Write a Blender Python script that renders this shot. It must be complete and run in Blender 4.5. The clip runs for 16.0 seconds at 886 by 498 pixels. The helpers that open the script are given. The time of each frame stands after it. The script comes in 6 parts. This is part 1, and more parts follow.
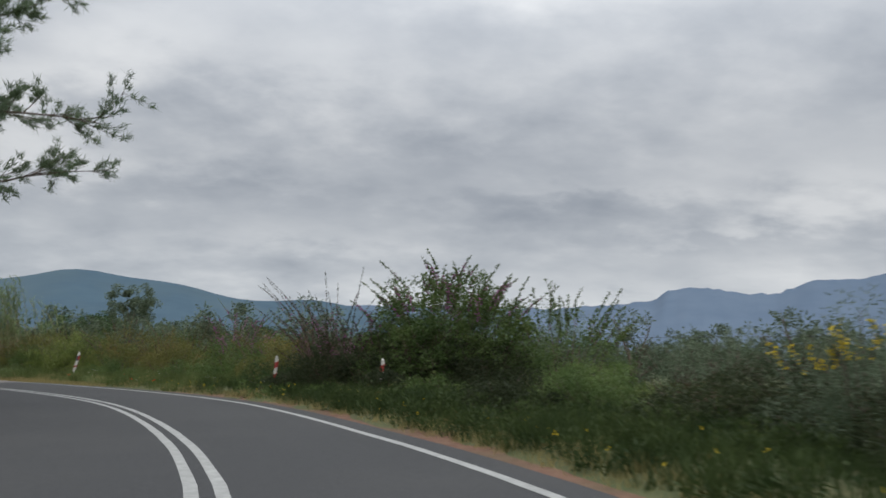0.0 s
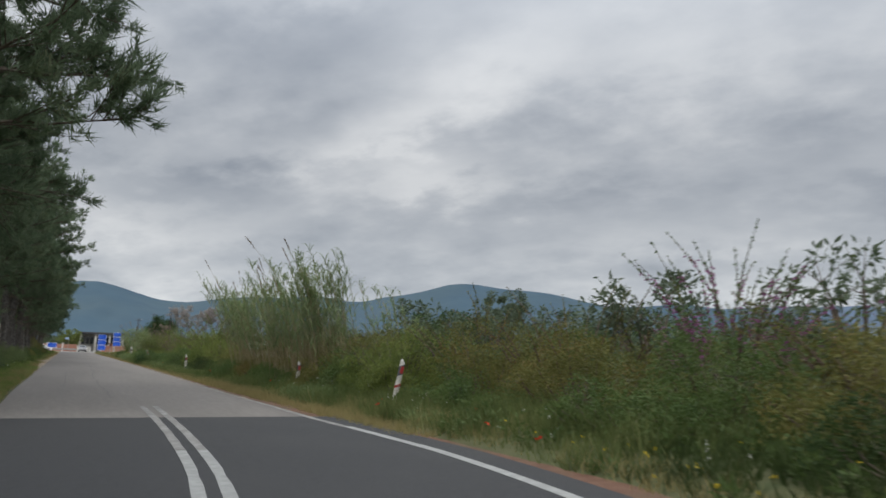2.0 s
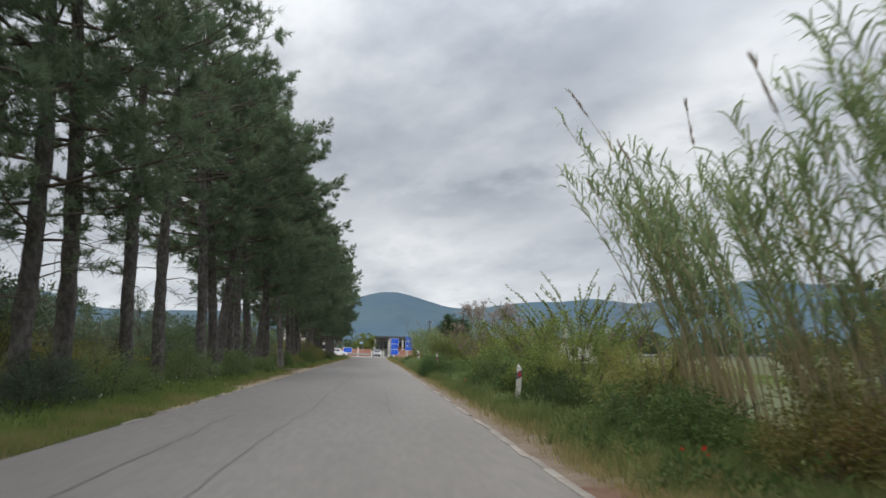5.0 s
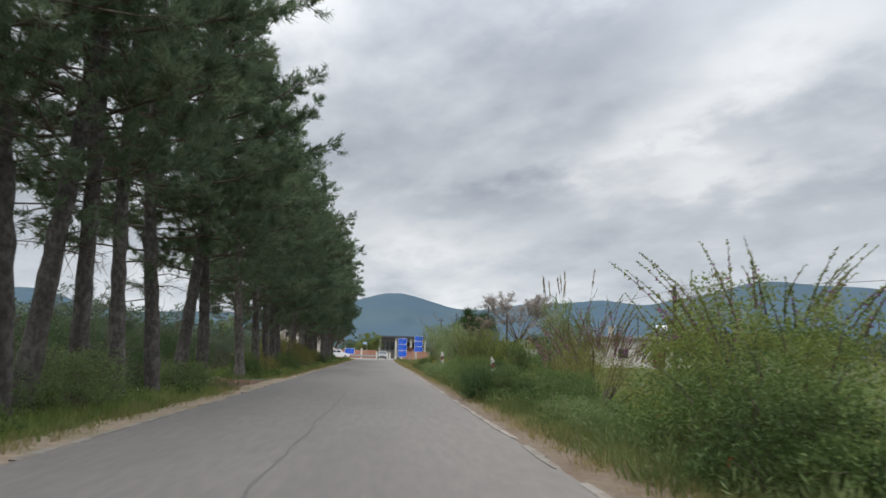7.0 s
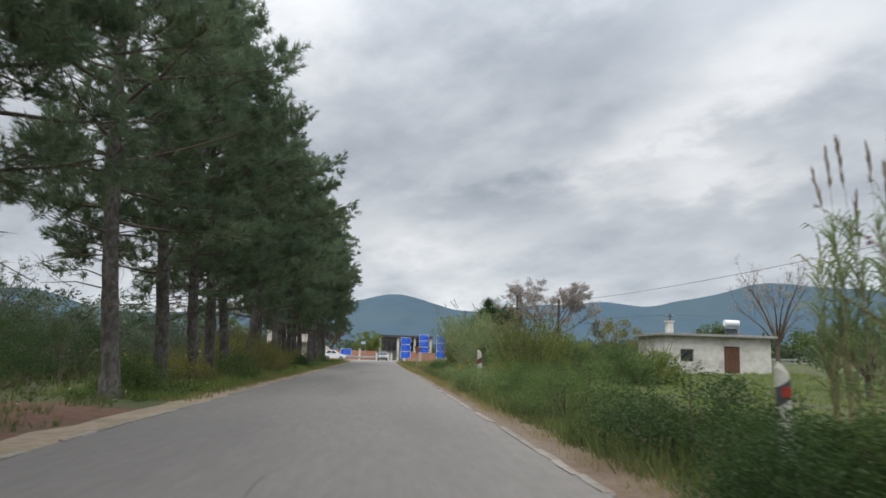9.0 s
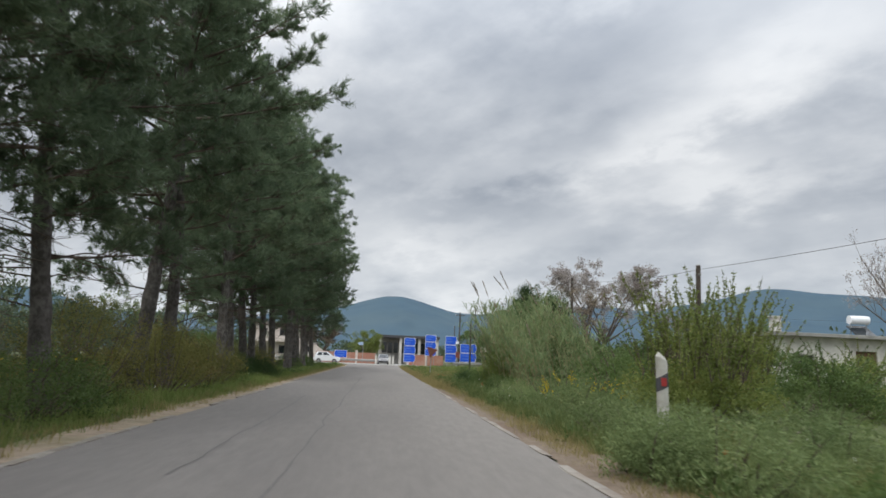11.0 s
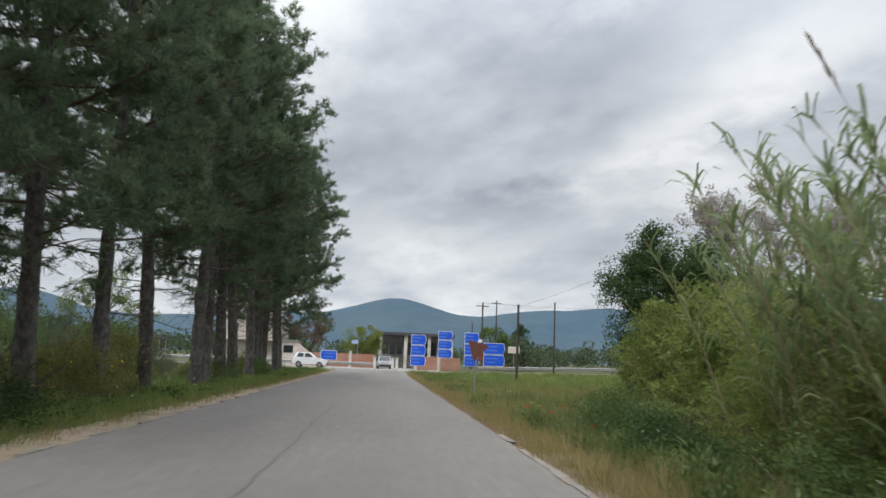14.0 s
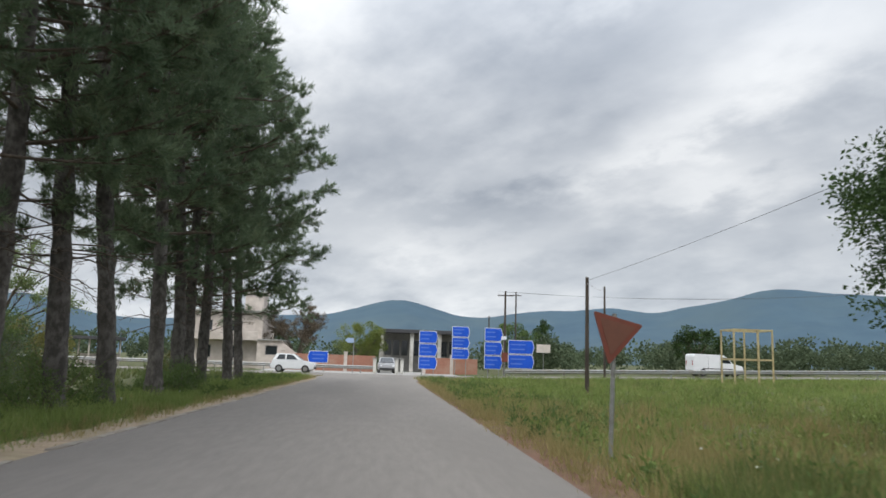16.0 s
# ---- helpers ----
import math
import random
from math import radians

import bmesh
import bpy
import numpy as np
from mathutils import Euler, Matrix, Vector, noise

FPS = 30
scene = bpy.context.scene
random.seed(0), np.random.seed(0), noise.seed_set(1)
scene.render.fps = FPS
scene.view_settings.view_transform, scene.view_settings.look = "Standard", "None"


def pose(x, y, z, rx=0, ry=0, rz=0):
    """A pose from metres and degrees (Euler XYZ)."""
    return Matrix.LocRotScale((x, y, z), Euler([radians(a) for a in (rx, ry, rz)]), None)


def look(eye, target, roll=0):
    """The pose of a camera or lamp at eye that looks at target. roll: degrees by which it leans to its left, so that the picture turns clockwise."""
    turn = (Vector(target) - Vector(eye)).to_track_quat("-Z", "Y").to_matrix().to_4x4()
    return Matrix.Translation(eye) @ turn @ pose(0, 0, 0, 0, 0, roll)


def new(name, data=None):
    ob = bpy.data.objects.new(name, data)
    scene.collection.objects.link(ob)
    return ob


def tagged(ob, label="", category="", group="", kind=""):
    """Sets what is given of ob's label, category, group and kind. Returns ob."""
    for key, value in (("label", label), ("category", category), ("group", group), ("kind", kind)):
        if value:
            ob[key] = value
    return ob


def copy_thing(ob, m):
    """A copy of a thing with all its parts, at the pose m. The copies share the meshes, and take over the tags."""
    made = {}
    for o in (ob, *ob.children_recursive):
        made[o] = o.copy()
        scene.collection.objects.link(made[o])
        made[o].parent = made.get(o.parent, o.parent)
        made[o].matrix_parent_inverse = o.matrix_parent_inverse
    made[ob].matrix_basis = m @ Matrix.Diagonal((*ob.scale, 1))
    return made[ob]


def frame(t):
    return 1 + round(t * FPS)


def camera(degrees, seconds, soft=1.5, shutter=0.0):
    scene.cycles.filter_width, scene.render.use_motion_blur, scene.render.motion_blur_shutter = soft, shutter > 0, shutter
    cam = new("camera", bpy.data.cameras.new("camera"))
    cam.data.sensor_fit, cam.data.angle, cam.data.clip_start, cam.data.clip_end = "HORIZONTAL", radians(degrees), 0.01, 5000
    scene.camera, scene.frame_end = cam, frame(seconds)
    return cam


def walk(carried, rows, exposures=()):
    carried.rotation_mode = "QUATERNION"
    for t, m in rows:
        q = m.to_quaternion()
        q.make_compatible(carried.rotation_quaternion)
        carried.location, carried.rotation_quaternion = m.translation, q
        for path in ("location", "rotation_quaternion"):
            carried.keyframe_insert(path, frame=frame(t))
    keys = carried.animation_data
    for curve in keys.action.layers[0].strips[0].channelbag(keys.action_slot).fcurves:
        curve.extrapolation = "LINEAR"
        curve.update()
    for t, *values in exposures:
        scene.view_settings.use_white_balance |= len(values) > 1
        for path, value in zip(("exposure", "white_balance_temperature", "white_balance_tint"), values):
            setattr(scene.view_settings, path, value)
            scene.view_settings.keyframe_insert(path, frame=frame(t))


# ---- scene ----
cam = camera(62.8, 16.0, soft=1.6, shutter=0.22)
PATH = [
    (0, (-11.777, -31.568, 1.195), (-10.154, -30.44, 1.503), 1.60),
    (0.5, (-8.869, -28.43, 1.197), (-7.404, -27.103, 1.503), 1.98),
    (1, (-6.106, -24.74, 1.215), (-4.821, -23.237, 1.513), 1.95),
    (1.5, (-3.876, -21.048, 1.244), (-2.785, -19.398, 1.543), 1.85),
    (2, (-2.203, -17.279, 1.259), (-1.311, -15.514, 1.555), 1.85),
    (2.5, (-1.07, -13.508, 1.253), (-0.377, -11.654, 1.544), 1.82),
    (3, (-0.21, -9.401, 1.203), (0.284, -7.485, 1.495), 1.68),
    (3.5, (0.263, -5.299, 1.246), (0.587, -3.345, 1.524), 1.40),
    (4, (0.273, -0.8, 1.186), (0.499, 1.167, 1.466), 1.20),
    (6.5, (0.208, 20.237, 1.206), (0.367, 22.21, 1.492), 1.70),
    (7, (0.164, 23.995, 1.187), (0.324, 25.968, 1.474), 1.68),
    (7.5, (0.158, 27.595, 1.173), (0.315, 29.568, 1.461), 1.70),
    (8, (0.15, 31.403, 1.167), (0.307, 33.375, 1.457), 1.65),
    (8.5, (0.184, 35.147, 1.128), (0.341, 37.119, 1.419), 1.65),
    (9, (0.17, 39.016, 1.114), (0.328, 40.988, 1.405), 1.80),
    (11.5, (-0.035, 58.59, 1.166), (0.123, 60.561, 1.466), 2.40),
    (12, (0.087, 62.12, 1.149), (0.244, 64.091, 1.45), 2.20),
    (12.5, (0.145, 65.861, 1.199), (0.297, 67.832, 1.503), 2.38),
    (13, (0.088, 69.812, 1.235), (0.242, 71.784, 1.537), 2.53),
    (13.5, (0.15, 73.964, 1.208), (0.305, 75.935, 1.513), 2.43),
    (14, (0.178, 77.955, 1.15), (0.331, 79.926, 1.455), 2.45),
    (14.5, (0.265, 81.713, 1.101), (0.416, 83.684, 1.408), 2.50),
    (15, (0.209, 85.454, 1.091), (0.358, 87.425, 1.399), 2.50),
    (15.5, (0.241, 89.034, 1.096), (0.39, 91.005, 1.405), 2.33),
    (16, (0.261, 92.374, 1.132), (0.41, 94.344, 1.441), 1.90),
]
walk(cam, [(t, look(eye, target, roll)) for t, eye, target, roll in PATH],
     exposures=[(0, -0.24), (1, -0.24), (2, -0.26), (3, -0.36), (3.5, -0.22), (4, -0.02), (6.5, 0.04), (12, 0.04), (16, 0.10)])

# ---- world and sun ----
world = bpy.data.worlds.new("overcast_sky")
scene.world = world
world.use_nodes = True
wn, wl = world.node_tree.nodes, world.node_tree.links
wn.clear()


def wnode(kind, **values):
    n = wn.new(kind)
    for key, value in values.items():
        n.inputs[key].default_value = value
    return n


def wmath(op, a, b=None, clamp=False):
    n = wn.new("ShaderNodeMath")
    n.operation, n.use_clamp = op, clamp
    for i, v in enumerate((a, b)):
        if v is None:
            continue
        if isinstance(v, (int, float)):
            n.inputs[i].default_value = v
        else:
            wl.new(v, n.inputs[i])
    return n.outputs[0]


coord = wn.new("ShaderNodeTexCoord")
axes = wn.new("ShaderNodeSeparateXYZ")
wl.new(coord.outputs["Generated"], axes.inputs[0])
height = wmath("MAXIMUM", axes.outputs[2], 0.0)
deck = wmath("ADD", height, 0.30)
flat = wn.new("ShaderNodeCombineXYZ")
wl.new(wmath("DIVIDE", axes.outputs[0], deck), flat.inputs[0])
wl.new(wmath("DIVIDE", axes.outputs[1], deck), flat.inputs[1])


def cloud(scale, detail, rough, off, turn, distort):
    m = wn.new("ShaderNodeMapping")
    m.vector_type = "TEXTURE"
    m.inputs["Location"].default_value = off
    m.inputs["Rotation"].default_value = (0, 0, radians(turn))
    m.inputs["Scale"].default_value = (1 / scale[0], 1 / scale[1], 1)
    wl.new(flat.outputs[0], m.inputs[0])
    n = wnode("ShaderNodeTexNoise", Scale=1.0, Detail=detail, Roughness=rough, Distortion=distort)
    wl.new(m.outputs[0], n.inputs["Vector"])
    return n.outputs["Fac"]


# long cloud rolls that run to the north-west, with softer and finer wisps on them
broad = cloud((1.5, 1.1, 1), 3, 0.45, (3.1, 0.4, 0), 42, 0.0)
rolls = cloud((3.6, 2.5, 1), 5, 0.50, (7.3, 2.2, 0), 40, 0.0)
wisps = cloud((9.0, 6.6, 1), 7, 0.55, (1.7, 5.2, 0), 36, 0.0)
mix1 = wmath("ADD", wmath("ADD", wmath("MULTIPLY", broad, 0.26), wmath("MULTIPLY", rolls, 0.33)), wmath("MULTIPLY", wisps, 0.18))
mix1 = wmath("ADD", mix1, 0.125)
# bearing and height above the horizon in degrees, frayed by the noise
sway = wmath("MULTIPLY", wmath("SUBTRACT", rolls, 0.5), 10.0)
fray = wmath("MULTIPLY", wmath("SUBTRACT", wisps, 0.5), 8.0)
bearing = wmath("ADD", wmath("MULTIPLY", wmath("ARCTAN2", axes.outputs[0], axes.outputs[1]), 57.2958), sway)
upward = wmath("ADD", wmath("MULTIPLY", wmath("ARCSINE", axes.outputs[2]), 57.2958), wmath("ADD", fray, wmath("MULTIPLY", sway, 0.35)))


def mass(value, az, elev, wide, tall, tilt, amount):
    """A thicker (darker) or thinner part of the cloud deck: its bearing, height, half widths and tilt in degrees."""
    dx, dy = wmath("SUBTRACT", bearing, az), wmath("SUBTRACT", upward, elev)
    c, q = math.cos(radians(tilt)), math.sin(radians(tilt))
    u = wmath("ADD", wmath("MULTIPLY", dx, c / wide), wmath("MULTIPLY", dy, q / wide))
    v = wmath("SUBTRACT", wmath("MULTIPLY", dy, c / tall), wmath("MULTIPLY", dx, q / tall))
    e = wmath("EXPONENT", wmath("MULTIPLY", wmath("ADD", wmath("MULTIPLY", u, u), wmath("MULTIPLY", v, v)), -1.0))
    return wmath("ADD", value, wmath("MULTIPLY", e, amount))


MASSES = [(5, 16.5, 8.5, 4.0, -10, -0.060), (5.5, 11.8, 9.0, 1.9, -4, -0.065), (15.5, 25, 10, 3.2, 15, -0.070), (30, 28, 8, 2.5, 5, -0.05), (31.5, 11, 7, 1.8, 0, -0.035),
          (-9, 25.5, 6, 4, 20, 0.10), (30, 22, 7, 2.6, 22, 0.10), (22, 17.3, 7, 1.4, 18, 0.07), (12.5, 15, 6, 1.0, 12, 0.04), (26, 14, 4, 1.3, 5, 0.08), (4.5, 9, 8, 1.5, 2, 0.05),
          (42, 22, 9, 3, 8, 0.07), (53, 16, 9, 2.2, 5, -0.030), (66, 13.6, 9, 1.0, 0, 0.05), (83, 13, 8, 3, 0, 0.10), (60, 26, 10, 2.5, 5, -0.03), (78, 9.3, 6, 0.7, 2, -0.035),
          (70, 5, 22, 2.4, 0, 0.06), (39, 12, 8, 1.5, 0, -0.02), (47, 9.5, 7, 1.3, 0, 0.03), (5, 5.5, 16, 2, 0, 0.03)]
for spot in MASSES:
    mix1 = mass(mix1, *spot)
ramp = wn.new("ShaderNodeValToRGB")
wl.new(mix1, ramp.inputs[0])
el = ramp.color_ramp.elements
el[0].position, el[0].color = 0.37, (0.276, 0.305, 0.350, 1)
el[1].position, el[1].color = 0.66, (0.655, 0.67, 0.685, 1)
mid = ramp.color_ramp.elements.new(0.5)
mid.color = (0.430, 0.456, 0.492, 1)
# the cloud deck is brighter overhead than at the horizon, with a pale band low down
lift = wmath("ADD", wmath("MULTIPLY", wmath("POWER", height, 2.6), 5.8), 0.98)
low = wmath("MULTIPLY", wmath("POWER", wmath("SUBTRACT", 1.0, height), 7.0), 0.72)
total = wmath("ADD", lift, low)
tinted = wn.new("ShaderNodeVectorMath")
tinted.operation = "SCALE"
wl.new(ramp.outputs[0], tinted.inputs[0])
wl.new(total, tinted.inputs["Scale"])
cloud_bg = wn.new("ShaderNodeBackground")
wl.new(tinted.outputs[0], cloud_bg.inputs[0])
cloud_bg.inputs[1].default_value = 1.0
sky = wn.new("ShaderNodeTexSky")
sky.sky_type, sky.sun_disc = "NISHITA", False
sky.sun_elevation, sky.sun_rotation = radians(55), radians(215)
sky_bg = wn.new("ShaderNodeBackground")
wl.new(sky.outputs[0], sky_bg.inputs[0])
sky_bg.inputs[1].default_value = 0.08
blend = wn.new("ShaderNodeMixShader")
blend.inputs[0].default_value = 0.92
wl.new(sky_bg.outputs[0], blend.inputs[1])
wl.new(cloud_bg.outputs[0], blend.inputs[2])
wout = wn.new("ShaderNodeOutputWorld")
wl.new(blend.outputs[0], wout.inputs[0])

sun = new("sun", bpy.data.lights.new("sun", "SUN"))
sun.data.energy, sun.data.angle, sun.data.color = 1.8, radians(24), (0.97, 0.965, 0.91)
sun.matrix_world = look((-24, -34, 60), (0, 0, 0))


# ---- materials ----
def material(name):
    m = bpy.data.materials.new(name)
    m.use_nodes = True
    m.node_tree.nodes.clear()
    return m, m.node_tree.nodes, m.node_tree.links


def surface(name, c1, c2, scale=3.0, rough=0.85, c3=None, scale3=0.4, bump=0.3, bump_scale=40.0, metal=0.0, lo=0.35, hi=0.65,
            amount3=0.5, vary=0.0, stretch=(1, 1, 1), spec=0.3):
    """Two colours mixed by a fine noise, a third by a broad one, with relief."""
    m, n, l = material(name)
    tc = n.new("ShaderNodeTexCoord")
    mp = n.new("ShaderNodeMapping")
    mp.inputs["Scale"].default_value = stretch
    l.new(tc.outputs["Object"], mp.inputs[0])

    def noise_at(s, detail=6.0):
        k = n.new("ShaderNodeTexNoise")
        k.inputs["Scale"].default_value, k.inputs["Detail"].default_value, k.inputs["Roughness"].default_value = s, detail, 0.6
        l.new(mp.outputs[0], k.inputs["Vector"])
        return k.outputs["Fac"]

    def ramped(v, a, b):
        r = n.new("ShaderNodeMapRange")
        r.inputs["From Min"].default_value, r.inputs["From Max"].default_value = a, b
        l.new(v, r.inputs["Value"])
        return r.outputs[0]

    def mixed(f, a, b):
        k = n.new("ShaderNodeMix")
        k.data_type = "RGBA"
        l.new(f, k.inputs["Factor"])
        for i, v in ((6, a), (7, b)):
            if isinstance(v, tuple):
                k.inputs[i].default_value = (*v, 1)
            else:
                l.new(v, k.inputs[i])
        return k.outputs[2]

    col = mixed(ramped(noise_at(scale), lo, hi), c1, c2)
    if c3:
        f = n.new("ShaderNodeMath")
        f.operation = "MULTIPLY"
        l.new(ramped(noise_at(scale3, 4.0), 0.45, 0.65), f.inputs[0])
        f.inputs[1].default_value = amount3
        col = mixed(f.outputs[0], col, c3)
    if vary:
        oi = n.new("ShaderNodeObjectInfo")
        hv = n.new("ShaderNodeHueSaturation")
        r = n.new("ShaderNodeMapRange")
        r.inputs["To Min"].default_value, r.inputs["To Max"].default_value = 1 - vary, 1 + vary
        l.new(oi.outputs["Random"], r.inputs["Value"])
        l.new(r.outputs[0], hv.inputs["Value"])
        l.new(col, hv.inputs["Color"])
        col = hv.outputs[0]
    bs = n.new("ShaderNodeBsdfPrincipled")
    l.new(col, bs.inputs["Base Color"])
    bs.inputs["Roughness"].default_value, bs.inputs["Metallic"].default_value = rough, metal
    bs.inputs["Specular IOR Level"].default_value = spec
    if bump:
        b = n.new("ShaderNodeBump")
        b.inputs["Strength"].default_value, b.inputs["Distance"].default_value = bump, 0.02
        l.new(noise_at(bump_scale), b.inputs["Height"])
        l.new(b.outputs[0], bs.inputs["Normal"])
    o = n.new("ShaderNodeOutputMaterial")
    l.new(bs.outputs[0], o.inputs[0])
    return m


def leaf(name, c1, c2, c3=None, rough=0.6, through_=0.25, vary=0.12, part3=0.2, patch_=1.1):
    """Foliage: colour varies from leaf to leaf and plant to plant, some light passes through."""
    m, n, l = material(name)
    g = n.new("ShaderNodeNewGeometry")
    r = n.new("ShaderNodeValToRGB")
    e = r.color_ramp.elements
    e[0].position, e[0].color = 0.0, (*c1, 1)
    e[1].position, e[1].color = (1.0 - part3) if c3 else 1.0, (*c2, 1)
    if c3:
        x = r.color_ramp.elements.new(1.0)
        x.color = (*c3, 1)
    drift = n.new("ShaderNodeTexNoise")
    drift.inputs["Scale"].default_value, drift.inputs["Detail"].default_value = patch_, 2.0
    l.new(g.outputs["Position"], drift.inputs["Vector"])
    wide = n.new("ShaderNodeMapRange")
    wide.inputs["From Min"].default_value, wide.inputs["From Max"].default_value = 0.33, 0.67
    l.new(drift.outputs["Fac"], wide.inputs["Value"])
    both = n.new("ShaderNodeMix")
    both.inputs["Factor"].default_value = 0.62
    l.new(g.outputs["Random Per Island"], both.inputs["A"])
    l.new(wide.outputs[0], both.inputs["B"])
    l.new(both.outputs["Result"], r.inputs[0])
    oi = n.new("ShaderNodeObjectInfo")
    hv = n.new("ShaderNodeHueSaturation")
    k = n.new("ShaderNodeMapRange")
    k.inputs["To Min"].default_value, k.inputs["To Max"].default_value = 1 - vary, 1 + vary
    l.new(oi.outputs["Random"], k.inputs["Value"])
    l.new(k.outputs[0], hv.inputs["Value"])
    l.new(r.outputs[0], hv.inputs["Color"])
    bs = n.new("ShaderNodeBsdfPrincipled")
    bs.inputs["Roughness"].default_value = rough
    bs.inputs["Specular IOR Level"].default_value = 0.15
    l.new(hv.outputs[0], bs.inputs["Base Color"])
    tr = n.new("ShaderNodeBsdfTranslucent")
    l.new(hv.outputs[0], tr.inputs[0])
    mx = n.new("ShaderNodeMixShader")
    mx.inputs[0].default_value = max(through_, 0.42)
    l.new(bs.outputs[0], mx.inputs[1])
    l.new(tr.outputs[0], mx.inputs[2])
    o = n.new("ShaderNodeOutputMaterial")
    l.new(mx.outputs[0], o.inputs[0])
    return m


ASPHALT_OLD = surface("worn_asphalt", (0.163, 0.148, 0.134), (0.190, 0.173, 0.157), 9, 0.9, (0.132, 0.120, 0.109), 0.35, 0.25, 160, amount3=0.6, stretch=(1, 0.16, 1))
ASPHALT_NEW = surface("dark_asphalt", (0.033, 0.033, 0.034), (0.045, 0.045, 0.046), 12, 0.85, (0.053, 0.052, 0.051), 0.3, 0.25, 180, amount3=0.4)
CRACK = surface("crack_filler", (0.112, 0.104, 0.097), (0.145, 0.135, 0.125), 14, 0.9, bump=0.1)
PAINT_FADED = surface("faded_road_paint", (0.30, 0.295, 0.28), (0.17, 0.163, 0.153), 6, 0.85, (0.14, 0.132, 0.124), 1.6, 0.15, 90, amount3=0.7)
PAINT = surface("road_paint", (0.33, 0.33, 0.315), (0.24, 0.24, 0.23), 7, 0.7, (0.22, 0.22, 0.21), 2.5, 0.15, 90, amount3=0.5)
EDGING = surface("worn_concrete_edging", (0.27, 0.245, 0.215), (0.19, 0.170, 0.148), 6, 0.9, (0.17, 0.135, 0.105), 1.2, 0.4, 60, vary=0.15)
SOIL = surface("red_soil", (0.105, 0.050, 0.032), (0.150, 0.085, 0.055), 4, 0.95, (0.085, 0.070, 0.038), 0.7, 0.6, 35, amount3=0.6)
GRAVEL = surface("stony_verge", (0.185, 0.142, 0.104), (0.125, 0.092, 0.064), 7, 0.95, (0.108, 0.066, 0.042), 0.6, 0.8, 30, amount3=0.7)
SAND = surface("sandy_verge", (0.33, 0.26, 0.19), (0.24, 0.18, 0.125), 5, 0.95, (0.15, 0.14, 0.07), 0.8, 0.5, 40, amount3=0.55)
EARTH = surface("grassy_earth", (0.050, 0.060, 0.022), (0.085, 0.080, 0.036), 2.2, 0.95, (0.060, 0.080, 0.026), 0.12, 0.8, 12, amount3=0.6)
BARK = surface("pine_bark", (0.075, 0.068, 0.062), (0.155, 0.143, 0.130), 9, 0.95, (0.035, 0.028, 0.024), 2.2, 1.0, 22, stretch=(1, 1, 0.6), vary=0.15, lo=0.42, hi=0.6, spec=0.15)
TWIG = surface("twig_bark", (0.075, 0.058, 0.045), (0.14, 0.11, 0.085), 12, 0.9, bump=0.3)
RED_TWIG = surface("reddish_twigs", (0.125, 0.075, 0.066), (0.09, 0.06, 0.052), 12, 0.85, bump=0.2)
CANE = surface("reed_cane", (0.275, 0.225, 0.130), (0.205, 0.172, 0.090), 3, 0.7, (0.26, 0.185, 0.112), 0.8, 0.1, 30)
NEEDLE = leaf("pine_needles", (0.078, 0.118, 0.070), (0.172, 0.224, 0.130), (0.222, 0.250, 0.145), 0.55, 0.5, 0.15, 0.2, 0.6)
LEAF = leaf("green_leaves", (0.052, 0.090, 0.029), (0.120, 0.170, 0.054), (0.170, 0.185, 0.066), 0.5, 0.3, 0.15)
LEAF_FRESH = leaf("fresh_yellowish_leaves", (0.100, 0.140, 0.036), (0.215, 0.250, 0.070), (0.28, 0.255, 0.095), 0.5, 0.5, 0.12)
LEAF_DARK = leaf("dark_leaves", (0.024, 0.048, 0.017), (0.060, 0.098, 0.032), (0.09, 0.125, 0.04), 0.5, 0.2, 0.15)
BRAMBLE = leaf("dark_bramble_leaves", (0.020, 0.030, 0.014), (0.048, 0.060, 0.026), (0.095, 0.050, 0.045), 0.5, 0.2, 0.15, 0.18, 1.6)
LEAF_OLIVE = leaf("olive_leaves", (0.055, 0.080, 0.045), (0.12, 0.15, 0.095), (0.17, 0.19, 0.13), 0.5, 0.2, 0.15)
LEAF_RUST = leaf("rusty_leaves", (0.108, 0.118, 0.038), (0.220, 0.208, 0.066), (0.26, 0.155, 0.085), 0.6, 0.35, 0.15)
LEAF_MIX = leaf("hedge_leaves", (0.076, 0.084, 0.026), (0.168, 0.160, 0.048), (0.22, 0.125, 0.06), 0.55, 0.32, 0.15, 0.3)
LEAF_REED = leaf("reed_leaves", (0.115, 0.160, 0.070), (0.235, 0.290, 0.135), (0.38, 0.310, 0.175), 0.5, 0.6, 0.1, 0.15)
PLUME = leaf("reed_plumes", (0.20, 0.16, 0.12), (0.30, 0.25, 0.19), None, 0.8, 0.3, 0.1)
BLOSSOM = leaf("purple_blossom", (0.22, 0.065, 0.17), (0.35, 0.14, 0.28), (0.28, 0.12, 0.15), 0.7, 0.3, 0.1)
YELLOW = leaf("yellow_blossom", (0.62, 0.44, 0.02), (0.72, 0.56, 0.05), None, 0.7, 0.3, 0.05)
WHITE_BLOOM = leaf("pale_blossom", (0.6, 0.6, 0.5), (0.75, 0.75, 0.7), None, 0.7, 0.3, 0.05)
BUDS = leaf("pinkish_grey_buds", (0.26, 0.225, 0.205), (0.42, 0.375, 0.345), (0.24, 0.24, 0.14), 0.7, 0.3, 0.08)
BROWN_BUDS = leaf("brown_buds", (0.095, 0.075, 0.055), (0.165, 0.130, 0.092), (0.15, 0.14, 0.075), 0.7, 0.3, 0.08)
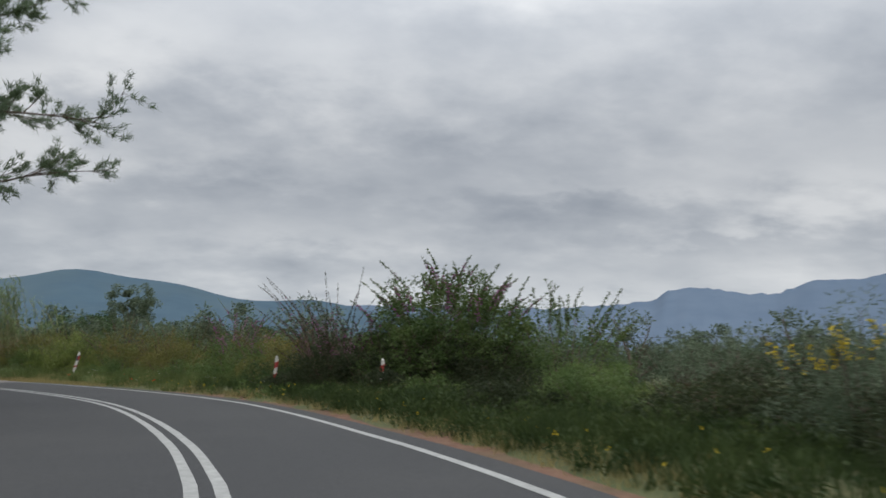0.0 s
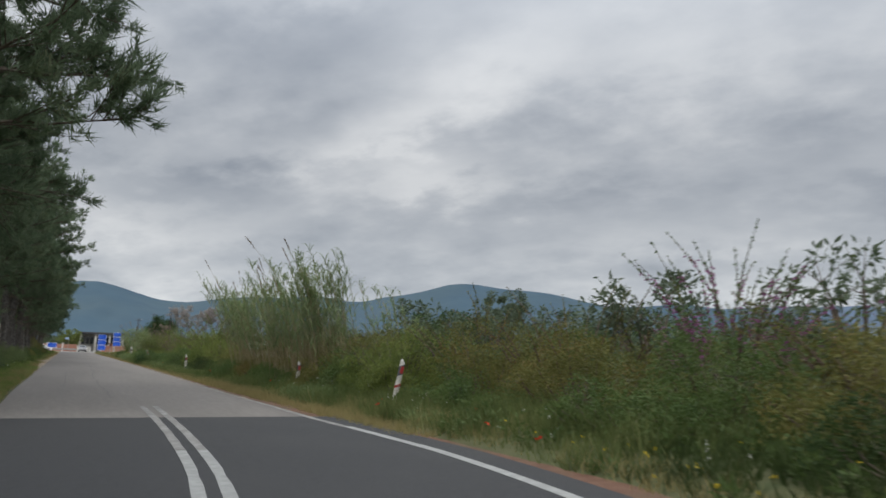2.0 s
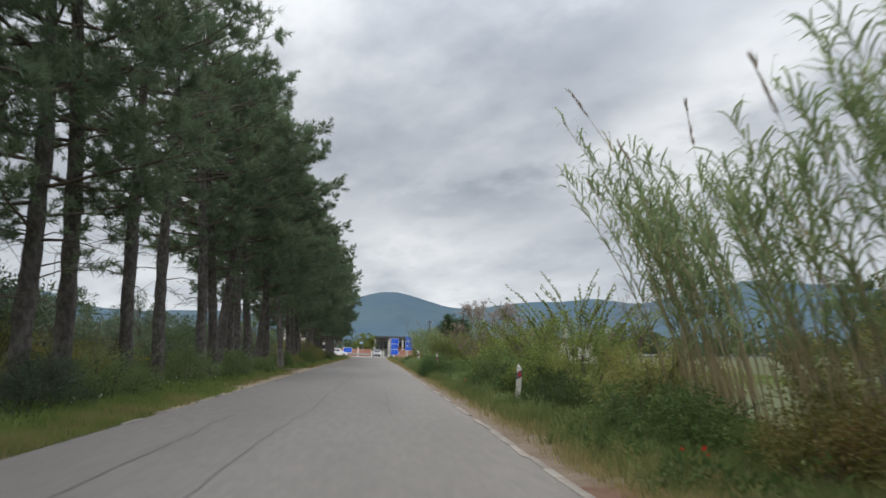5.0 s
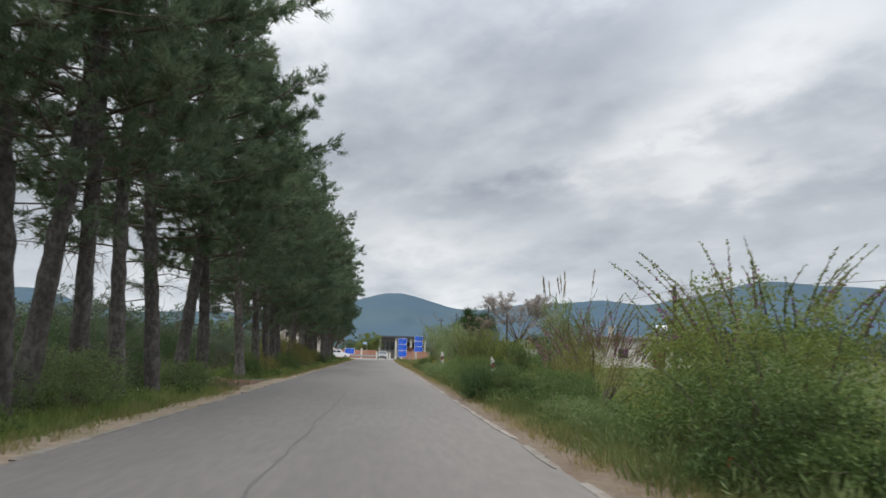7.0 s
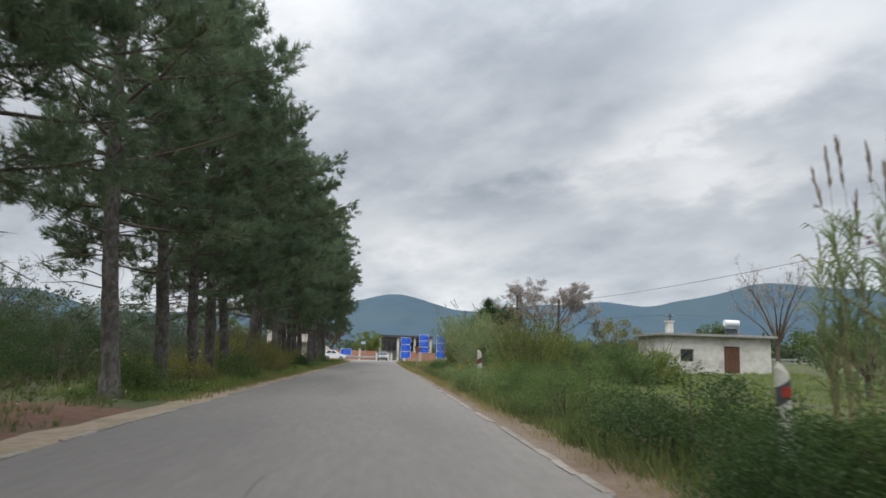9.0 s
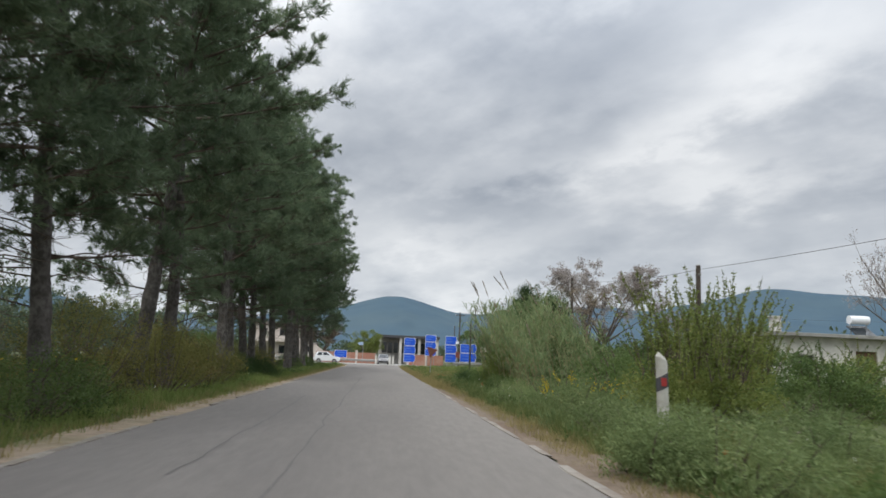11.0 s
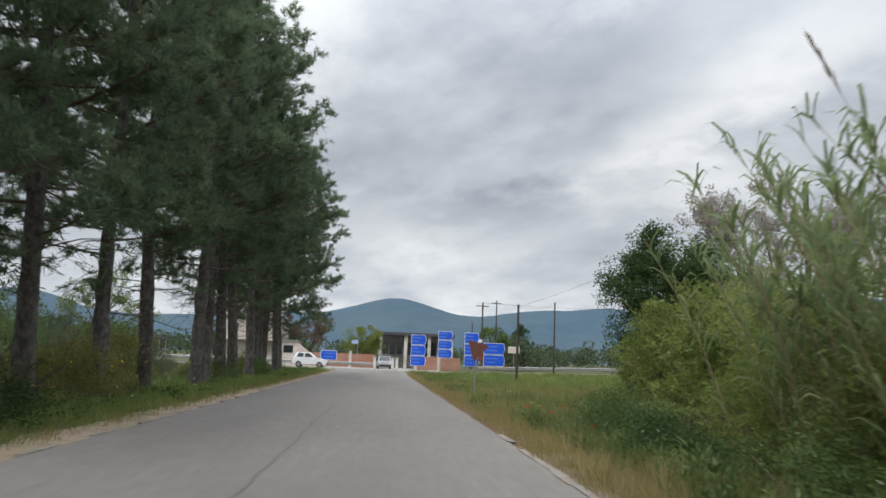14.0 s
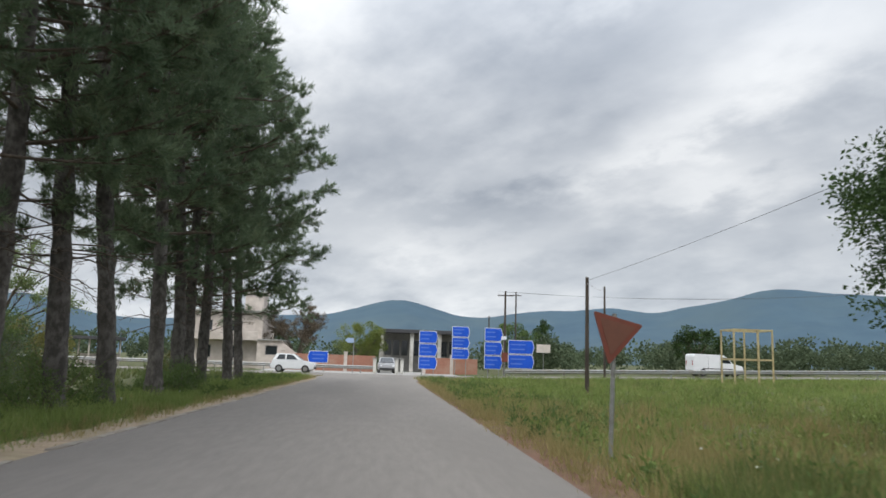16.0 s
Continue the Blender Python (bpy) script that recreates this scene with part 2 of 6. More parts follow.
POPPY = leaf("red_blossom", (0.5, 0.03, 0.02), (0.65, 0.06, 0.03), None, 0.7, 0.3, 0.05)
GRASS = leaf("grass_blades", (0.074, 0.104, 0.034), (0.158, 0.184, 0.066), (0.30, 0.265, 0.125), 0.6, 0.3, 0.05, 0.22)
GRASS_DRY = leaf("dry_grass", (0.22, 0.195, 0.08), (0.34, 0.28, 0.13), (0.15, 0.18, 0.055), 0.7, 0.3, 0.05, 0.25)
LEAF_PALE = leaf("pale_feathery_leaves", (0.10, 0.145, 0.055), (0.20, 0.25, 0.105), (0.27, 0.27, 0.12), 0.6, 0.3, 0.1)
HERB = leaf("dark_verge_herbs", (0.024, 0.042, 0.015), (0.062, 0.086, 0.028), (0.14, 0.12, 0.05), 0.6, 0.3, 0.05, 0.15)
MEADOW = leaf("meadow_grass", (0.115, 0.165, 0.046), (0.212, 0.268, 0.080), (0.33, 0.305, 0.135), 0.6, 0.3, 0.05, 0.25)
POST_WHITE = surface("post_white", (0.52, 0.51, 0.47), (0.38, 0.37, 0.33), 6, 0.6, (0.28, 0.26, 0.22), 3, 0.1, 40, amount3=0.4)
POST_RED = surface("post_red", (0.33, 0.032, 0.03), (0.22, 0.032, 0.028), 8, 0.55, bump=0.1)
SIGN_BLUE = surface("sign_blue", (0.010, 0.075, 0.50), (0.014, 0.095, 0.58), 2, 0.45, bump=0.0)
SIGN_WORN = surface("worn_sign_lettering", (0.13, 0.22, 0.60), (0.08, 0.17, 0.58), 9, 0.5, bump=0.0)
FENCE = surface("weathered_fence_paint", (0.13, 0.14, 0.11), (0.09, 0.095, 0.078), 8, 0.8, (0.06, 0.06, 0.05), 2, 0.2)
SIGN_WHITE = surface("sign_white", (0.75, 0.76, 0.78), (0.65, 0.66, 0.68), 4, 0.5, bump=0.0)
SIGN_PALE = surface("pale_blue_sign", (0.38, 0.48, 0.66), (0.30, 0.41, 0.60), 4, 0.5, bump=0.0)
SIGN_RED = surface("sign_red", (0.19, 0.055, 0.038), (0.15, 0.050, 0.035), 5, 0.5, bump=0.05)
SIGN_FADED = surface("sign_faded_face", (0.165, 0.068, 0.045), (0.13, 0.058, 0.04), 3, 0.6, bump=0.05)
STEEL = surface("galvanised_steel", (0.33, 0.335, 0.33), (0.22, 0.225, 0.22), 8, 0.5, (0.24, 0.2, 0.16), 2, 0.05, metal=0.5)
WALL_WHITE = surface("dirty_white_plaster", (0.62, 0.60, 0.56), (0.48, 0.46, 0.42), 1.8, 0.9, (0.30, 0.28, 0.25), 0.7, 0.3, 30, amount3=0.6)
WALL_CREAM = surface("cream_plaster", (0.62, 0.55, 0.50), (0.52, 0.46, 0.42), 1.5, 0.9, (0.36, 0.31, 0.26), 0.6, 0.3, 30)
CONCRETE = surface("grey_concrete", (0.33, 0.32, 0.30), (0.24, 0.235, 0.22), 3, 0.9, (0.16, 0.155, 0.145), 0.8, 0.4, 40)
BRICK_WALL = surface("reddish_wall", (0.36, 0.17, 0.12), (0.29, 0.14, 0.10), 6, 0.9, (0.40, 0.27, 0.2), 0.7, 0.3, 40)
WOOD = surface("dark_pole_wood", (0.045, 0.036, 0.030), (0.085, 0.068, 0.055), 6, 0.85, stretch=(1, 1, 0.15), bump=0.5)
DOOR_BROWN = surface("brown_door_wood", (0.09, 0.045, 0.028), (0.13, 0.065, 0.04), 8, 0.7, stretch=(1, 1, 0.2), bump=0.3)
YELLOW_STEEL = surface("yellow_painted_steel", (0.48, 0.40, 0.22), (0.38, 0.31, 0.17), 6, 0.6, (0.25, 0.18, 0.09), 2, 0.1)
DARK_PAINT = surface("dark_roof_edge", (0.05, 0.05, 0.055), (0.08, 0.08, 0.085), 5, 0.7)
CAR_GREY = surface("silver_car_paint", (0.30, 0.30, 0.31), (0.25, 0.25, 0.26), 2, 0.3, bump=0.0, spec=0.5)
CAR_WHITE = surface("white_car_paint", (0.72, 0.73, 0.74), (0.66, 0.67, 0.68), 2, 0.25, bump=0.0, spec=0.5)
RUBBER = surface("tyre_rubber", (0.02, 0.02, 0.02), (0.03, 0.03, 0.03), 10, 0.8)
GLASS_DARK = surface("dark_window_glass", (0.015, 0.02, 0.025), (0.03, 0.035, 0.04), 2, 0.08, bump=0.0, spec=0.6)
# distance haze is painted into these two blue base colours, there is no volume
MOUNTAIN = surface("haze_tinted_hillside", (0.033, 0.065, 0.095), (0.043, 0.079, 0.108), 0.006, 0.95, (0.054, 0.084, 0.098), 0.0016, 0.6, 0.01, amount3=0.6)
MOUNTAIN_FAR = surface("haze_tinted_mountains", (0.070, 0.102, 0.150), (0.085, 0.118, 0.166), 0.004, 0.95, (0.095, 0.126, 0.170), 0.0012, 0.5, 0.008, amount3=0.6)
WOODLAND = leaf("far_woodland", (0.052, 0.076, 0.042), (0.100, 0.128, 0.072), (0.14, 0.15, 0.09), 0.7, 0.2, 0.1)
WIRE = surface("black_cable", (0.06, 0.06, 0.06), (0.085, 0.085, 0.085), 5, 0.6, bump=0)


# ---- geometry helpers ----
def rise(x, y):
    """Ground height: flat by the road, rising gently to the east in the north."""
    s = min(max((y - 60) / 60, 0.0), 1.0)
    z = 0.028 * min(max(x - 5, 0.0), 90.0) * s * s * (3 - 2 * s)
    if -45 < y < 5 and -30 < x < 25:
        # a low bank outside the bend
        k = int(np.argmin((LINE[:, 0] - x) ** 2 + (LINE[:, 1] - y) ** 2))
        out = (x - LINE[k, 0]) * SIDE[k, 0] + (y - LINE[k, 1]) * SIDE[k, 1]
        b = min(max((out - 1.05 - lane(y)) / 1.1, 0.0), 1.0) * min(max((5 - y) / 7, 0.0), 1.0)
        z += 0.26 * b * b * (3 - 2 * b) * min(max((24 - x) / 10, 0.0), 1.0)
    return z


def mesh_np(name, v, f):
    v, f = np.asarray(v, np.float32), np.asarray(f, np.int32)
    me = bpy.data.meshes.new(name)
    me.vertices.add(len(v))
    me.vertices.foreach_set("co", v.ravel())
    me.loops.add(f.size)
    me.loops.foreach_set("vertex_index", f.ravel())
    me.polygons.add(len(f))
    me.polygons.foreach_set("loop_start", np.arange(0, f.size, f.shape[1], dtype=np.int32))
    me.update(calc_edges=True)
    return me


class Geo:
    """Quads gathered from tubes, leaves and strips."""

    def __init__(self):
        self.v, self.f, self.n = [], [], 0

    def add(self, v, f):
        self.v.append(np.asarray(v, float))
        self.f.append(np.asarray(f, int) + self.n)
        self.n += len(v)

    def tube(self, pts, radii, sides=6):
        pts = np.asarray(pts, float)
        d = np.gradient(pts, axis=0)
        d /= np.linalg.norm(d, axis=1)[:, None] + 1e-9
        ref = np.where(np.abs(d[:, 2:3]) > 0.9, [[1.0, 0, 0]], [[0, 0, 1.0]])
        a = np.cross(d, ref)
        a /= np.linalg.norm(a, axis=1)[:, None] + 1e-9
        b = np.cross(d, a)
        w = np.linspace(0, 2 * math.pi, sides, endpoint=False)
        ring = a[:, None, :] * np.cos(w)[None, :, None] + b[:, None, :] * np.sin(w)[None, :, None]
        v = pts[:, None, :] + ring * np.asarray(radii, float)[:, None, None]
        k = len(pts)
        i, j = np.meshgrid(np.arange(k - 1), np.arange(sides), indexing="ij")
        q = np.stack([i * sides + j, i * sides + (j + 1) % sides, (i + 1) * sides + (j + 1) % sides, (i + 1) * sides + j], -1).reshape(-1, 4)
        self.add(v.reshape(-1, 3), q)

    def leaves(self, p, d, length, width, rng, droop=0.0):
        """A pointed leaf at each place p along d."""
        p, d = np.asarray(p, float), np.asarray(d, float)
        n = len(p)
        if n == 0:
            return
        d = d / (np.linalg.norm(d, axis=1)[:, None] + 1e-9)
        s = np.cross(d, rng.normal(size=(n, 3)))
        s /= np.linalg.norm(s, axis=1)[:, None] + 1e-9
        L = (np.ones(n) * length)[:, None]
        W = (np.ones(n) * width)[:, None] * 0.5
        m = p + d * L * 0.45
        tip = p + d * L - np.array([0, 0, 1.0]) * droop * L
        v = np.stack([p, m + s * W, tip, m - s * W], 1).reshape(-1, 3)
        self.add(v, np.arange(4 * n).reshape(-1, 4))

    def blades(self, p, d, length, width, rng):
        """A small three-cornered leaf at each place p along d."""
        p, d = np.asarray(p, float), np.asarray(d, float)
        n = len(p)
        if n == 0:
            return
        d = d / (np.linalg.norm(d, axis=1)[:, None] + 1e-9)
        s = np.cross(d, rng.normal(size=(n, 3)))
        s /= np.linalg.norm(s, axis=1)[:, None] + 1e-9
        L, W = (np.ones(n) * length)[:, None], (np.ones(n) * width)[:, None] * 0.5
        skew = rng.uniform(-0.15, 0.35, (n, 1))
        v = np.stack([p + s * W + d * L * skew, p - s * W, p + d * L], 1).reshape(-1, 3)
        self.add(v, np.arange(3 * n).reshape(-1, 3))

    def spikes(self, p, d, length, width, rng):
        """A thin needle at each place p along d."""
        n = len(p)
        s = np.cross(d, rng.normal(size=(n, 3)))
        s /= np.linalg.norm(s, axis=1)[:, None] + 1e-9
        W = (np.ones(n) * width)[:, None] * 0.5
        v = np.stack([p - s * W, p + s * W, p + d * (np.ones(n) * length)[:, None]], 1).reshape(-1, 3)
        self.add(v, np.arange(3 * n).reshape(-1, 3))

    def mesh(self, name):
        return mesh_np(name, np.vstack(self.v), np.vstack(self.f))


def part(name, me, mat, parent, label="", smooth=False):
    if not isinstance(me, bpy.types.Mesh):
        bm, me = me, bpy.data.meshes.new(name)
        bm.to_mesh(me)
        bm.free()
    me.materials.append(mat)
    if smooth:
        me.polygons.foreach_set("use_smooth", [True] * len(me.polygons))
    ob = new(name, me)
    ob.parent = parent
    if label:
        tagged(ob, label=label)
    return ob


def thing(name, label, category, at=(0, 0, 0), rz=0, group="", kind=""):
    ob = tagged(new(name), label, category, group, kind)
    ob.empty_display_size = 0.2
    ob.matrix_world = pose(*at, 0, 0, rz)
    return ob


def setting(name, me, mat, label, category):
    me.materials.append(mat)
    return tagged(new(name, me), label, category, kind="structure")


def box(bm, lo, hi, bevel=0.0):
    lo, hi = Vector(lo), Vector(hi)
    r = bmesh.ops.create_cube(bm, size=1.0, matrix=Matrix.Translation((lo + hi) / 2) @ Matrix.Diagonal((*(hi - lo), 1)))
    if bevel:
        edges = list({e for v in r["verts"] for e in v.link_edges})
        bmesh.ops.bevel(bm, geom=edges, offset=bevel, segments=2, affect="EDGES", profile=0.6)
    return bm


def boxes(*parts, bevel=0.0):
    bm = bmesh.new()
    for lo, hi in parts:
        box(bm, lo, hi, bevel)
    return bm


def prism(points, depth, axis="y"):
    """A flat outline (x, z) given thickness along y."""
    bm = bmesh.new()
    vs = [bm.verts.new((x, 0, z)) for x, z in points]
    face = bm.faces.new(vs)
    ext = bmesh.ops.extrude_face_region(bm, geom=[face])
    bmesh.ops.translate(bm, vec=(0, depth, 0), verts=[g for g in ext["geom"] if isinstance(g, bmesh.types.BMVert)])
    bmesh.ops.recalc_face_normals(bm, faces=bm.faces)
    return bm


def cylinder(bm, a, b, r1, r2=None, sides=12):
    a, b = Vector(a), Vector(b)
    d = b - a
    m = Matrix.Translation((a + b) / 2) @ d.to_track_quat("Z", "Y").to_matrix().to_4x4()
    bmesh.ops.create_cone(bm, cap_ends=True, segments=sides, radius1=r1, radius2=r1 if r2 is None else r2, depth=d.length, matrix=m)
    return bm


# ---- roads and ground ----
AXIS = [(-62, -45), (-45, -42.6), (-31, -39.6), (-21.5, -36.2), (-16.3, -33.7), (-12.0, -31), (-8.95, -28), (-6.4, -24.4), (-4.33, -20.7), (-2.63, -17),
        (-1.58, -13.8), (-0.93, -10), (-0.66, -5.3), (-0.58, 0), (-0.66, 6), (-0.66, 14)]


def smooth_line(pts, step=0.5):
    """A Catmull-Rom line through the points."""
    p = [Vector(q) for q in pts]
    p = [p[0] * 2 - p[1]] + p + [p[-1] * 2 - p[-2]]
    out = []
    for i in range(1, len(p) - 2):
        n = max(2, int((p[i + 1] - p[i]).length / step))
        for k in range(n):
            t = k / n
            out.append(0.5 * ((2 * p[i]) + (p[i + 1] - p[i - 1]) * t + (2 * p[i - 1] - 5 * p[i] + 4 * p[i + 1] - p[i + 2]) * t * t
                              + (3 * p[i] - p[i - 1] - 3 * p[i + 1] + p[i + 2]) * t ** 3))
    out.append(p[-2])
    return np.array([tuple(q) for q in out])


LINE = np.vstack([smooth_line(AXIS), [(-0.66, y) for y in np.arange(15, 147.1, 1.0)]])
TAN = np.gradient(LINE, axis=0)
TAN /= np.linalg.norm(TAN, axis=1)[:, None]
SIDE = np.stack([TAN[:, 1], -TAN[:, 0]], 1)


def lane(y):
    """Width from the axis to the eastern edge line: the bend is wider."""
    return float(np.interp(y, [-27, -22, -15.5, -12, -8, -3, 2], [3.05, 3.02, 3.26, 3.24, 3.17, 2.80, 2.75]))


def ribbon(name, left, right, z, y0=-1e9, y1=1e9, wobble=0.0, seed=0, cut=0.0, thick=0.0):
    """A strip along the road between two distances from its axis (right is positive)."""
    rng = np.random.default_rng(seed)
    idx = [i for i in range(len(LINE)) if y0 <= LINE[i, 1] <= y1]
    extra = np.array([[lane(LINE[i, 1]) - 2.75] for i in idx])
    a = LINE[idx] + SIDE[idx] * (left + extra * (left > 2) + rng.normal(0, 1, len(idx))[:, None] * wobble)
    b = LINE[idx] + SIDE[idx] * (right + extra * (right > 2) + rng.normal(0, 1, len(idx))[:, None] * wobble)
    n = len(idx)
    cross = 5
    v, f = [], []
    for k in range(cross):
        t = k / (cross - 1)
        q = a * (1 - t) + b * t
        v.append(np.column_stack([q, [z + rise(*p) for p in q]]))
    v = np.vstack(v)
    for k in range(cross - 1):
        for i in range(n - 1):
            f.append((k * n + i, (k + 1) * n + i, (k + 1) * n + i + 1, k * n + i + 1))
    return mesh_np(name, v, f)


def ground_mesh():
    xs = np.concatenate([np.linspace(-4900, -300, 12), np.linspace(-200, -30, 12), np.linspace(-26, 40, 60), np.linspace(46, 200, 14), np.linspace(300, 4900, 12)])
    ys = np.concatenate([np.linspace(-4900, -300, 12), np.linspace(-200, -50, 10), np.linspace(-46, 170, 150), np.linspace(180, 300, 8), np.linspace(400, 4900, 12)])
    near = lambda x, y: np.min(np.hypot(LINE[:, 0] - x, LINE[:, 1] - y))  # noqa: E731
    v = []
    for y in ys:
        for x in xs:
            d = near(x, y) if -80 < x < 60 and -80 < y < 150 else 99
            bump = 0.10 * noise.noise((x * 0.35, y * 0.35, 0)) * min(1, max(0, (d - 3.6) / 2)) if d < 60 else 0
            if 140 < y < 160 or (-14 < x < -3 and 44 < y < 58):
                bump = 0
            v.append((x, y, rise(x, y) - 0.05 + bump))
    k = len(xs)
    f = [(j * k + i, j * k + i + 1, (j + 1) * k + i + 1, (j + 1) * k + i) for j in range(len(ys) - 1) for i in range(k - 1)]
    return mesh_np("ground", v, f)


setting("ground", ground_mesh(), EARTH, "rough grassy earth reaching to the hills", "ground")
setting("road_old", ribbon("road_old", -2.79, 2.80, 0.0, -3.4, 200), ASPHALT_OLD, "worn pale grey asphalt country road", "road")
setting("road_resurfaced", ribbon("road_resurfaced", -3.0, 3.35, 0.004, -80, -2.6), ASPHALT_NEW, "dark resurfaced asphalt on the road bend", "road")
setting("edge_line", ribbon("edge_line", 2.68, 2.84, 0.009, -80, -4.5, 0.004), PAINT, "white painted line along the road edge", "road marking")
setting("edge_line_worn", ribbon("edge_line_worn", 2.65, 2.79, 0.009, -4.8, 9, 0.006, 3), PAINT_FADED, "faded white line on the old asphalt", "road marking")
setting("centre_line", ribbon("centre_line", -0.15, -0.025, 0.009, -80, -7.0, 0.004), PAINT, "white painted double centre line", "road marking")
setting("centre_line", ribbon("centre_line", 0.11, 0.235, 0.009, -80, -7.0, 0.004), PAINT, "white painted double centre line", "road marking")
for a, b in ((-0.15, -0.025), (0.11, 0.235)):
    setting("centre_line", ribbon("centre_line", a, b, 0.009, -7.6, 0.3, 0.004, 9), PAINT_FADED, "worn end of the double centre line", "road marking")
setting("verge_soil", ribbon("verge_soil", 2.7, 4.0, -0.022, -80, 15, 0.10, 5), SOIL, "reddish stony soil beside the road", "verge")
setting("verge_soil", ribbon("verge_soil", 2.7, 3.4, -0.022, 88, 200, 0.08, 8), SOIL, "dark soil between asphalt and meadow", "verge")
setting("verge_gravel", ribbon("verge_gravel", 2.7, 3.9, -0.022, 15, 88, 0.10, 7), GRAVEL, "pale stony gravel between asphalt and grass", "verge")
setting("verge_sand", ribbon("verge_sand", -3.55, -2.7, -0.022, 22, 200, 0.09, 6), SAND, "sandy strip between asphalt and grass", "verge")


def crack(seed, x, y0, y1, drift=0.0):
    rng = np.random.default_rng(seed)
    ys = np.arange(y0, y1, 0.4)
    xs = x + np.cumsum(rng.normal(0, 0.02, len(ys))) + drift * (ys - y0)
    w = 0.010 + 0.010 * rng.random(len(ys))
    v = np.vstack([np.column_stack([xs - w, ys, np.full(len(ys), 0.005)]), np.column_stack([xs + w, ys, np.full(len(ys), 0.005)])])
    n = len(ys)
    return mesh_np("crack", v, [(i, n + i, n + i + 1, i + 1) for i in range(n - 1)])


for k, (x, y0, y1, dr) in enumerate([(-1.15, 3, 46, 0.004), (-0.95, 58, 96, 0.004), (-2.2, 8, 22, 0.0), (0.6, 22, 30, 0.01), (-1.9, 62, 76, 0.0)]):
    setting("crack", crack(k, x, y0, y1, dr), CRACK, "tar-filled lengthwise crack in the asphalt", "crack")

# the main road across the end of the lane
def cross_strip(name, y0, y1, z):
    xs = np.linspace(-160, 160, 81)
    v = [(x, y, rise(x, y) + z) for y in (y0, y1) for x in xs]
    n = len(xs)
    return mesh_np(name, v, [(i, i + 1, n + i + 1, n + i) for i in range(n - 1)])


setting("main_road", cross_strip("main_road", 145.5, 153.5, 0.0), ASPHALT_OLD, "grey asphalt main road across the junction", "road")
setting("edge_line", cross_strip("edge_line", 146.0, 146.15, 0.006), PAINT, "white edge line of the main road", "road marking")
setting("edge_line", cross_strip("edge_line", 152.9, 153.05, 0.006), PAINT, "white edge line of the main road", "road marking")
fan = bmesh.new()
ff = [fan.verts.new(p) for p in ((-3.45, 134, 0.002), (2.12, 134, 0.002), (2.6, 139, 0.002), (4.2, 143, 0.002), (8, 146, 0.002), (-9.5, 146, 0.002), (-5.5, 143, 0.002), (-4, 139, 0.002))]
fan.faces.new(ff)
me = bpy.data.meshes.new("junction_mouth")
fan.to_mesh(me)
setting("junction_mouth", me, ASPHALT_OLD, "widened asphalt where the lane meets the main road", "road")


# ---- mountains ----
def ridge(name, dist, az0, az1, base, bumps, mat, label, seed, rough=0.0):
    """A hill range: its skyline is a base height and rounded summits over the bearing."""
    rng = random.Random(seed)
    n, rows = 220, 12
    v = []
    for r in range(rows):
        t = r / (rows - 1)
        for i in range(n):
            az = az0 + (az1 - az0) * i / (n - 1)
            h = base + sum(a * math.exp(-((az - c) / w) ** 2) for c, a, w in bumps)
            h += 0.05 * noise.noise((az * 0.5, seed, 0)) + 0.03 * noise.noise((az * 1.7, seed, 5))
            h += rough * (0.6 * noise.noise((az * 0.33, seed, 2)) + 0.7 * noise.noise((az * 0.9, seed, 7)) + 0.45 * noise.noise((az * 2.2, seed, 9)))
            edge = min(1, max(0, (az - az0) / 4)) * min(1, max(0, (az1 - az) / 4))
            h *= edge ** 0.5
            d = dist * (0.62 + 0.38 * t)
            top = dist * math.tan(radians(h)) + 1.2
            z = top * (t ** 1.25) + dist * 0.004 * noise.noise((az * 0.8, t * 5, seed)) * t * (1 - t) * 4
            v.append((d * math.sin(radians(az)), d * math.cos(radians(az)), z - 2 if r else -3))
    f = [(r * n + i, r * n + i + 1, (r + 1) * n + i + 1, (r + 1) * n + i) for r in range(rows - 1) for i in range(n - 1)]
    me = mesh_np(name, v, f)
    me.polygons.foreach_set("use_smooth", [True] * len(me.polygons))
    return setting(name, me, mat, label, "mountains")


# the blue of these ranges is air haze put into their material colour
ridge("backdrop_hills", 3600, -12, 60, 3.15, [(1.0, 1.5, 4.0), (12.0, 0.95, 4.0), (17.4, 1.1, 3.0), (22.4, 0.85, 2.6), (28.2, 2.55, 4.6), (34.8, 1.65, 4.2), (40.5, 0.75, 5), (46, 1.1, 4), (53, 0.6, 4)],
      MOUNTAIN, "hill range behind the plain, tinted blue-green for haze", 3)
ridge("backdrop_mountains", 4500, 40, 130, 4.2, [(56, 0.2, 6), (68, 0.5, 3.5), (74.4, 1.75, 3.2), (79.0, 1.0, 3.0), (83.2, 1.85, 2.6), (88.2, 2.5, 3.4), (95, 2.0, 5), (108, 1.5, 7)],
      MOUNTAIN_FAR, "distant mountain chain tinted blue for haze", 8, 0.30)
ridge("backdrop_low_hills", 3900, -75, -4, 2.35, [(-25, 1.35, 3.6), (-40, 0.9, 8), (-58, 1.3, 7), (-12, 0.35, 5)], MOUNTAIN, "low hills behind the groves, tinted blue-green for haze", 5)


# ---- plants ----
def unit(v):
    return v / (np.linalg.norm(v, axis=-1, keepdims=True) + 1e-9)


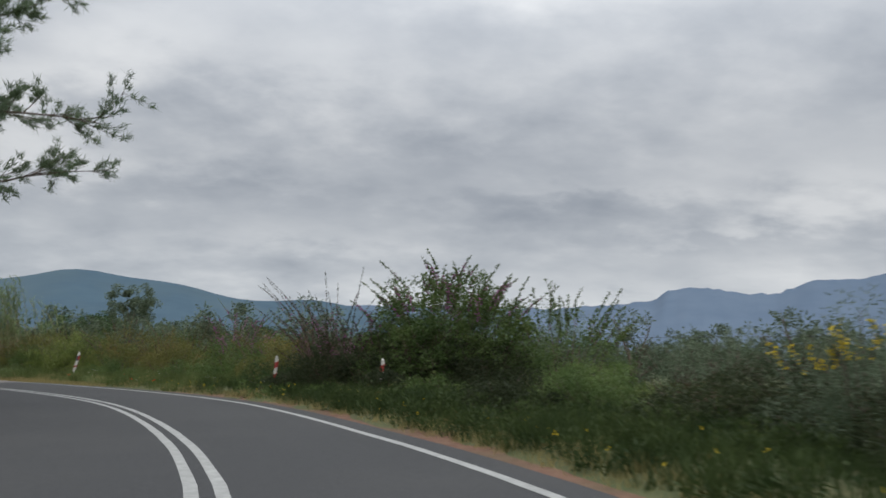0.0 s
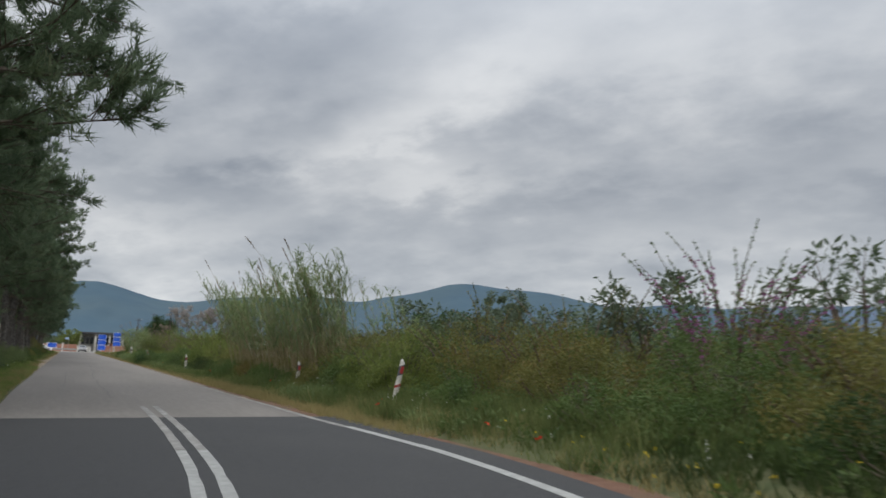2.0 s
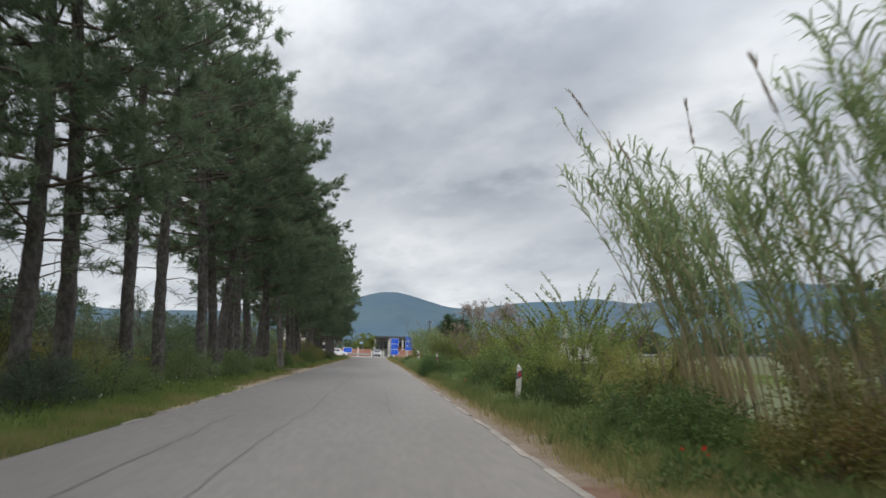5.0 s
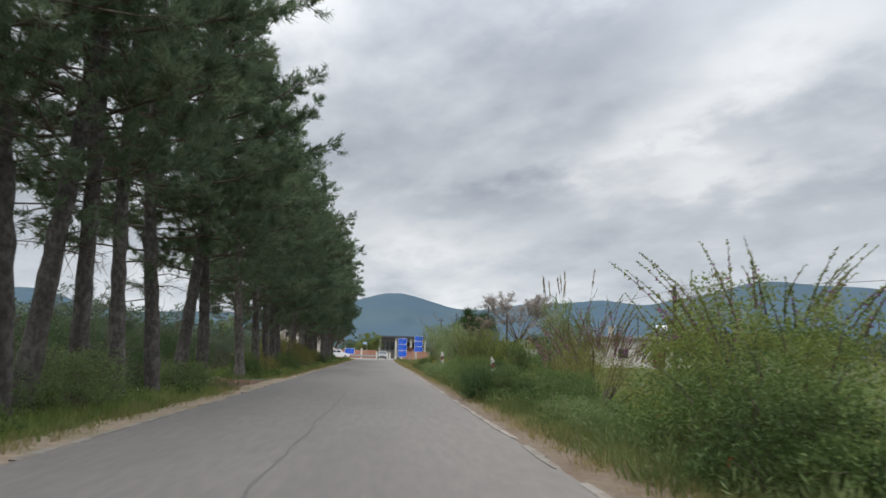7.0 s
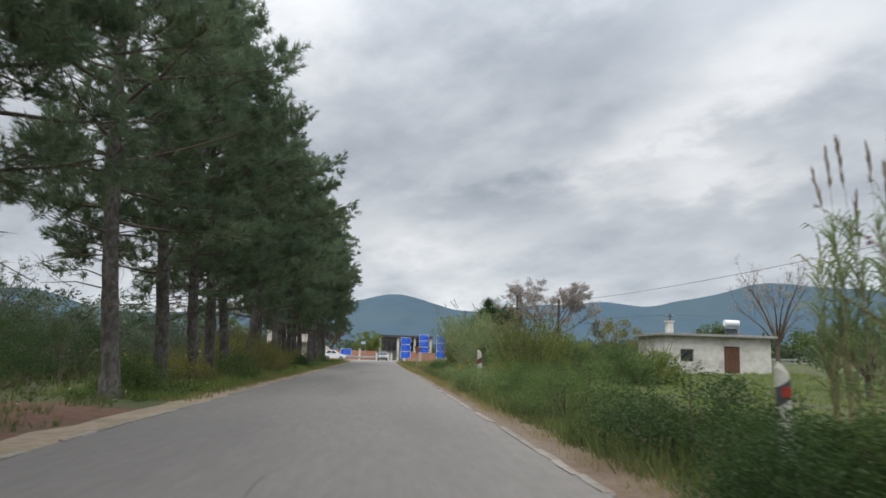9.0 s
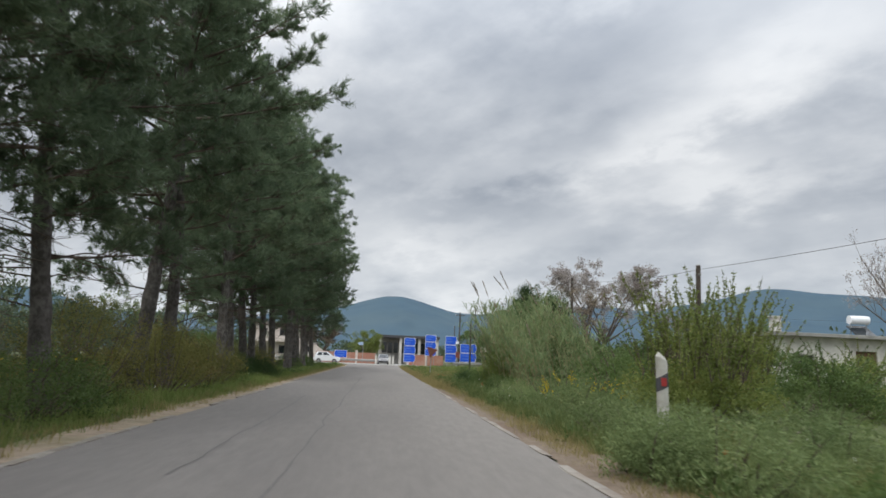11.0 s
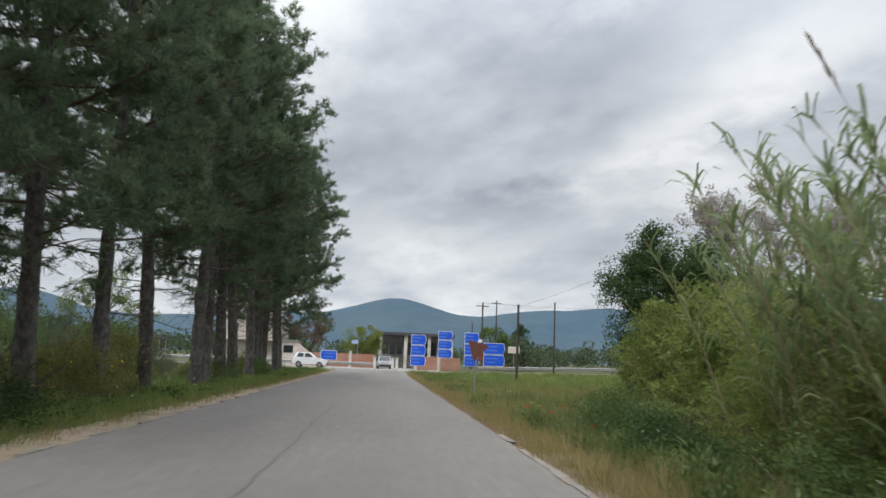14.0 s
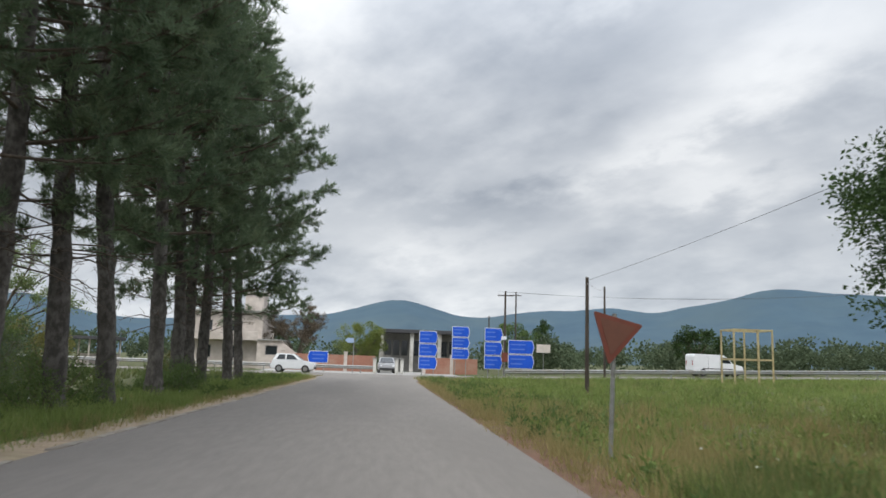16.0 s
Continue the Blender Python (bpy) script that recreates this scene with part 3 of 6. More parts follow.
def pine_parts(seed, H=14.5, R=3.95, clear=3.7, lean=(0, 0), fine=1.0, full=1.0, needle=1.0):
    rng = np.random.default_rng(seed)
    trunk, limbs, needles = Geo(), Geo(), Geo()
    ks = np.linspace(0, 1, 30) ** 1.25
    ph = rng.random(2) * 6
    tx = lean[0] * ks ** 1.2 * H + 0.11 * np.sin(ks * 6 + ph[0])
    ty = lean[1] * ks ** 1.2 * H + 0.11 * np.sin(ks * 5 + ph[1])
    tx, ty = tx - tx[0], ty - ty[0]
    tr = 0.185 * (1 - ks) ** 0.70 + 0.03
    tr[0] *= 1.3
    tr[1] *= 1.12
    trunk.tube(np.column_stack([tx, ty, ks * H * 0.96 - 0.1 * (ks == 0)]), tr * (1 + 0.05 * rng.normal(size=30)), 12)
    bark = trunk.v[0].reshape(30, 12, 3)
    mid = bark.mean(1, keepdims=True)
    trunk.v[0] = (mid + (bark - mid) * (1 + 0.07 * rng.normal(size=(30, 12, 1)))).reshape(-1, 3)
    spots, ways = [], []
    whorls = 40
    for i in range(whorls):
        z = clear + (H - clear - 0.3) * (i / (whorls - 1)) ** 0.92
        u = (z - clear) / (H - clear)
        L = R * (math.sin(math.pi * (0.22 + 0.75 * u)) ** 0.85) * rng.uniform(0.68, 1.10)
        az = i * 2.4 + rng.normal(0, 0.35)
        up = 0.10 + 0.55 * u + rng.normal(0, 0.1)
        o = np.array([np.interp(z / (H * 0.96), ks, tx), np.interp(z / (H * 0.96), ks, ty), z])
        w = unit(np.array([math.cos(az), math.sin(az), up]))
        t = np.linspace(0, 1, 7)[:, None]
        pts = o + w * L * t + np.array([0, 0, 1.0]) * L * (0.14 * t ** 2 - 0.16 * t) + np.cumsum(rng.normal(0, 0.06, (7, 3)), axis=0) * t
        limbs.tube(pts, 0.048 * (L / R) * (1 - t[:, 0]) + 0.008, 5)
        across = np.array([-w[1], w[0], 0])
        # side sprays that fan out into flat pads of needles towards the end of the limb
        k = int((4.5 + L * 2.4) * full)
        for j in range(k):
            q = rng.uniform(0.14, 1.0) ** 0.85
            b = np.array([np.interp(q, t[:, 0], pts[:, c]) for c in range(3)])
            side = unit(w * rng.uniform(0.35, 1.0) + across * rng.normal(0, 0.75) + np.array([0, 0, rng.normal(0.14, 0.22)]))
            tl = rng.uniform(0.6, 1.25) * (1.15 - 0.4 * q)
            e = b + side * tl
            limbs.tube([b, e], [0.012, 0.005], 3)
            for _ in range(4):
                f = rng.uniform(0.35, 1.0)
                sub = unit(side + rng.normal(0, 0.55, 3) + [0, 0, 0.15])
                sl = rng.uniform(0.22, 0.5)
                limbs.tube([b + side * tl * f, b + side * tl * f + sub * sl], [0.006, 0.003], 3)
                for g in (0.4, 0.7, 1.0):
                    spots.append(b + side * tl * f + sub * sl * g + rng.normal(0, 0.03, 3))
                    ways.append(sub)
    # thin, mostly bare branches below the crown
    for n_ in range(11):
        z = clear * rng.uniform(0.55, 1.12)
        o = np.array([np.interp(z / (H * 0.96), ks, tx), np.interp(z / (H * 0.96), ks, ty), z])
        a = rng.uniform(0, 2 * math.pi)
        w = np.array([math.cos(a), math.sin(a), rng.uniform(-0.25, 0.25)]) * rng.uniform(0.5, 2.3)
        e = o + w + [0, 0, -0.1]
        limbs.tube([o, o + w * 0.5 + [0, 0, 0.06], e], [0.020, 0.013, 0.005], 4)
        for _ in range(5):
            q = rng.uniform(0.35, 1.0)
            b = o + (e - o) * q
            sub = unit(unit(w) + rng.normal(0, 0.6, 3)) * rng.uniform(0.25, 0.7)
            limbs.tube([b, b + sub * 0.5 + rng.normal(0, 0.03, 3), b + sub], [0.008, 0.006, 0.003], 3)
            if n_ % 2 and z > clear * 0.75:
                for g in (0.5, 0.75, 1.0):
                    spots.append(b + sub * g)
                    ways.append(unit(sub))
    spots, ways = np.array(spots), np.array(ways)
    c = int(round(11.5 * fine))
    p = np.repeat(spots, c, 0) + rng.normal(0, 0.03, (len(spots) * c, 3))
    d = unit(np.repeat(ways, c, 0) * 0.8 + rng.normal(0, 0.55, (len(p), 3)) + [0, 0, 0.22])
    needles.spikes(p, d, needle * rng.uniform(0.15, 0.28, len(p)), rng.uniform(0.020, 0.032, len(p)) / fine ** 0.6, rng)
    return trunk.mesh("trunk"), limbs.mesh("branchwork"), needles.mesh("crown")


def pine(seed, label, **k):
    t = thing("pine_tree", label, "pine tree", group="pine row along the road")
    a, b, c = pine_parts(seed, **k)
    part("trunk", a, BARK, t, "rough grey-brown bark", True)
    tagged(part("branchwork", b, TWIG, t), kind="stuff")
    tagged(part("crown", c, NEEDLE, t, "dark green needle tufts"), kind="stuff")
    return t


PINES = [pine(11, "tall dark green pine with a bare lower trunk"), pine(12, "tall dark green pine with a bare lower trunk", H=13.6, R=3.8, clear=3.5, full=1.0),
         pine(13, "pine with a trunk leaning towards the road", H=13.5, R=3.75, clear=4.4, full=1.15, lean=(0.085, 0.03)),
         pine(14, "tall dark green pine with a bare lower trunk", H=15.3, R=4.15, clear=4.1), pine(15, "pine with a slightly crooked trunk", H=14.2, R=3.9, clear=3.5, lean=(-0.03, 0.04)), pine(16, "tall pine with a long bare trunk", H=14.8, R=4.05, clear=5.4, full=0.38), pine(17, "tall pine with a long bare trunk", H=14.0, R=3.95, clear=5.0, full=0.38, lean=(0.02, -0.02)),
         pine(18, "broad pine with low spreading branches", H=14.0, R=5.2, clear=4.1, fine=2.3, needle=0.62), pine(19, "pine with low hanging branches", H=14.5, R=4.4, clear=3.1, full=1.35)]
PINE_SPOTS = [(-7.5, -16.6, 7, 1.0), (-4.55, -1.7, 8, 1.34), (-11.5, -6.5, 4, 1.05), (-11.5, 2.0, 0, 1.1), (-11.0, 9.5, 1, 1.1), (-7.2, 3.5, 8, 1.08), (-6.6, 12.3, 8, 1.02), (-6.35, 19.4, 0, 1.0), (-6.35, 22.4, 1, 0.95), (-6.35, 24.3, 6, 1.0), (-6.35, 28.4, 5, 0.92),
              (-6.3, 31.2, 6, 0.95), (-5.75, 34.0, 5, 0.95), (-5.75, 36.1, 6, 0.9), (-5.85, 37.1, 2, 0.92), (-5.75, 39.1, 5, 0.9), (-5.75, 41.3, 6, 0.92), (-5.75, 43.9, 3, 0.92), (-5.85, 46.7, 2, 0.9),
              (-5.75, 49.1, 0, 0.92), (-5.75, 55.9, 1, 0.96), (-5.75, 59.5, 4, 0.9), (-5.75, 63.1, 0, 0.86), (-5.75, 65.1, 1, 0.9), (-5.8, 68.2, 8, 0.88), (-5.9, 73.3, 2, 0.93), (-6.0, 76.2, 8, 0.9),
              (-6.3, 84.9, 7, 0.95), (-6.3, 86.7, 8, 0.93), (-6.35, 90.3, 4, 0.9), (-6.35, 92.1, 8, 0.92), (-6.35, 95.9, 0, 0.92), (-6.35, 99.1, 3, 0.95), (-6.0, 103.2, 3, 0.98), (-6.0, 104.5, 3, 0.95),
              (-6.0, 107.1, 3, 1.02), (-6.1, 110.0, 6, 1.05), (-6.0, 113.2, 1, 1.04), (-6.35, 116.5, 0, 0.97), (-6.3, 117.9, 6, 1.0), (-6.6, 120.8, 8, 0.98), (-6.4, 124.6, 6, 1.05), (-6.7, 128.6, 8, 1.02), (-5.7, 2.2, 1, 1.2), (-11.2, 26.0, 8, 1.0)]
used = set()
for k, (x, y, i, s) in enumerate(PINE_SPOTS):
    turn = 0 if i == 2 else (k * 77) % 360
    m = pose(x, y, -0.05, 0, -2.4, 0) @ Matrix.Rotation(radians(turn), 4, "Z")
    if i not in used:
        used.add(i)
        PINES[i].matrix_world = m @ Matrix.Scale(s, 4)
    else:
        copy_thing(PINES[i], m).scale = (s, s, s)


def shrub_geo(rng, rx, ry, h, clumps, per, leaf_l, leaf_w, shoots=0, shoot_len=1.2, base=0.12, shoot_leaf=None, tilt=(0, 0), arch=1.0):
    """Stems, leaves in uneven clumps, and leafy shoots that stand out above. Returns stems, leaves and the tips of shoots."""
    stems, leaves, tips = Geo(), Geo(), []
    cl = []
    while len(cl) < clumps:
        q = rng.uniform(-1, 1, 3)
        q[2] = abs(q[2])
        r = np.linalg.norm(q)
        if 0.35 < r < 1.0:
            cl.append((q[0] * rx + tilt[0] * q[2], q[1] * ry + tilt[1] * q[2], h * (base + (1 - base) * q[2] * rng.uniform(0.8, 1.05))))
    per, leaf_l, leaf_w = per * 1.32, leaf_l * 0.80, leaf_w * 0.84
    for c in cl:
        c = np.array(c)
        if rng.random() < 0.5:
            g = np.array([c[0] * 0.25, c[1] * 0.35, 0])
            stems.tube([g, g * 0.4 + c * 0.6 + rng.normal(0, 0.05, 3) - [0, 0, 0.1], c], [0.025, 0.014, 0.006], 4)
        s = rng.uniform(0.22, 0.42) * min(1.0, 0.5 + 0.3 * h)
        k = int(per * rng.uniform(0.7, 1.3))
        d = unit(rng.normal(size=(k, 3)))
        p = c + d * s * rng.uniform(0.45, 1.0, (k, 1)) * [1.15, 1.15, 0.85]
        p[:, 2] = np.maximum(p[:, 2], 0.03)
        leaves.blades(p, unit(d + rng.normal(0, 0.7, (k, 3)) + [0, 0, 0.15]), leaf_l * rng.uniform(0.6, 1.25, k), leaf_w * rng.uniform(0.7, 1.2, k), rng)
    for _ in range(shoots):
        a = rng.uniform(0, 2 * math.pi)
        q = math.sqrt(rng.random())
        o = np.array([math.cos(a) * rx * q * 0.85, math.sin(a) * ry * q * 0.85, h * (0.55 + 0.35 * (1 - q))])
        w = unit(np.array([math.cos(a) * 0.7 * arch * q + rng.normal(0, 0.15), math.sin(a) * 0.7 * arch * q + rng.normal(0, 0.15), 1.0]))
        L = shoot_len * rng.uniform(0.5, 1.25)
        t = np.linspace(0, 1, 6)[:, None]
        bend = unit(np.array([w[0], w[1], 0]) + 1e-6) * 0.28 * arch * L
        pts = o + w * L * t + bend * t ** 2 - np.array([0, 0, 0.06 * L]) * t ** 2
        stems.tube(pts, np.linspace(0.013, 0.003, 6), 3)
        k = int(18 + 30 * L)
        q = rng.uniform(0.15, 1.0, k)
        p = np.stack([np.interp(q, t[:, 0], pts[:, c]) for c in range(3)], 1)
        sl = shoot_leaf or (leaf_l * 1.05, leaf_w * 1.1)
        leaves.blades(p, unit(rng.normal(0, 0.8, (k, 3)) + [0, 0, 0.1]), sl[0] * (1.15 - 0.5 * q) * rng.uniform(0.7, 1.2, k), sl[1] * (1.1 - 0.4 * q), rng)
        tips.append(pts)
    return stems, leaves, tips


def shrub(seed, label, at, rx, ry, h, mat=None, clumps=60, per=90, leaf_l=0.09, leaf_w=0.05, shoots=0, shoot_len=1.0, blossom=0, blossom_mat=None,
          rz=0, name="shrub", category="shrub", group="roadside shrubs", twig=None, tilt=(0, 0), shoot_leaf=None, blossom_size=0.035, arch=1.0):
    rng = np.random.default_rng(seed)
    st, le, tips = shrub_geo(rng, rx, ry, h, clumps, per, leaf_l, leaf_w, shoots, shoot_len, tilt=tilt, shoot_leaf=shoot_leaf, arch=arch)
    ob = thing(name, label, category, (at[0], at[1], rise(*at) - 0.06), rz, group)
    if st.v:
        tagged(part("branchwork", st.mesh("branchwork"), twig or TWIG, ob), kind="stuff")
    tagged(part("foliage", le.mesh("foliage"), mat or LEAF, ob), kind="stuff")
    if blossom:
        b = Geo()
        if tips:
            for pts in tips:
                if rng.random() < 0.6:
                    k = int(blossom * rng.uniform(0.4, 1.4))
                    q = rng.uniform(0.0, 0.75, k)
                    p = np.stack([np.interp(q, np.linspace(0, 1, len(pts)), pts[:, c]) for c in range(3)], 1) + rng.normal(0, 0.02, (k, 3))
                    b.leaves(p, rng.normal(size=(k, 3)), blossom_size, blossom_size * 0.8, rng)
        else:
            for _ in range(9):
                a = unit(rng.normal(size=3)) * [rx, ry, h * 0.6]
                a[2] = h * rng.uniform(0.8, 1.1)
                k = int(blossom)
                b.leaves(a * [0.7, 0.7, 1] + rng.normal(0, 0.12, (k, 3)), rng.normal(size=(k, 3)), blossom_size, blossom_size * 0.8, rng)
        if b.v:
            tagged(part("blossom", b.mesh("blossom"), blossom_mat, ob), kind="stuff")
    return ob


def broadleaf(seed, label, at, h, r, mat, clear=1.2, trunk_r=0.12, clumps=70, per=110, leaf_l=0.11, leaf_w=0.06, name="tree", category="tree", group="", bare=False, stems_n=1, squash=1.0):
    """A trunk that forks into limbs, each ending in uneven clumps of leaves."""
    rng = np.random.default_rng(seed)
    wood, le = Geo(), Geo()
    top = h * 0.62
    for s in range(stems_n):
        o = np.array([rng.normal(0, 0.25), rng.normal(0, 0.25), -0.05]) * (stems_n > 1) + [0, 0, -0.05]
        e = np.array([rng.normal(0, 0.15), rng.normal(0, 0.15), clear])
        wood.tube([o, (o + e) / 2 + rng.normal(0, 0.04, 3), e], [trunk_r * 1.25, trunk_r, trunk_r * 0.8], 8)
    ends = []
    for i in range(9 + stems_n * 3):
        az = i * 2.4 + rng.normal(0, 0.3)
        f = rng.uniform(0.35, 1.0)
        e = np.array([math.cos(az) * r * 0.8 * f, math.sin(az) * r * 0.8 * f, clear + (h - clear) * rng.uniform(0.35, 0.95) * (1.1 - 0.35 * f)])
        o = np.array([0, 0, clear * rng.uniform(0.8, 1.0)])
        m1 = o * 0.55 + e * 0.45 + np.array([0, 0, 0.12 * h * (1 - f)]) + rng.normal(0, 0.06, 3)
        wood.tube([o, m1, e], [trunk_r * 0.6, trunk_r * 0.32, trunk_r * 0.1], 5)
        ends.append((m1, e))
        for _ in range(7 if bare else 4):
            q = rng.uniform(0.3, 1)
            b = m1 * (1 - q) + e * q
            w = unit(unit(e - m1) + rng.normal(0, 0.6, 3) + [0, 0, 0.3]) * rng.uniform(0.3, 0.9) * (r / 2.2)
            wood.tube([b, b + w * 0.5 + rng.normal(0, 0.02, 3), b + w], [0.018, 0.012, 0.004], 3)
            ends.append((b, b + w))
            if bare:
                for _ in range(4):
                    w2 = unit(unit(w) + rng.normal(0, 0.6, 3) + [0, 0, 0.4]) * rng.uniform(0.2, 0.55) * (r / 2.2)
                    wood.tube([b + w * 0.7, b + w * 0.7 + w2], [0.008, 0.003], 3)
                    ends.append((b + w * 0.7, b + w * 0.7 + w2))
    for c in range(clumps):
        if bare or rng.random() < 0.55:
            a, b = ends[rng.integers(len(ends))]
            p0 = a + (b - a) * rng.uniform(0.6, 1.05)
        else:
            q = unit(rng.normal(size=3)) * rng.uniform(0.72, 1.0)
            p0 = np.array([q[0] * r, q[1] * r, clear + (h - clear) * (0.5 + 0.48 * q[2] * squash)])
        k = int(per * rng.uniform(0.6, 1.4))
        s = (0.10 if bare else rng.uniform(0.24, 0.5)) * max(0.6, r / 2.2)
        d = unit(rng.normal(size=(k, 3)))
        le.leaves(p0 + d * s * rng.uniform(0.35, 1, (k, 1)) * [1.1, 1.1, 0.8], unit(d + rng.normal(0, 0.7, (k, 3))), leaf_l * rng.uniform(0.6, 1.25, k), leaf_w * rng.uniform(0.7, 1.2, k), rng)
    ob = thing(name, label, category, (at[0], at[1], rise(*at) - 0.06), 0, group)
    part("trunk", wood.mesh("trunk"), TWIG, ob, smooth=True)
    tagged(part("crown", le.mesh("crown"), mat, ob), kind="stuff")
    return ob


def reeds(seed, label, at, spots, heights, lean=(0, 0), plume_n=10, width=1.0, leafy=1.0, low=0.28):
    """Tall canes with long arching leaves, some ending in a feathery plume."""
    rng = np.random.default_rng(seed)
    cane, le, pl = Geo(), Geo(), Geo()
    y0, y1 = min(s[1] for s in spots), max(s[1] for s in spots)
    for i, ((x, y), h) in enumerate(zip(spots, heights)):
        far = (y - y0) / (y1 - y0 + 1e-6)
        w = np.array([lean[0] * (0.1 + 2.1 * far) + rng.normal(0, 0.06), lean[1] + rng.normal(0, 0.07), 1.0])
        t = np.linspace(0, 1, 7)[:, None]
        bend = np.array([lean[0] * 1.6 + rng.normal(0, 0.06), lean[1] * 1.6 + rng.normal(0, 0.06), -0.05])
        pts = np.array([x, y, -0.05]) + w * h * t + bend * h * t ** 2.5
        cane.tube(pts, np.linspace(0.017, 0.004, 7), 3)
        k = int(h * 7 * leafy)
        q = np.sort(low + (1.0 - low) * rng.uniform(0.0, 1.0, k) ** 0.75)
        p = np.stack([np.interp(q, t[:, 0], pts[:, c]) for c in range(3)], 1)
        a = rng.uniform(0, 2 * math.pi, k)
        L = rng.uniform(0.34, 0.62, k) * (1.15 - 0.40 * q) * (0.85 + 0.15 * leafy)
        flat_ = np.column_stack([np.cos(a) + lean[0] * 3, np.sin(a) + lean[1] * 3, np.zeros(k)])
        sag = rng.uniform(0.1, 0.9, k)[:, None]
        rise_ = rng.uniform(1.0, 2.7, k)[:, None] * (0.75 + 0.6 * q[:, None])
        # each blade climbs, arches over and hangs at the tip
        d1 = unit(flat_ + [0, 0, 1.0] * rise_)
        d2 = unit(flat_ + [0, 0, 1.0] * (rise_ * 0.45 - sag * 0.3))
        d3 = unit(flat_ - [0, 0, 1.0] * sag)
        s_ = np.cross(d1, [0, 0, 1.0])
        s_ = unit(s_ + rng.normal(0, 0.25, (k, 3)))
        W = 0.034 * width * rng.uniform(0.7, 1.2, k)[:, None]
        p1, p2 = p + d1 * L[:, None] * 0.42, p + d1 * L[:, None] * 0.42 + d2 * L[:, None] * 0.33
        p3 = p2 + d3 * L[:, None] * 0.28
        v = np.stack([p - s_ * W * 0.3, p + s_ * W * 0.3, p1 - s_ * W * 0.5, p1 + s_ * W * 0.5, p2 - s_ * W * 0.36, p2 + s_ * W * 0.36, p3 - s_ * 0.001, p3 + s_ * 0.001], 1).reshape(-1, 3)
        o8 = np.arange(k)[:, None, None] * 8
        le.add(v, (o8 + np.array([[0, 1, 3, 2], [2, 3, 5, 4], [4, 5, 7, 6]])[None]).reshape(-1, 4))
        if i < plume_n and pts[-1][0] > 3.1:
            e = pts[-1]
            s = unit(pts[-1] - pts[-2])
            L2 = rng.uniform(0.35, 0.7)
            cane.tube([e, e + s * (0.5 + L2)], [0.004, 0.003], 3)
            kk = 36
            qq = rng.uniform(0, 1, kk)
            pl.leaves(e + s * (0.45 + qq[:, None] * L2), unit(s + rng.normal(0, 0.10, (kk, 3))), 0.17, 0.022, rng)
    ob = thing("reed_clump", label, "reeds", at, 0, "giant reeds by the road")
    tagged(part("cane_stand", cane.mesh("cane_stand"), CANE, ob, "dry tan canes"), kind="stuff")
    tagged(part("foliage", le.mesh("foliage"), LEAF_REED, ob, "long arching grey-green leaves"), kind="stuff")
    if pl.v:
        tagged(part("plumage", pl.mesh("plumage"), PLUME, ob, "feathery brown plumes"), kind="stuff")
    return ob


# ---- roadside plants on the east side ----
JUDAS = "flowering shrub with purple blossom and young green leaves"
shrub(21, JUDAS, (5.6, -19.7), 1.8, 3.0, 3.8, LEAF, 270, 90, 0.105, 0.07, 60, 1.05, 44, BLOSSOM, twig=RED_TWIG, shoot_leaf=(0.10, 0.075), blossom_size=0.06, arch=1.1)
shrub(30, "sparse shrub with long reddish shoots and blossom", (4.75, -16.3), 1.0, 1.5, 1.75, BRAMBLE, 80, 100, 0.07, 0.045, 60, 2.1, 9, BLOSSOM, twig=RED_TWIG, shoot_leaf=(0.06, 0.042), blossom_size=0.055)
shrub(22, "dense dark green bramble thicket", (4.9, -18.0), 1.3, 2.3, 1.9, BRAMBLE, 90, 100, 0.08, 0.05, 34, 1.3, 12, BLOSSOM, twig=RED_TWIG, blossom_size=0.05)
shrub(20, "dense dark green thicket below the blossom", (5.0, -21.0), 1.4, 2.2, 1.7, BRAMBLE, 90, 100, 0.08, 0.05, 10, 0.7)
shrub(23, "dark thicket with reddish twigs", (6.6, -22.9), 1.7, 2.0, 2.6, LEAF, 100, 90, 0.08, 0.045, 34, 1.2, twig=RED_TWIG, shoot_leaf=(0.10, 0.07), arch=0.7)
shrub(19, "dense dark green bramble thicket", (5.6, -14.6), 1.0, 1.4, 1.5, BRAMBLE, 100, 110, 0.075, 0.045, 10, 0.7, twig=RED_TWIG)
shrub(24, "low dark green bush in tall grass", (4.9, -21.3), 1.1, 1.8, 1.15, BRAMBLE, 45, 90, 0.07, 0.04)
shrub(25, "yellow-flowering broom bush beside the bend", (-1.2, -30.8), 1.1, 1.2, 1.75, LEAF_OLIVE, 55, 90, 0.10, 0.03, 26, 0.5, 24, YELLOW, blossom_size=0.05)
shrub(26, "feathery bright green fennel bush", (1.6, -26.0), 1.2, 1.3, 1.2, LEAF, 60, 110, 0.13, 0.018)
shrub(27, "grey-green shrub beside the verge", (4.0, -27.5), 1.6, 1.6, 1.7, LEAF_OLIVE, 60, 90, 0.08, 0.03, 12, 0.6)
shrub(28, "dark grey-green shrub beside the verge", (1.4, -31.5), 1.6, 1.5, 1.7, LEAF_OLIVE, 60, 90, 0.08, 0.035, 8, 0.6)
shrub(29, "bushy green shrub in the verge", (3.4, -33.2), 2.0, 1.8, 1.9, LEAF_DARK, 70, 90, 0.08, 0.04, 8, 0.6)

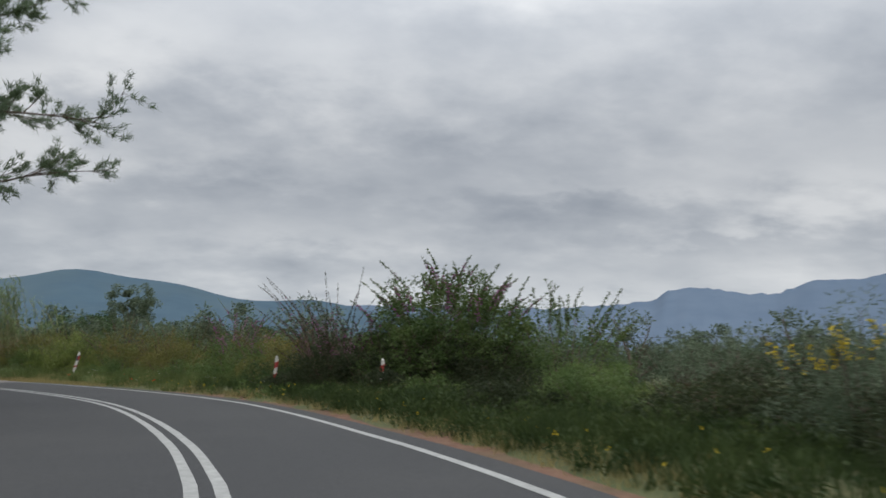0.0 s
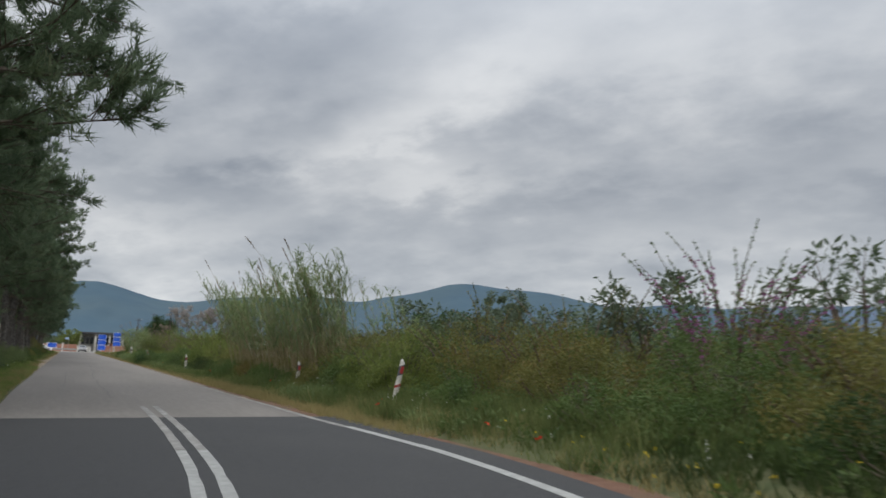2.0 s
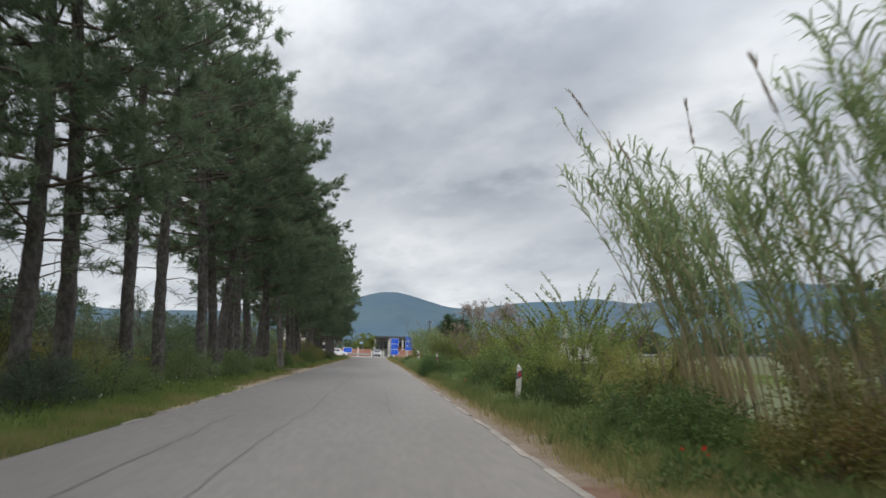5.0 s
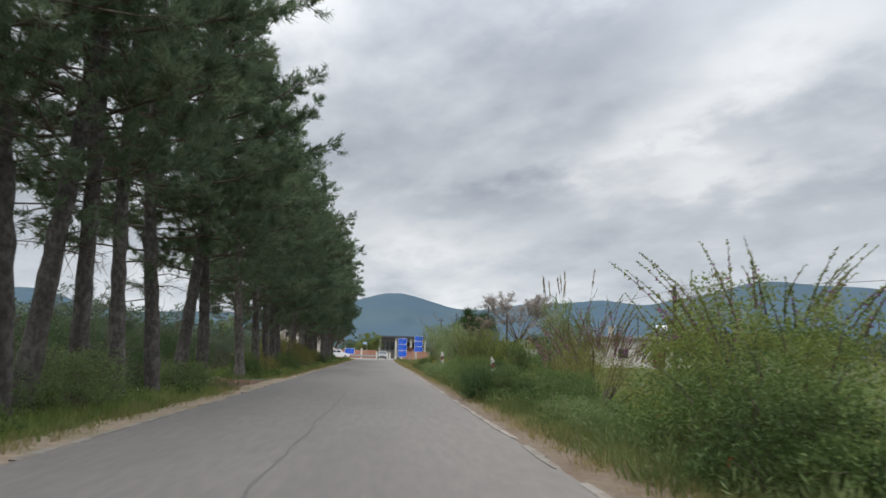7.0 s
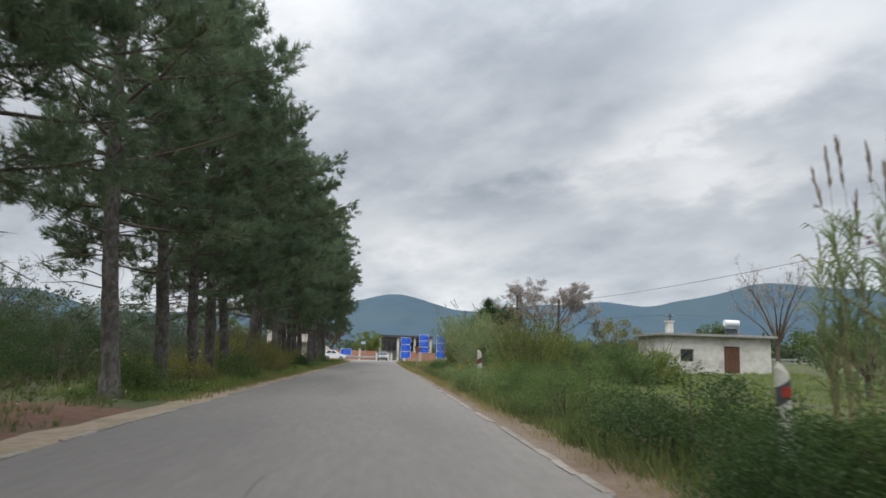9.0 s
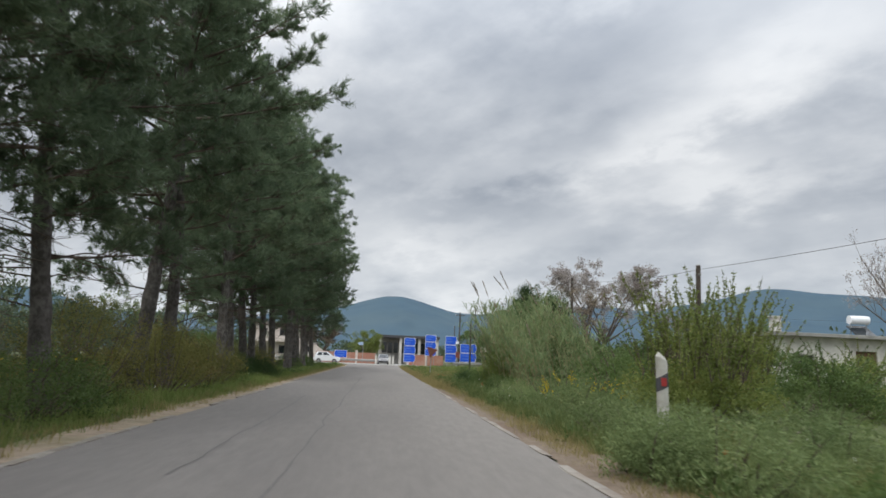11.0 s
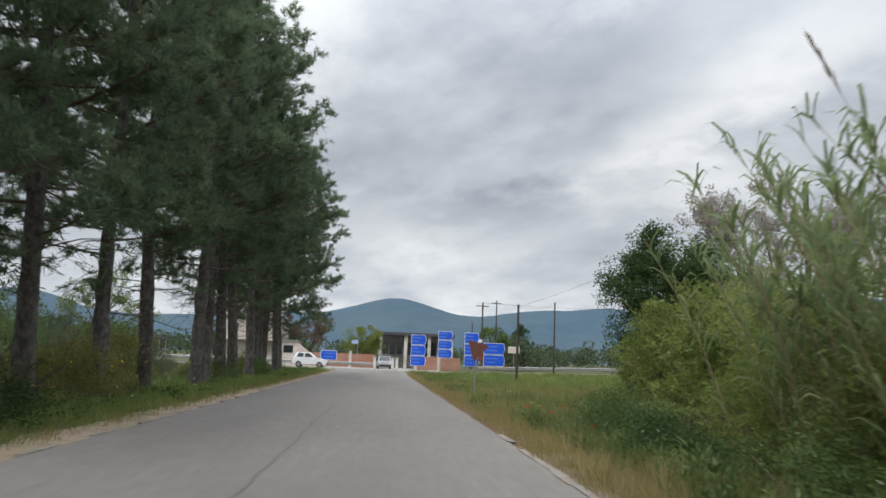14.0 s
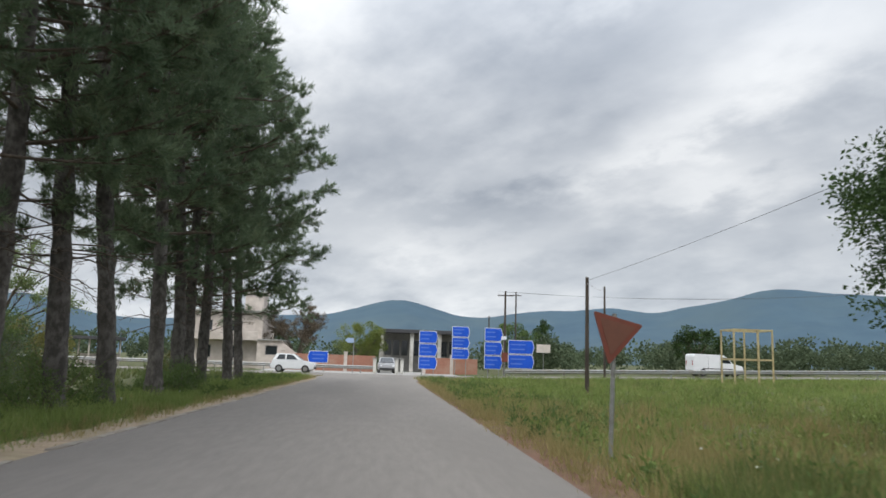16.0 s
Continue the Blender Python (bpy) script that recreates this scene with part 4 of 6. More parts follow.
for k, (x, y, rx, ry, h, mt) in enumerate([(-4.9, -34.8, 1.3, 1.1, 0.8, BRAMBLE), (-2.6, -33.4, 1.2, 1.1, 0.9, BRAMBLE), (-0.6, -28.6, 1.0, 1.3, 0.8, BRAMBLE), (0.9, -28.4, 1.1, 1.1, 0.8, BRAMBLE), (0.4, -24.8, 0.8, 1.1, 0.65, BRAMBLE),
                                           (2.0, -23.6, 1.0, 1.2, 0.8, BRAMBLE), (3.6, -24.4, 1.2, 1.2, 1.0, BRAMBLE), (2.8, -21.4, 0.7, 1.1, 0.6, LEAF), (4.0, -15.2, 0.6, 1.0, 0.6, BRAMBLE), (2.6, -28.8, 1.2, 1.2, 1.2, BRAMBLE), (-1.8, -35.6, 1.6, 1.4, 1.5, LEAF_OLIVE), (2.75, -19.8, 0.6, 0.8, 0.75, BRAMBLE), (-2.2, -31.4, 1.1, 0.9, 1.0, BRAMBLE), (0.6, -29.8, 1.2, 1.0, 1.25, BRAMBLE), (-3.9, -31.6, 0.9, 0.7, 0.6, BRAMBLE), (-0.6, -33.0, 1.3, 1.1, 1.3, BRAMBLE)]):
    shrub(500 + k, "low dense weeds and bushes beside the bend", (x, y), rx, ry, h, mt, 50, 110, 0.07, 0.04, 4, 0.3)
shrub(31, "bushy green shrub with rusty leaf tips", (6.3, -12.4), 1.5, 1.9, 1.75, LEAF_MIX, 75, 100, 0.08, 0.045, 12, 0.9, twig=RED_TWIG)
shrub(32, JUDAS, (6.7, -9.4), 1.3, 1.5, 1.9, LEAF, 70, 110, 0.075, 0.045, 44, 1.5, 40, BLOSSOM, twig=RED_TWIG, blossom_size=0.055)
shrub(33, "rusty green hedge shrub", (6.4, -6.2), 1.6, 2.0, 1.85, LEAF_MIX, 90, 120, 0.065, 0.038, 24, 1.3, twig=RED_TWIG)
shrub(34, "rusty green hedge shrub", (6.6, -2.6), 1.6, 2.0, 1.95, LEAF_MIX, 80, 100, 0.075, 0.043, 26, 1.05)
shrub(35, "leafy green shrub with bare shoots", (7.2, 0.4), 1.4, 1.5, 1.9, LEAF, 60, 110, 0.08, 0.045, 16, 1.2)
shrub(36, "low green bush in the verge grass", (5.0, -4.2), 0.9, 1.6, 0.95, LEAF, 45, 90, 0.07, 0.04)
shrub(37, "low green bush in the verge grass", (5.0, -9.0), 0.9, 1.8, 0.95, LEAF, 45, 90, 0.07, 0.04)
shrub(38, "low dark bush in the verge grass", (4.9, -13.3), 0.9, 1.4, 0.9, LEAF_DARK, 45, 90, 0.07, 0.04)
shrub(39, "rusty green hedge shrub", (9.5, -8.0), 2.0, 3.0, 2.1, LEAF_MIX, 80, 90, 0.09, 0.05, 14, 0.8)
shrub(40, "rusty green hedge shrub", (9.8, -1.0), 2.0, 3.0, 2.1, LEAF, 80, 90, 0.09, 0.05, 14, 0.8)
shrub(41, "leafy green shrub under the reeds", (5.4, 3.2), 1.1, 1.7, 1.5, LEAF, 60, 100, 0.09, 0.05, 6, 0.6)
shrub(42, "low weedy bush under the reeds", (4.6, 8.6), 0.8, 1.8, 0.75, LEAF, 45, 90, 0.07, 0.035)
for k, (x, y, h, mt) in enumerate([(4.7, 5.0, 0.9, LEAF_MIX), (4.65, 11.6, 0.85, LEAF), (4.7, 14.8, 0.95, LEAF_MIX), (4.75, 18.2, 0.9, LEAF), (5.3, 20.8, 1.2, LEAF_RUST)]):
    shrub(570 + k, "low weedy bush under the reeds", (x, y), 0.6, 1.7, h, mt, 60, 110, 0.07, 0.035, 6, 0.3)
shrub(43, "low green bush beside the asphalt", (4.6, 19.6), 0.9, 2.0, 0.95, LEAF, 50, 90, 0.08, 0.045)
shrub(44, "rusty green shrub behind the verge", (6.3, 23.0), 1.5, 2.3, 1.7, LEAF_RUST, 70, 90, 0.08, 0.045, 8, 0.7)

shrub(45, "dull green undergrowth among the reeds", (7.4, 6.2), 1.5, 2.4, 2.4, LEAF_MIX, 130, 90, 0.08, 0.05)
shrub(46, "dull green undergrowth among the reeds", (7.4, 11.0), 1.5, 2.8, 2.5, LEAF_MIX, 130, 90, 0.08, 0.05)
shrub(47, "dull green undergrowth among the reeds", (7.0, 16.4), 1.5, 3.2, 2.4, LEAF_RUST, 130, 90, 0.08, 0.05)
shrub(48, "dull green undergrowth among the reeds", (6.2, 8.4), 0.9, 2.2, 1.2, LEAF_OLIVE, 55, 90, 0.08, 0.04)
shrub(49, "dull green undergrowth among the reeds", (6.0, 13.4), 0.9, 2.4, 1.1, LEAF_MIX, 55, 90, 0.08, 0.04)
rng = np.random.default_rng(50)
# canes stand in tufts, each tuft with a height of its own, leaning out over the verge at the far end
roots = np.column_stack([rng.uniform(4.9, 6.7, 54), rng.uniform(5.8, 20.5, 54)])
roots[:9] = np.column_stack([np.linspace(5.2, 8.8, 9), rng.uniform(5.5, 7.8, 9)])
vigour = rng.uniform(0.70, 1.05, 54)
pick = rng.choice(54, 290, p=np.r_[np.full(9, 0.45), np.ones(45)] / 49.05)
spots = roots[pick] + rng.normal(0, 0.24, (290, 2))
spots[:, 0] = np.maximum(spots[:, 0], 4.75)
tall = 5.0 - 0.85 * np.maximum(0, 6.6 - spots[:, 1]) - 0.20 * np.maximum(0, spots[:, 0] - 5.6)
tall = np.clip(tall * vigour[pick] * rng.uniform(0.84, 1.05, 290), 1.4, 5.3)
reeds(51, "tall clump of giant reeds with drooping leaves", (0, 0, 0), spots, tall, (-0.085, 0.03), 18, 0.9, 1.2, 0.36)
for k, (x, y, rx, ry, h, mt) in enumerate([(5.2, -0.6, 0.9, 1.3, 1.3, LEAF_FRESH), (5.3, 1.6, 0.9, 1.4, 1.5, LEAF_FRESH), (5.5, 4.2, 0.9, 1.5, 1.5, LEAF_MIX), (6.8, 1.8, 1.3, 1.7, 2.0, LEAF_FRESH), (6.9, 4.9, 1.3, 1.7, 2.1, LEAF_MIX), (8.4, 3.4, 1.5, 2.0, 2.3, LEAF_RUST), (5.5, 7.0, 0.8, 1.4, 1.1, LEAF_RUST)]):
    shrub(540 + k, "yellowish green hedge shrub beside the reeds", (x, y), rx, ry, h, mt, 90, 115, 0.075, 0.04, 22, 0.7)

shrub(55, "leafy mulberry-like shrub with long shoots", (5.6, 27.0), 1.9, 1.6, 2.5, LEAF_FRESH, 130, 170, 0.062, 0.038, 52, 1.35, 20, BLOSSOM, shoot_leaf=(0.10, 0.062), arch=1.25)
shrub(56, JUDAS, (5.5, 33.8), 1.8, 2.6, 2.5, LEAF_FRESH, 120, 120, 0.075, 0.045, 46, 1.1, 16, BLOSSOM, twig=RED_TWIG, blossom_size=0.045)
shrub(57, "bright green bushy weeds at the asphalt edge", (4.2, 31.8), 1.0, 2.8, 1.45, LEAF, 95, 120, 0.075, 0.035, 6, 0.4)
shrub(58, "bright green bushy weeds at the asphalt edge", (3.9, 37.0), 0.7, 1.8, 0.5, LEAF_PALE, 60, 110, 0.10, 0.022)
shrub(59, JUDAS, (5.9, 43.2), 1.8, 2.8, 2.0, LEAF_RUST, 130, 80, 0.06, 0.032, 100, 1.3, 22, BLOSSOM, shoot_leaf=(0.055, 0.036), blossom_size=0.045)
shrub(74, "dense green bush beside the asphalt", (3.5, 42.9), 0.62, 1.5, 1.05, LEAF, 100, 170, 0.045, 0.024)
shrub(60, "dense dark green bush beside the asphalt", (3.7, 47.2), 0.9, 2.5, 1.15, LEAF_DARK, 95, 170, 0.045, 0.024)
shrub(61, "dense green bush beside the asphalt", (3.75, 52.4), 0.9, 2.8, 1.2, LEAF, 95, 170, 0.045, 0.024)
shrub(62, "dense green bush beside the asphalt", (4.2, 40.6), 0.9, 2.2, 1.05, LEAF, 85, 120, 0.08, 0.025)
shrub(63, "green weedy bush beside the asphalt", (3.9, 58.0), 0.9, 2.6, 1.1, LEAF, 75, 110, 0.06, 0.035)
shrub(64, "green bush with upright leafy shoots", (5.9, 68.4), 1.2, 1.7, 1.8, LEAF_FRESH, 100, 120, 0.075, 0.042, 95, 1.6, shoot_leaf=(0.095, 0.045), arch=0.35)
shrub(79, "green bush with upright leafy shoots", (7.3, 70.2), 1.4, 1.5, 2.1, LEAF_FRESH, 100, 120, 0.075, 0.042, 70, 1.35, shoot_leaf=(0.095, 0.045), arch=0.35)
shrub(65, "leafy green thicket behind the verge", (6.6, 74.0), 1.5, 2.2, 1.8, LEAF, 90, 110, 0.09, 0.045, 24, 0.7)
shrub(86, "leafy green thicket behind the verge", (8.3, 76.6), 1.5, 1.9, 2.3, LEAF, 110, 110, 0.09, 0.05, 30, 0.8)
shrub(66, "feathery green bush with yellow flowers", (4.5, 71.3), 1.2, 1.9, 0.95, LEAF_PALE, 75, 110, 0.10, 0.02, 30, 0.4, 26, YELLOW, blossom_size=0.035)
shrub(67, "green weedy bush beside the asphalt", (3.9, 66.4), 0.9, 2.2, 0.75, LEAF_PALE, 70, 110, 0.08, 0.022)
for k, (x, y, h) in enumerate([(5.4, 63.4, 0.75), (6.6, 66.0, 0.8), (3.9, 74.6, 0.75), (5.2, 75.0, 0.8), (5.7, 71.6, 0.8), (3.55, 62.2, 0.8), (7.4, 70.4, 0.8)]):
    shrub(520 + k, "pale feathery green weeds in the verge", (x, y), 0.9, 1.5, h, LEAF_PALE, 50, 110, 0.09, 0.022, 6, 0.3)
for k, (x, y, rx, ry, h, mt) in enumerate([(9.8, 77.0, 1.7, 2.0, 2.1, LEAF), (11.6, 82.5, 2.0, 2.4, 2.6, LEAF_FRESH), (13.6, 80.0, 1.8, 2.0, 2.2, LEAF), (14.4, 76.0, 1.6, 1.8, 1.8, LEAF_FRESH), (12.0, 74.0, 1.5, 1.8, 1.7, LEAF)]):
    shrub(560 + k, "tall leafy green bush before the small house", (x, y), rx, ry, h, mt, 110, 105, 0.10, 0.05, 24, 0.8)
shrub(68, "leafy green thicket behind the verge", (7.0, 80.5), 1.7, 2.6, 2.4, LEAF, 110, 100, 0.10, 0.055, 12, 0.6)
shrub(69, "dark green bush below the reeds", (4.1, 78.6), 0.7, 2.2, 0.8, LEAF, 50, 110, 0.06, 0.03)
shrub(70, "dark green bush below the reeds", (4.2, 84.4), 0.7, 2.2, 0.85, LEAF, 50, 110, 0.06, 0.03)
shrub(80, "bright green willow-like bush beside the reeds", (5.9, 86.6), 1.3, 2.4, 2.7, LEAF_FRESH, 150, 120, 0.13, 0.03, 30, 0.9)
shrub(71, "bright green leafy shrub in the verge", (6.8, 91.0), 1.6, 2.0, 3.3, LEAF_FRESH, 90, 110, 0.11, 0.065, 22, 0.8)
shrub(72, "tall bright green shrub at the field corner", (10.7, 99.4), 1.9, 2.1, 4.3, LEAF_FRESH, 150, 100, 0.11, 0.06, 10, 0.7)
shrub(87, "tall bright green shrub at the field corner", (8.9, 99.2), 1.8, 1.7, 3.7, LEAF_FRESH, 140, 100, 0.11, 0.06, 14, 0.8)
shrub(88, "low dark green bush below the reeds", (3.95, 87.4), 0.55, 1.3, 0.7, LEAF_DARK, 60, 110, 0.06, 0.03)
shrub(83, "bright leafy growth in front of the reeds", (4.9, 83.2), 0.7, 2.6, 1.9, LEAF_FRESH, 100, 110, 0.15, 0.032, 20, 0.6)
shrub(84, "dense dark green bush beside the asphalt", (3.02, 43.8), 0.55, 0.9, 0.98, LEAF_DARK, 75, 160, 0.045, 0.024)
shrub(85, "pale green weeds beside the asphalt", (3.05, 62.8), 0.5, 0.9, 0.75, LEAF_PALE, 40, 110, 0.08, 0.025)
shrub(73, "low green bush at the field corner", (4.3, 90.0), 0.75, 1.4, 0.9, LEAF, 80, 110, 0.06, 0.03)

rng = np.random.default_rng(75)
spots = np.column_stack([rng.uniform(4.45, 7.4, 240), rng.uniform(76.5, 86.6, 240)])
tall = 3.95 * rng.uniform(0.68, 1.03, 240) * (0.86 + 0.06 * (spots[:, 0] - 4.45)) * np.clip(0.52 + 0.10 * (spots[:, 1] - 76.5), 0, 1)
reeds(76, "wind-bent clump of giant reeds with plumes", (0, 0, 0), spots, tall, (-0.09, 0.03), 14, 1.05, 1.35, 0.2)

rng = np.random.default_rng(77)
spots = np.column_stack([rng.uniform(5.3, 6.4, 34), rng.uniform(45.7, 47.3, 34)])
reeds(78, "small stand of giant reeds with plumes", (0, 0, 0), spots, rng.uniform(2.0, 3.1, 34), (0.0, 0.02), 10, 0.8, 1.5)
broadleaf(81, "sparse half-bare tree with small young leaves", (8.5, 85.4), 4.6, 2.3, PLUME, 1.4, 0.10, 240, 6, 0.10, 0.06, bare=True, name="budding_tree")
broadleaf(82, "dark green rounded tree beside the field", (10.4, 103.2), 6.3, 2.5, LEAF_DARK, 0.7, 0.11, 520, 150, 0.095, 0.05, stems_n=3, name="round_tree")
broadleaf(83, "half-bare tree beside the small house", (34.0, 99.0), 10.0, 5.4, BUDS, 2.8, 0.18, 620, 5, 0.11, 0.07, bare=True, name="budding_tree")
broadleaf(84, "sparse tree covered in pinkish grey buds", (15.3, 104.0), 7.9, 4.8, BUDS, 2.8, 0.12, 2600, 11, 0.10, 0.065, bare=True, name="budding_tree")
broadleaf(85, "round brownish tree beside the small house", (21.5, 104.0), 4.6, 2.6, LEAF_RUST, 1.0, 0.14, 70, 90, 0.12, 0.07)
for k, (x, y) in enumerate([(19, 66), (24, 64), (28.5, 69), (22, 73), (33, 63), (38, 71), (44, 66), (30, 58), (17.5, 60), (40, 84), (47, 90), (52, 82), (36, 90)]):
    broadleaf(90 + k, "small orchard tree with a spreading crown", (x, y), 3.1 + 0.3 * (k % 3), 2.0, (LEAF, LEAF_OLIVE, LEAF_DARK)[k % 3], 0.9, 0.10, 45, 80, 0.13, 0.06, name="orchard_tree", category="fruit tree", group="orchard")

broadleaf(123, "dark round tree behind the hedges", (16.2, 18.6), 3.9, 2.6, LEAF_DARK, 0.8, 0.18, 90, 90, 0.16, 0.09, name="round_tree")
# olive grove east of the bend
OLIVES = [broadleaf(110 + k, "silvery green olive tree", (0, 0), 3.3 + 0.3 * k, 2.2, LEAF_OLIVE, 0.35, 0.15, 46, 42, 0.21, 0.080, name="olive_tree", category="olive tree", group="olive grove") for k in range(3)]
rng = random.Random(7)
rows = [(x, y) for x in range(13, 60, 6) for y in range(-38, 52, 6) if (x < 40 or (x // 6 + y // 6) % 2 == 0) and x + y * 0.2 > 10 and not (y > 24 and x < 26)]
rows += [(x, y) for x in range(-32, -11, 7) for y in range(6, 132, 7) if not (x > -14 and y < 34)]
for k, (x, y) in enumerate(rows):
    x, y = x + rng.uniform(-1, 1), y + rng.uniform(-1, 1)
    m = pose(x, y, rise(x, y) - 0.06, 0, 0, rng.uniform(0, 360))
    if k < 3:
        OLIVES[k].matrix_world = m
    else:
        s = rng.uniform(0.8, 1.15) * (1.2 if x < 0 else 1.0)
        copy_thing(OLIVES[k % 3], m).scale = (s, s, s)
broadleaf(120, "tall grey-green tree far beyond the hedges", (96, 140), 17, 6.5, LEAF_OLIVE, 4, 0.3, 80, 90, 0.55, 0.3, name="tall_tree")
broadleaf(121, "dark round tree beyond the hedges", (52, 76), 6.6, 4.2, LEAF_DARK, 1.2, 0.25, 80, 90, 0.35, 0.2, name="round_tree")
broadleaf(122, "dark round tree beyond the hedges", (70, 62), 6.2, 4.0, LEAF_DARK, 1.2, 0.25, 80, 90, 0.35, 0.2, name="round_tree")

# ---- undergrowth on the west side ----
west = [(-5.6, 8.6, 1.0, 1.5, 1.1, LEAF), (-5.7, 14.6, 1.2, 2.4, 1.3, LEAF), (-5.6, 21.8, 0.8, 1.4, 1.0, LEAF_OLIVE), (-7.4, 20.5, 1.4, 2.2, 1.6, LEAF_RUST), (-5.7, 25.5, 0.9, 2.0, 1.2, LEAF_PALE),
        (-7.2, 28.5, 1.4, 2.6, 1.5, LEAF_RUST), (-5.6, 32.0, 1.0, 2.4, 1.3, LEAF_PALE), (-7.0, 36.0, 1.4, 2.4, 1.5, LEAF_OLIVE), (-5.4, 38.0, 0.8, 1.8, 1.2, LEAF_PALE),
        (-7.2, 43.0, 1.3, 2.2, 1.5, LEAF_OLIVE), (-5.7, 46.3, 0.8, 1.6, 0.9, LEAF_PALE), (-5.8, 57.6, 0.7, 1.2, 1.1, LEAF), (-6.0, 62.5, 1.0, 2.4, 1.1, LEAF_RUST),
        (-5.4, 67.0, 0.9, 2.4, 1.1, LEAF), (-6.4, 71.0, 1.6, 2.8, 2.3, LEAF_RUST), (-5.6, 74.6, 1.2, 2.6, 1.9, LEAF_RUST), (-5.5, 79.5, 1.0, 2.6, 1.7, LEAF_RUST),
        (-7.4, 81.5, 1.6, 3.0, 2.2, LEAF_RUST), (-5.4, 88.5, 0.9, 1.4, 1.0, LEAF_DARK), (-6.4, 93.5, 1.1, 2.2, 1.4, LEAF_RUST), (-7.2, 98.0, 1.2, 2.6, 1.7, LEAF_RUST),
        (-6.4, 107.5, 1.0, 2.2, 1.1, LEAF), (-6.2, 115.5, 1.0, 1.6, 1.0, LEAF), (-10.4, 112.0, 1.4, 2.6, 2.0, LEAF_OLIVE), (-10.0, 88.0, 1.5, 3.0, 2.2, LEAF_RUST),
        (-10.6, 104.0, 1.5, 3.0, 2.0, LEAF_OLIVE), (-11.0, 30.0, 1.6, 4.0, 2.2, LEAF_RUST), (-11.2, 14.0, 1.6, 4.5, 2.2, LEAF_RUST), (-12.0, 53.0, 2.0, 2.6, 2.7, LEAF_DARK), (-14.0, 58.5, 2.0, 2.6, 2.9, LEAF_OLIVE), (-11.5, 62.0, 1.8, 2.6, 2.4, LEAF_DARK), (-13.0, 68.0, 2.0, 3.0, 2.8, LEAF_OLIVE), (-9.4, -3.0, 1.8, 3.4, 2.8, LEAF_DARK), (-9.6, 4.0, 1.8, 3.4, 2.3, LEAF_RUST), (-9.4, 10.5, 1.6, 3.0, 2.1, LEAF_RUST), (-11.0, 22.0, 1.6, 4.0, 2.0, LEAF_OLIVE),
        (-7.5, 90.2, 1.4, 2.0, 1.5, LEAF_RUST), (-6.9, 95.6, 1.2, 2.0, 1.3, LEAF_RUST), (-11.0, 92.5, 2.0, 3.0, 2.6, LEAF_OLIVE), (-10.2, 98.0, 2.0, 2.6, 2.3, LEAF), (-8.8, 86.4, 1.6, 2.4, 2.2, LEAF_RUST), (-5.9, 86.2, 0.9, 1.2, 1.1, LEAF_DARK), (-9.2, 103.4, 1.6, 2.4, 1.9, LEAF_RUST), (-12.6, 104.0, 2.0, 2.6, 2.8, LEAF),
        (-9.6, 58.4, 1.4, 2.0, 1.9, LEAF_DARK), (-10.4, 64.4, 1.7, 2.2, 2.1, LEAF_DARK), (-9.6, 69.6, 1.5, 2.2, 2.0, LEAF_OLIVE), (-10.0, 75.0, 1.6, 2.4, 2.2, LEAF_OLIVE), (-7.2, 119.4, 0.8, 1.4, 1.2, LEAF_RUST), (-10.6, 109.0, 1.6, 2.0, 2.2, LEAF)]
for k, (x, y, rx, ry, h, mt) in enumerate(west):
    kind_ = {LEAF_DARK: "dense dark green bush under the pines", LEAF_RUST: "brownish green scrub under the pines", LEAF_OLIVE: "grey-green scrub behind the pines", LEAF: "fresh green bush under the pines", LEAF_PALE: "pale feathery green bush under the pines"}[mt]
    shrub(200 + k, kind_, (x, y), rx, ry, h, mt, int(64 * max(1.0, (rx * ry * h / 4.5) ** 0.6)), 115, 0.062, 0.036, 8, 0.5, group="undergrowth below the pines")
shrub(240, "yellow-flowering bush under the pines", (-7.0, 33.8), 0.7, 1.0, 1.1, LEAF, 40, 80, 0.08, 0.03, 16, 0.4, 20, YELLOW, group="undergrowth below the pines")
broadleaf(241, "pale budding tree behind the pines", (-20.5, 133.0), 7.4, 4.3, LEAF_PALE, 1.8, 0.18, 700, 9, 0.14, 0.09, bare=True, name="budding_tree")
shrub(243, "tall leafy green bush behind the pines", (-15.6, 122.0), 2.2, 3.0, 3.3, LEAF, 120, 100, 0.11, 0.06, 14, 0.7, group="undergrowth below the pines")
shrub(244, "leafy green bush behind the pines", (-13.8, 115.0), 1.8, 2.4, 2.5, LEAF, 90, 100, 0.10, 0.055, 10, 0.6, group="undergrowth below the pines")
shrub(245, "yellowish green bush behind the pines", (-17.5, 130.0), 2.4, 2.6, 3.2, LEAF_RUST, 100, 90, 0.12, 0.065, 8, 0.6, group="undergrowth below the pines")
for k, (x, y) in enumerate([(-10.0, -2.0), (-12.0, 28.0), (-14.2, 35.0), (-16.4, 41.5), (-18.6, 49.0), (-12.6, 31.0)]):
    broadleaf(246 + k, "dark leafy tree crowded behind the pines" if y < 0 else "low grey-green tree behind the pines", (x, y), 5.6 if y < 0 else 3.4, 2.8, LEAF_DARK if y < 0 else LEAF_OLIVE, 0.5, 0.12, 70, 70, 0.16, 0.09, name="understory_tree")
broadleaf(251, "pale budding tree beyond the grove", (-19.0, 110.0), 5.0, 3.2, LEAF_PALE, 1.2, 0.12, 420, 9, 0.13, 0.08, bare=True, name="budding_tree")
broadleaf(252, "dark green tree beyond the grove", (-23.0, 110.5), 5.6, 1.7, LEAF_DARK, 0.8, 0.14, 110, 90, 0.13, 0.07, name="round_tree")
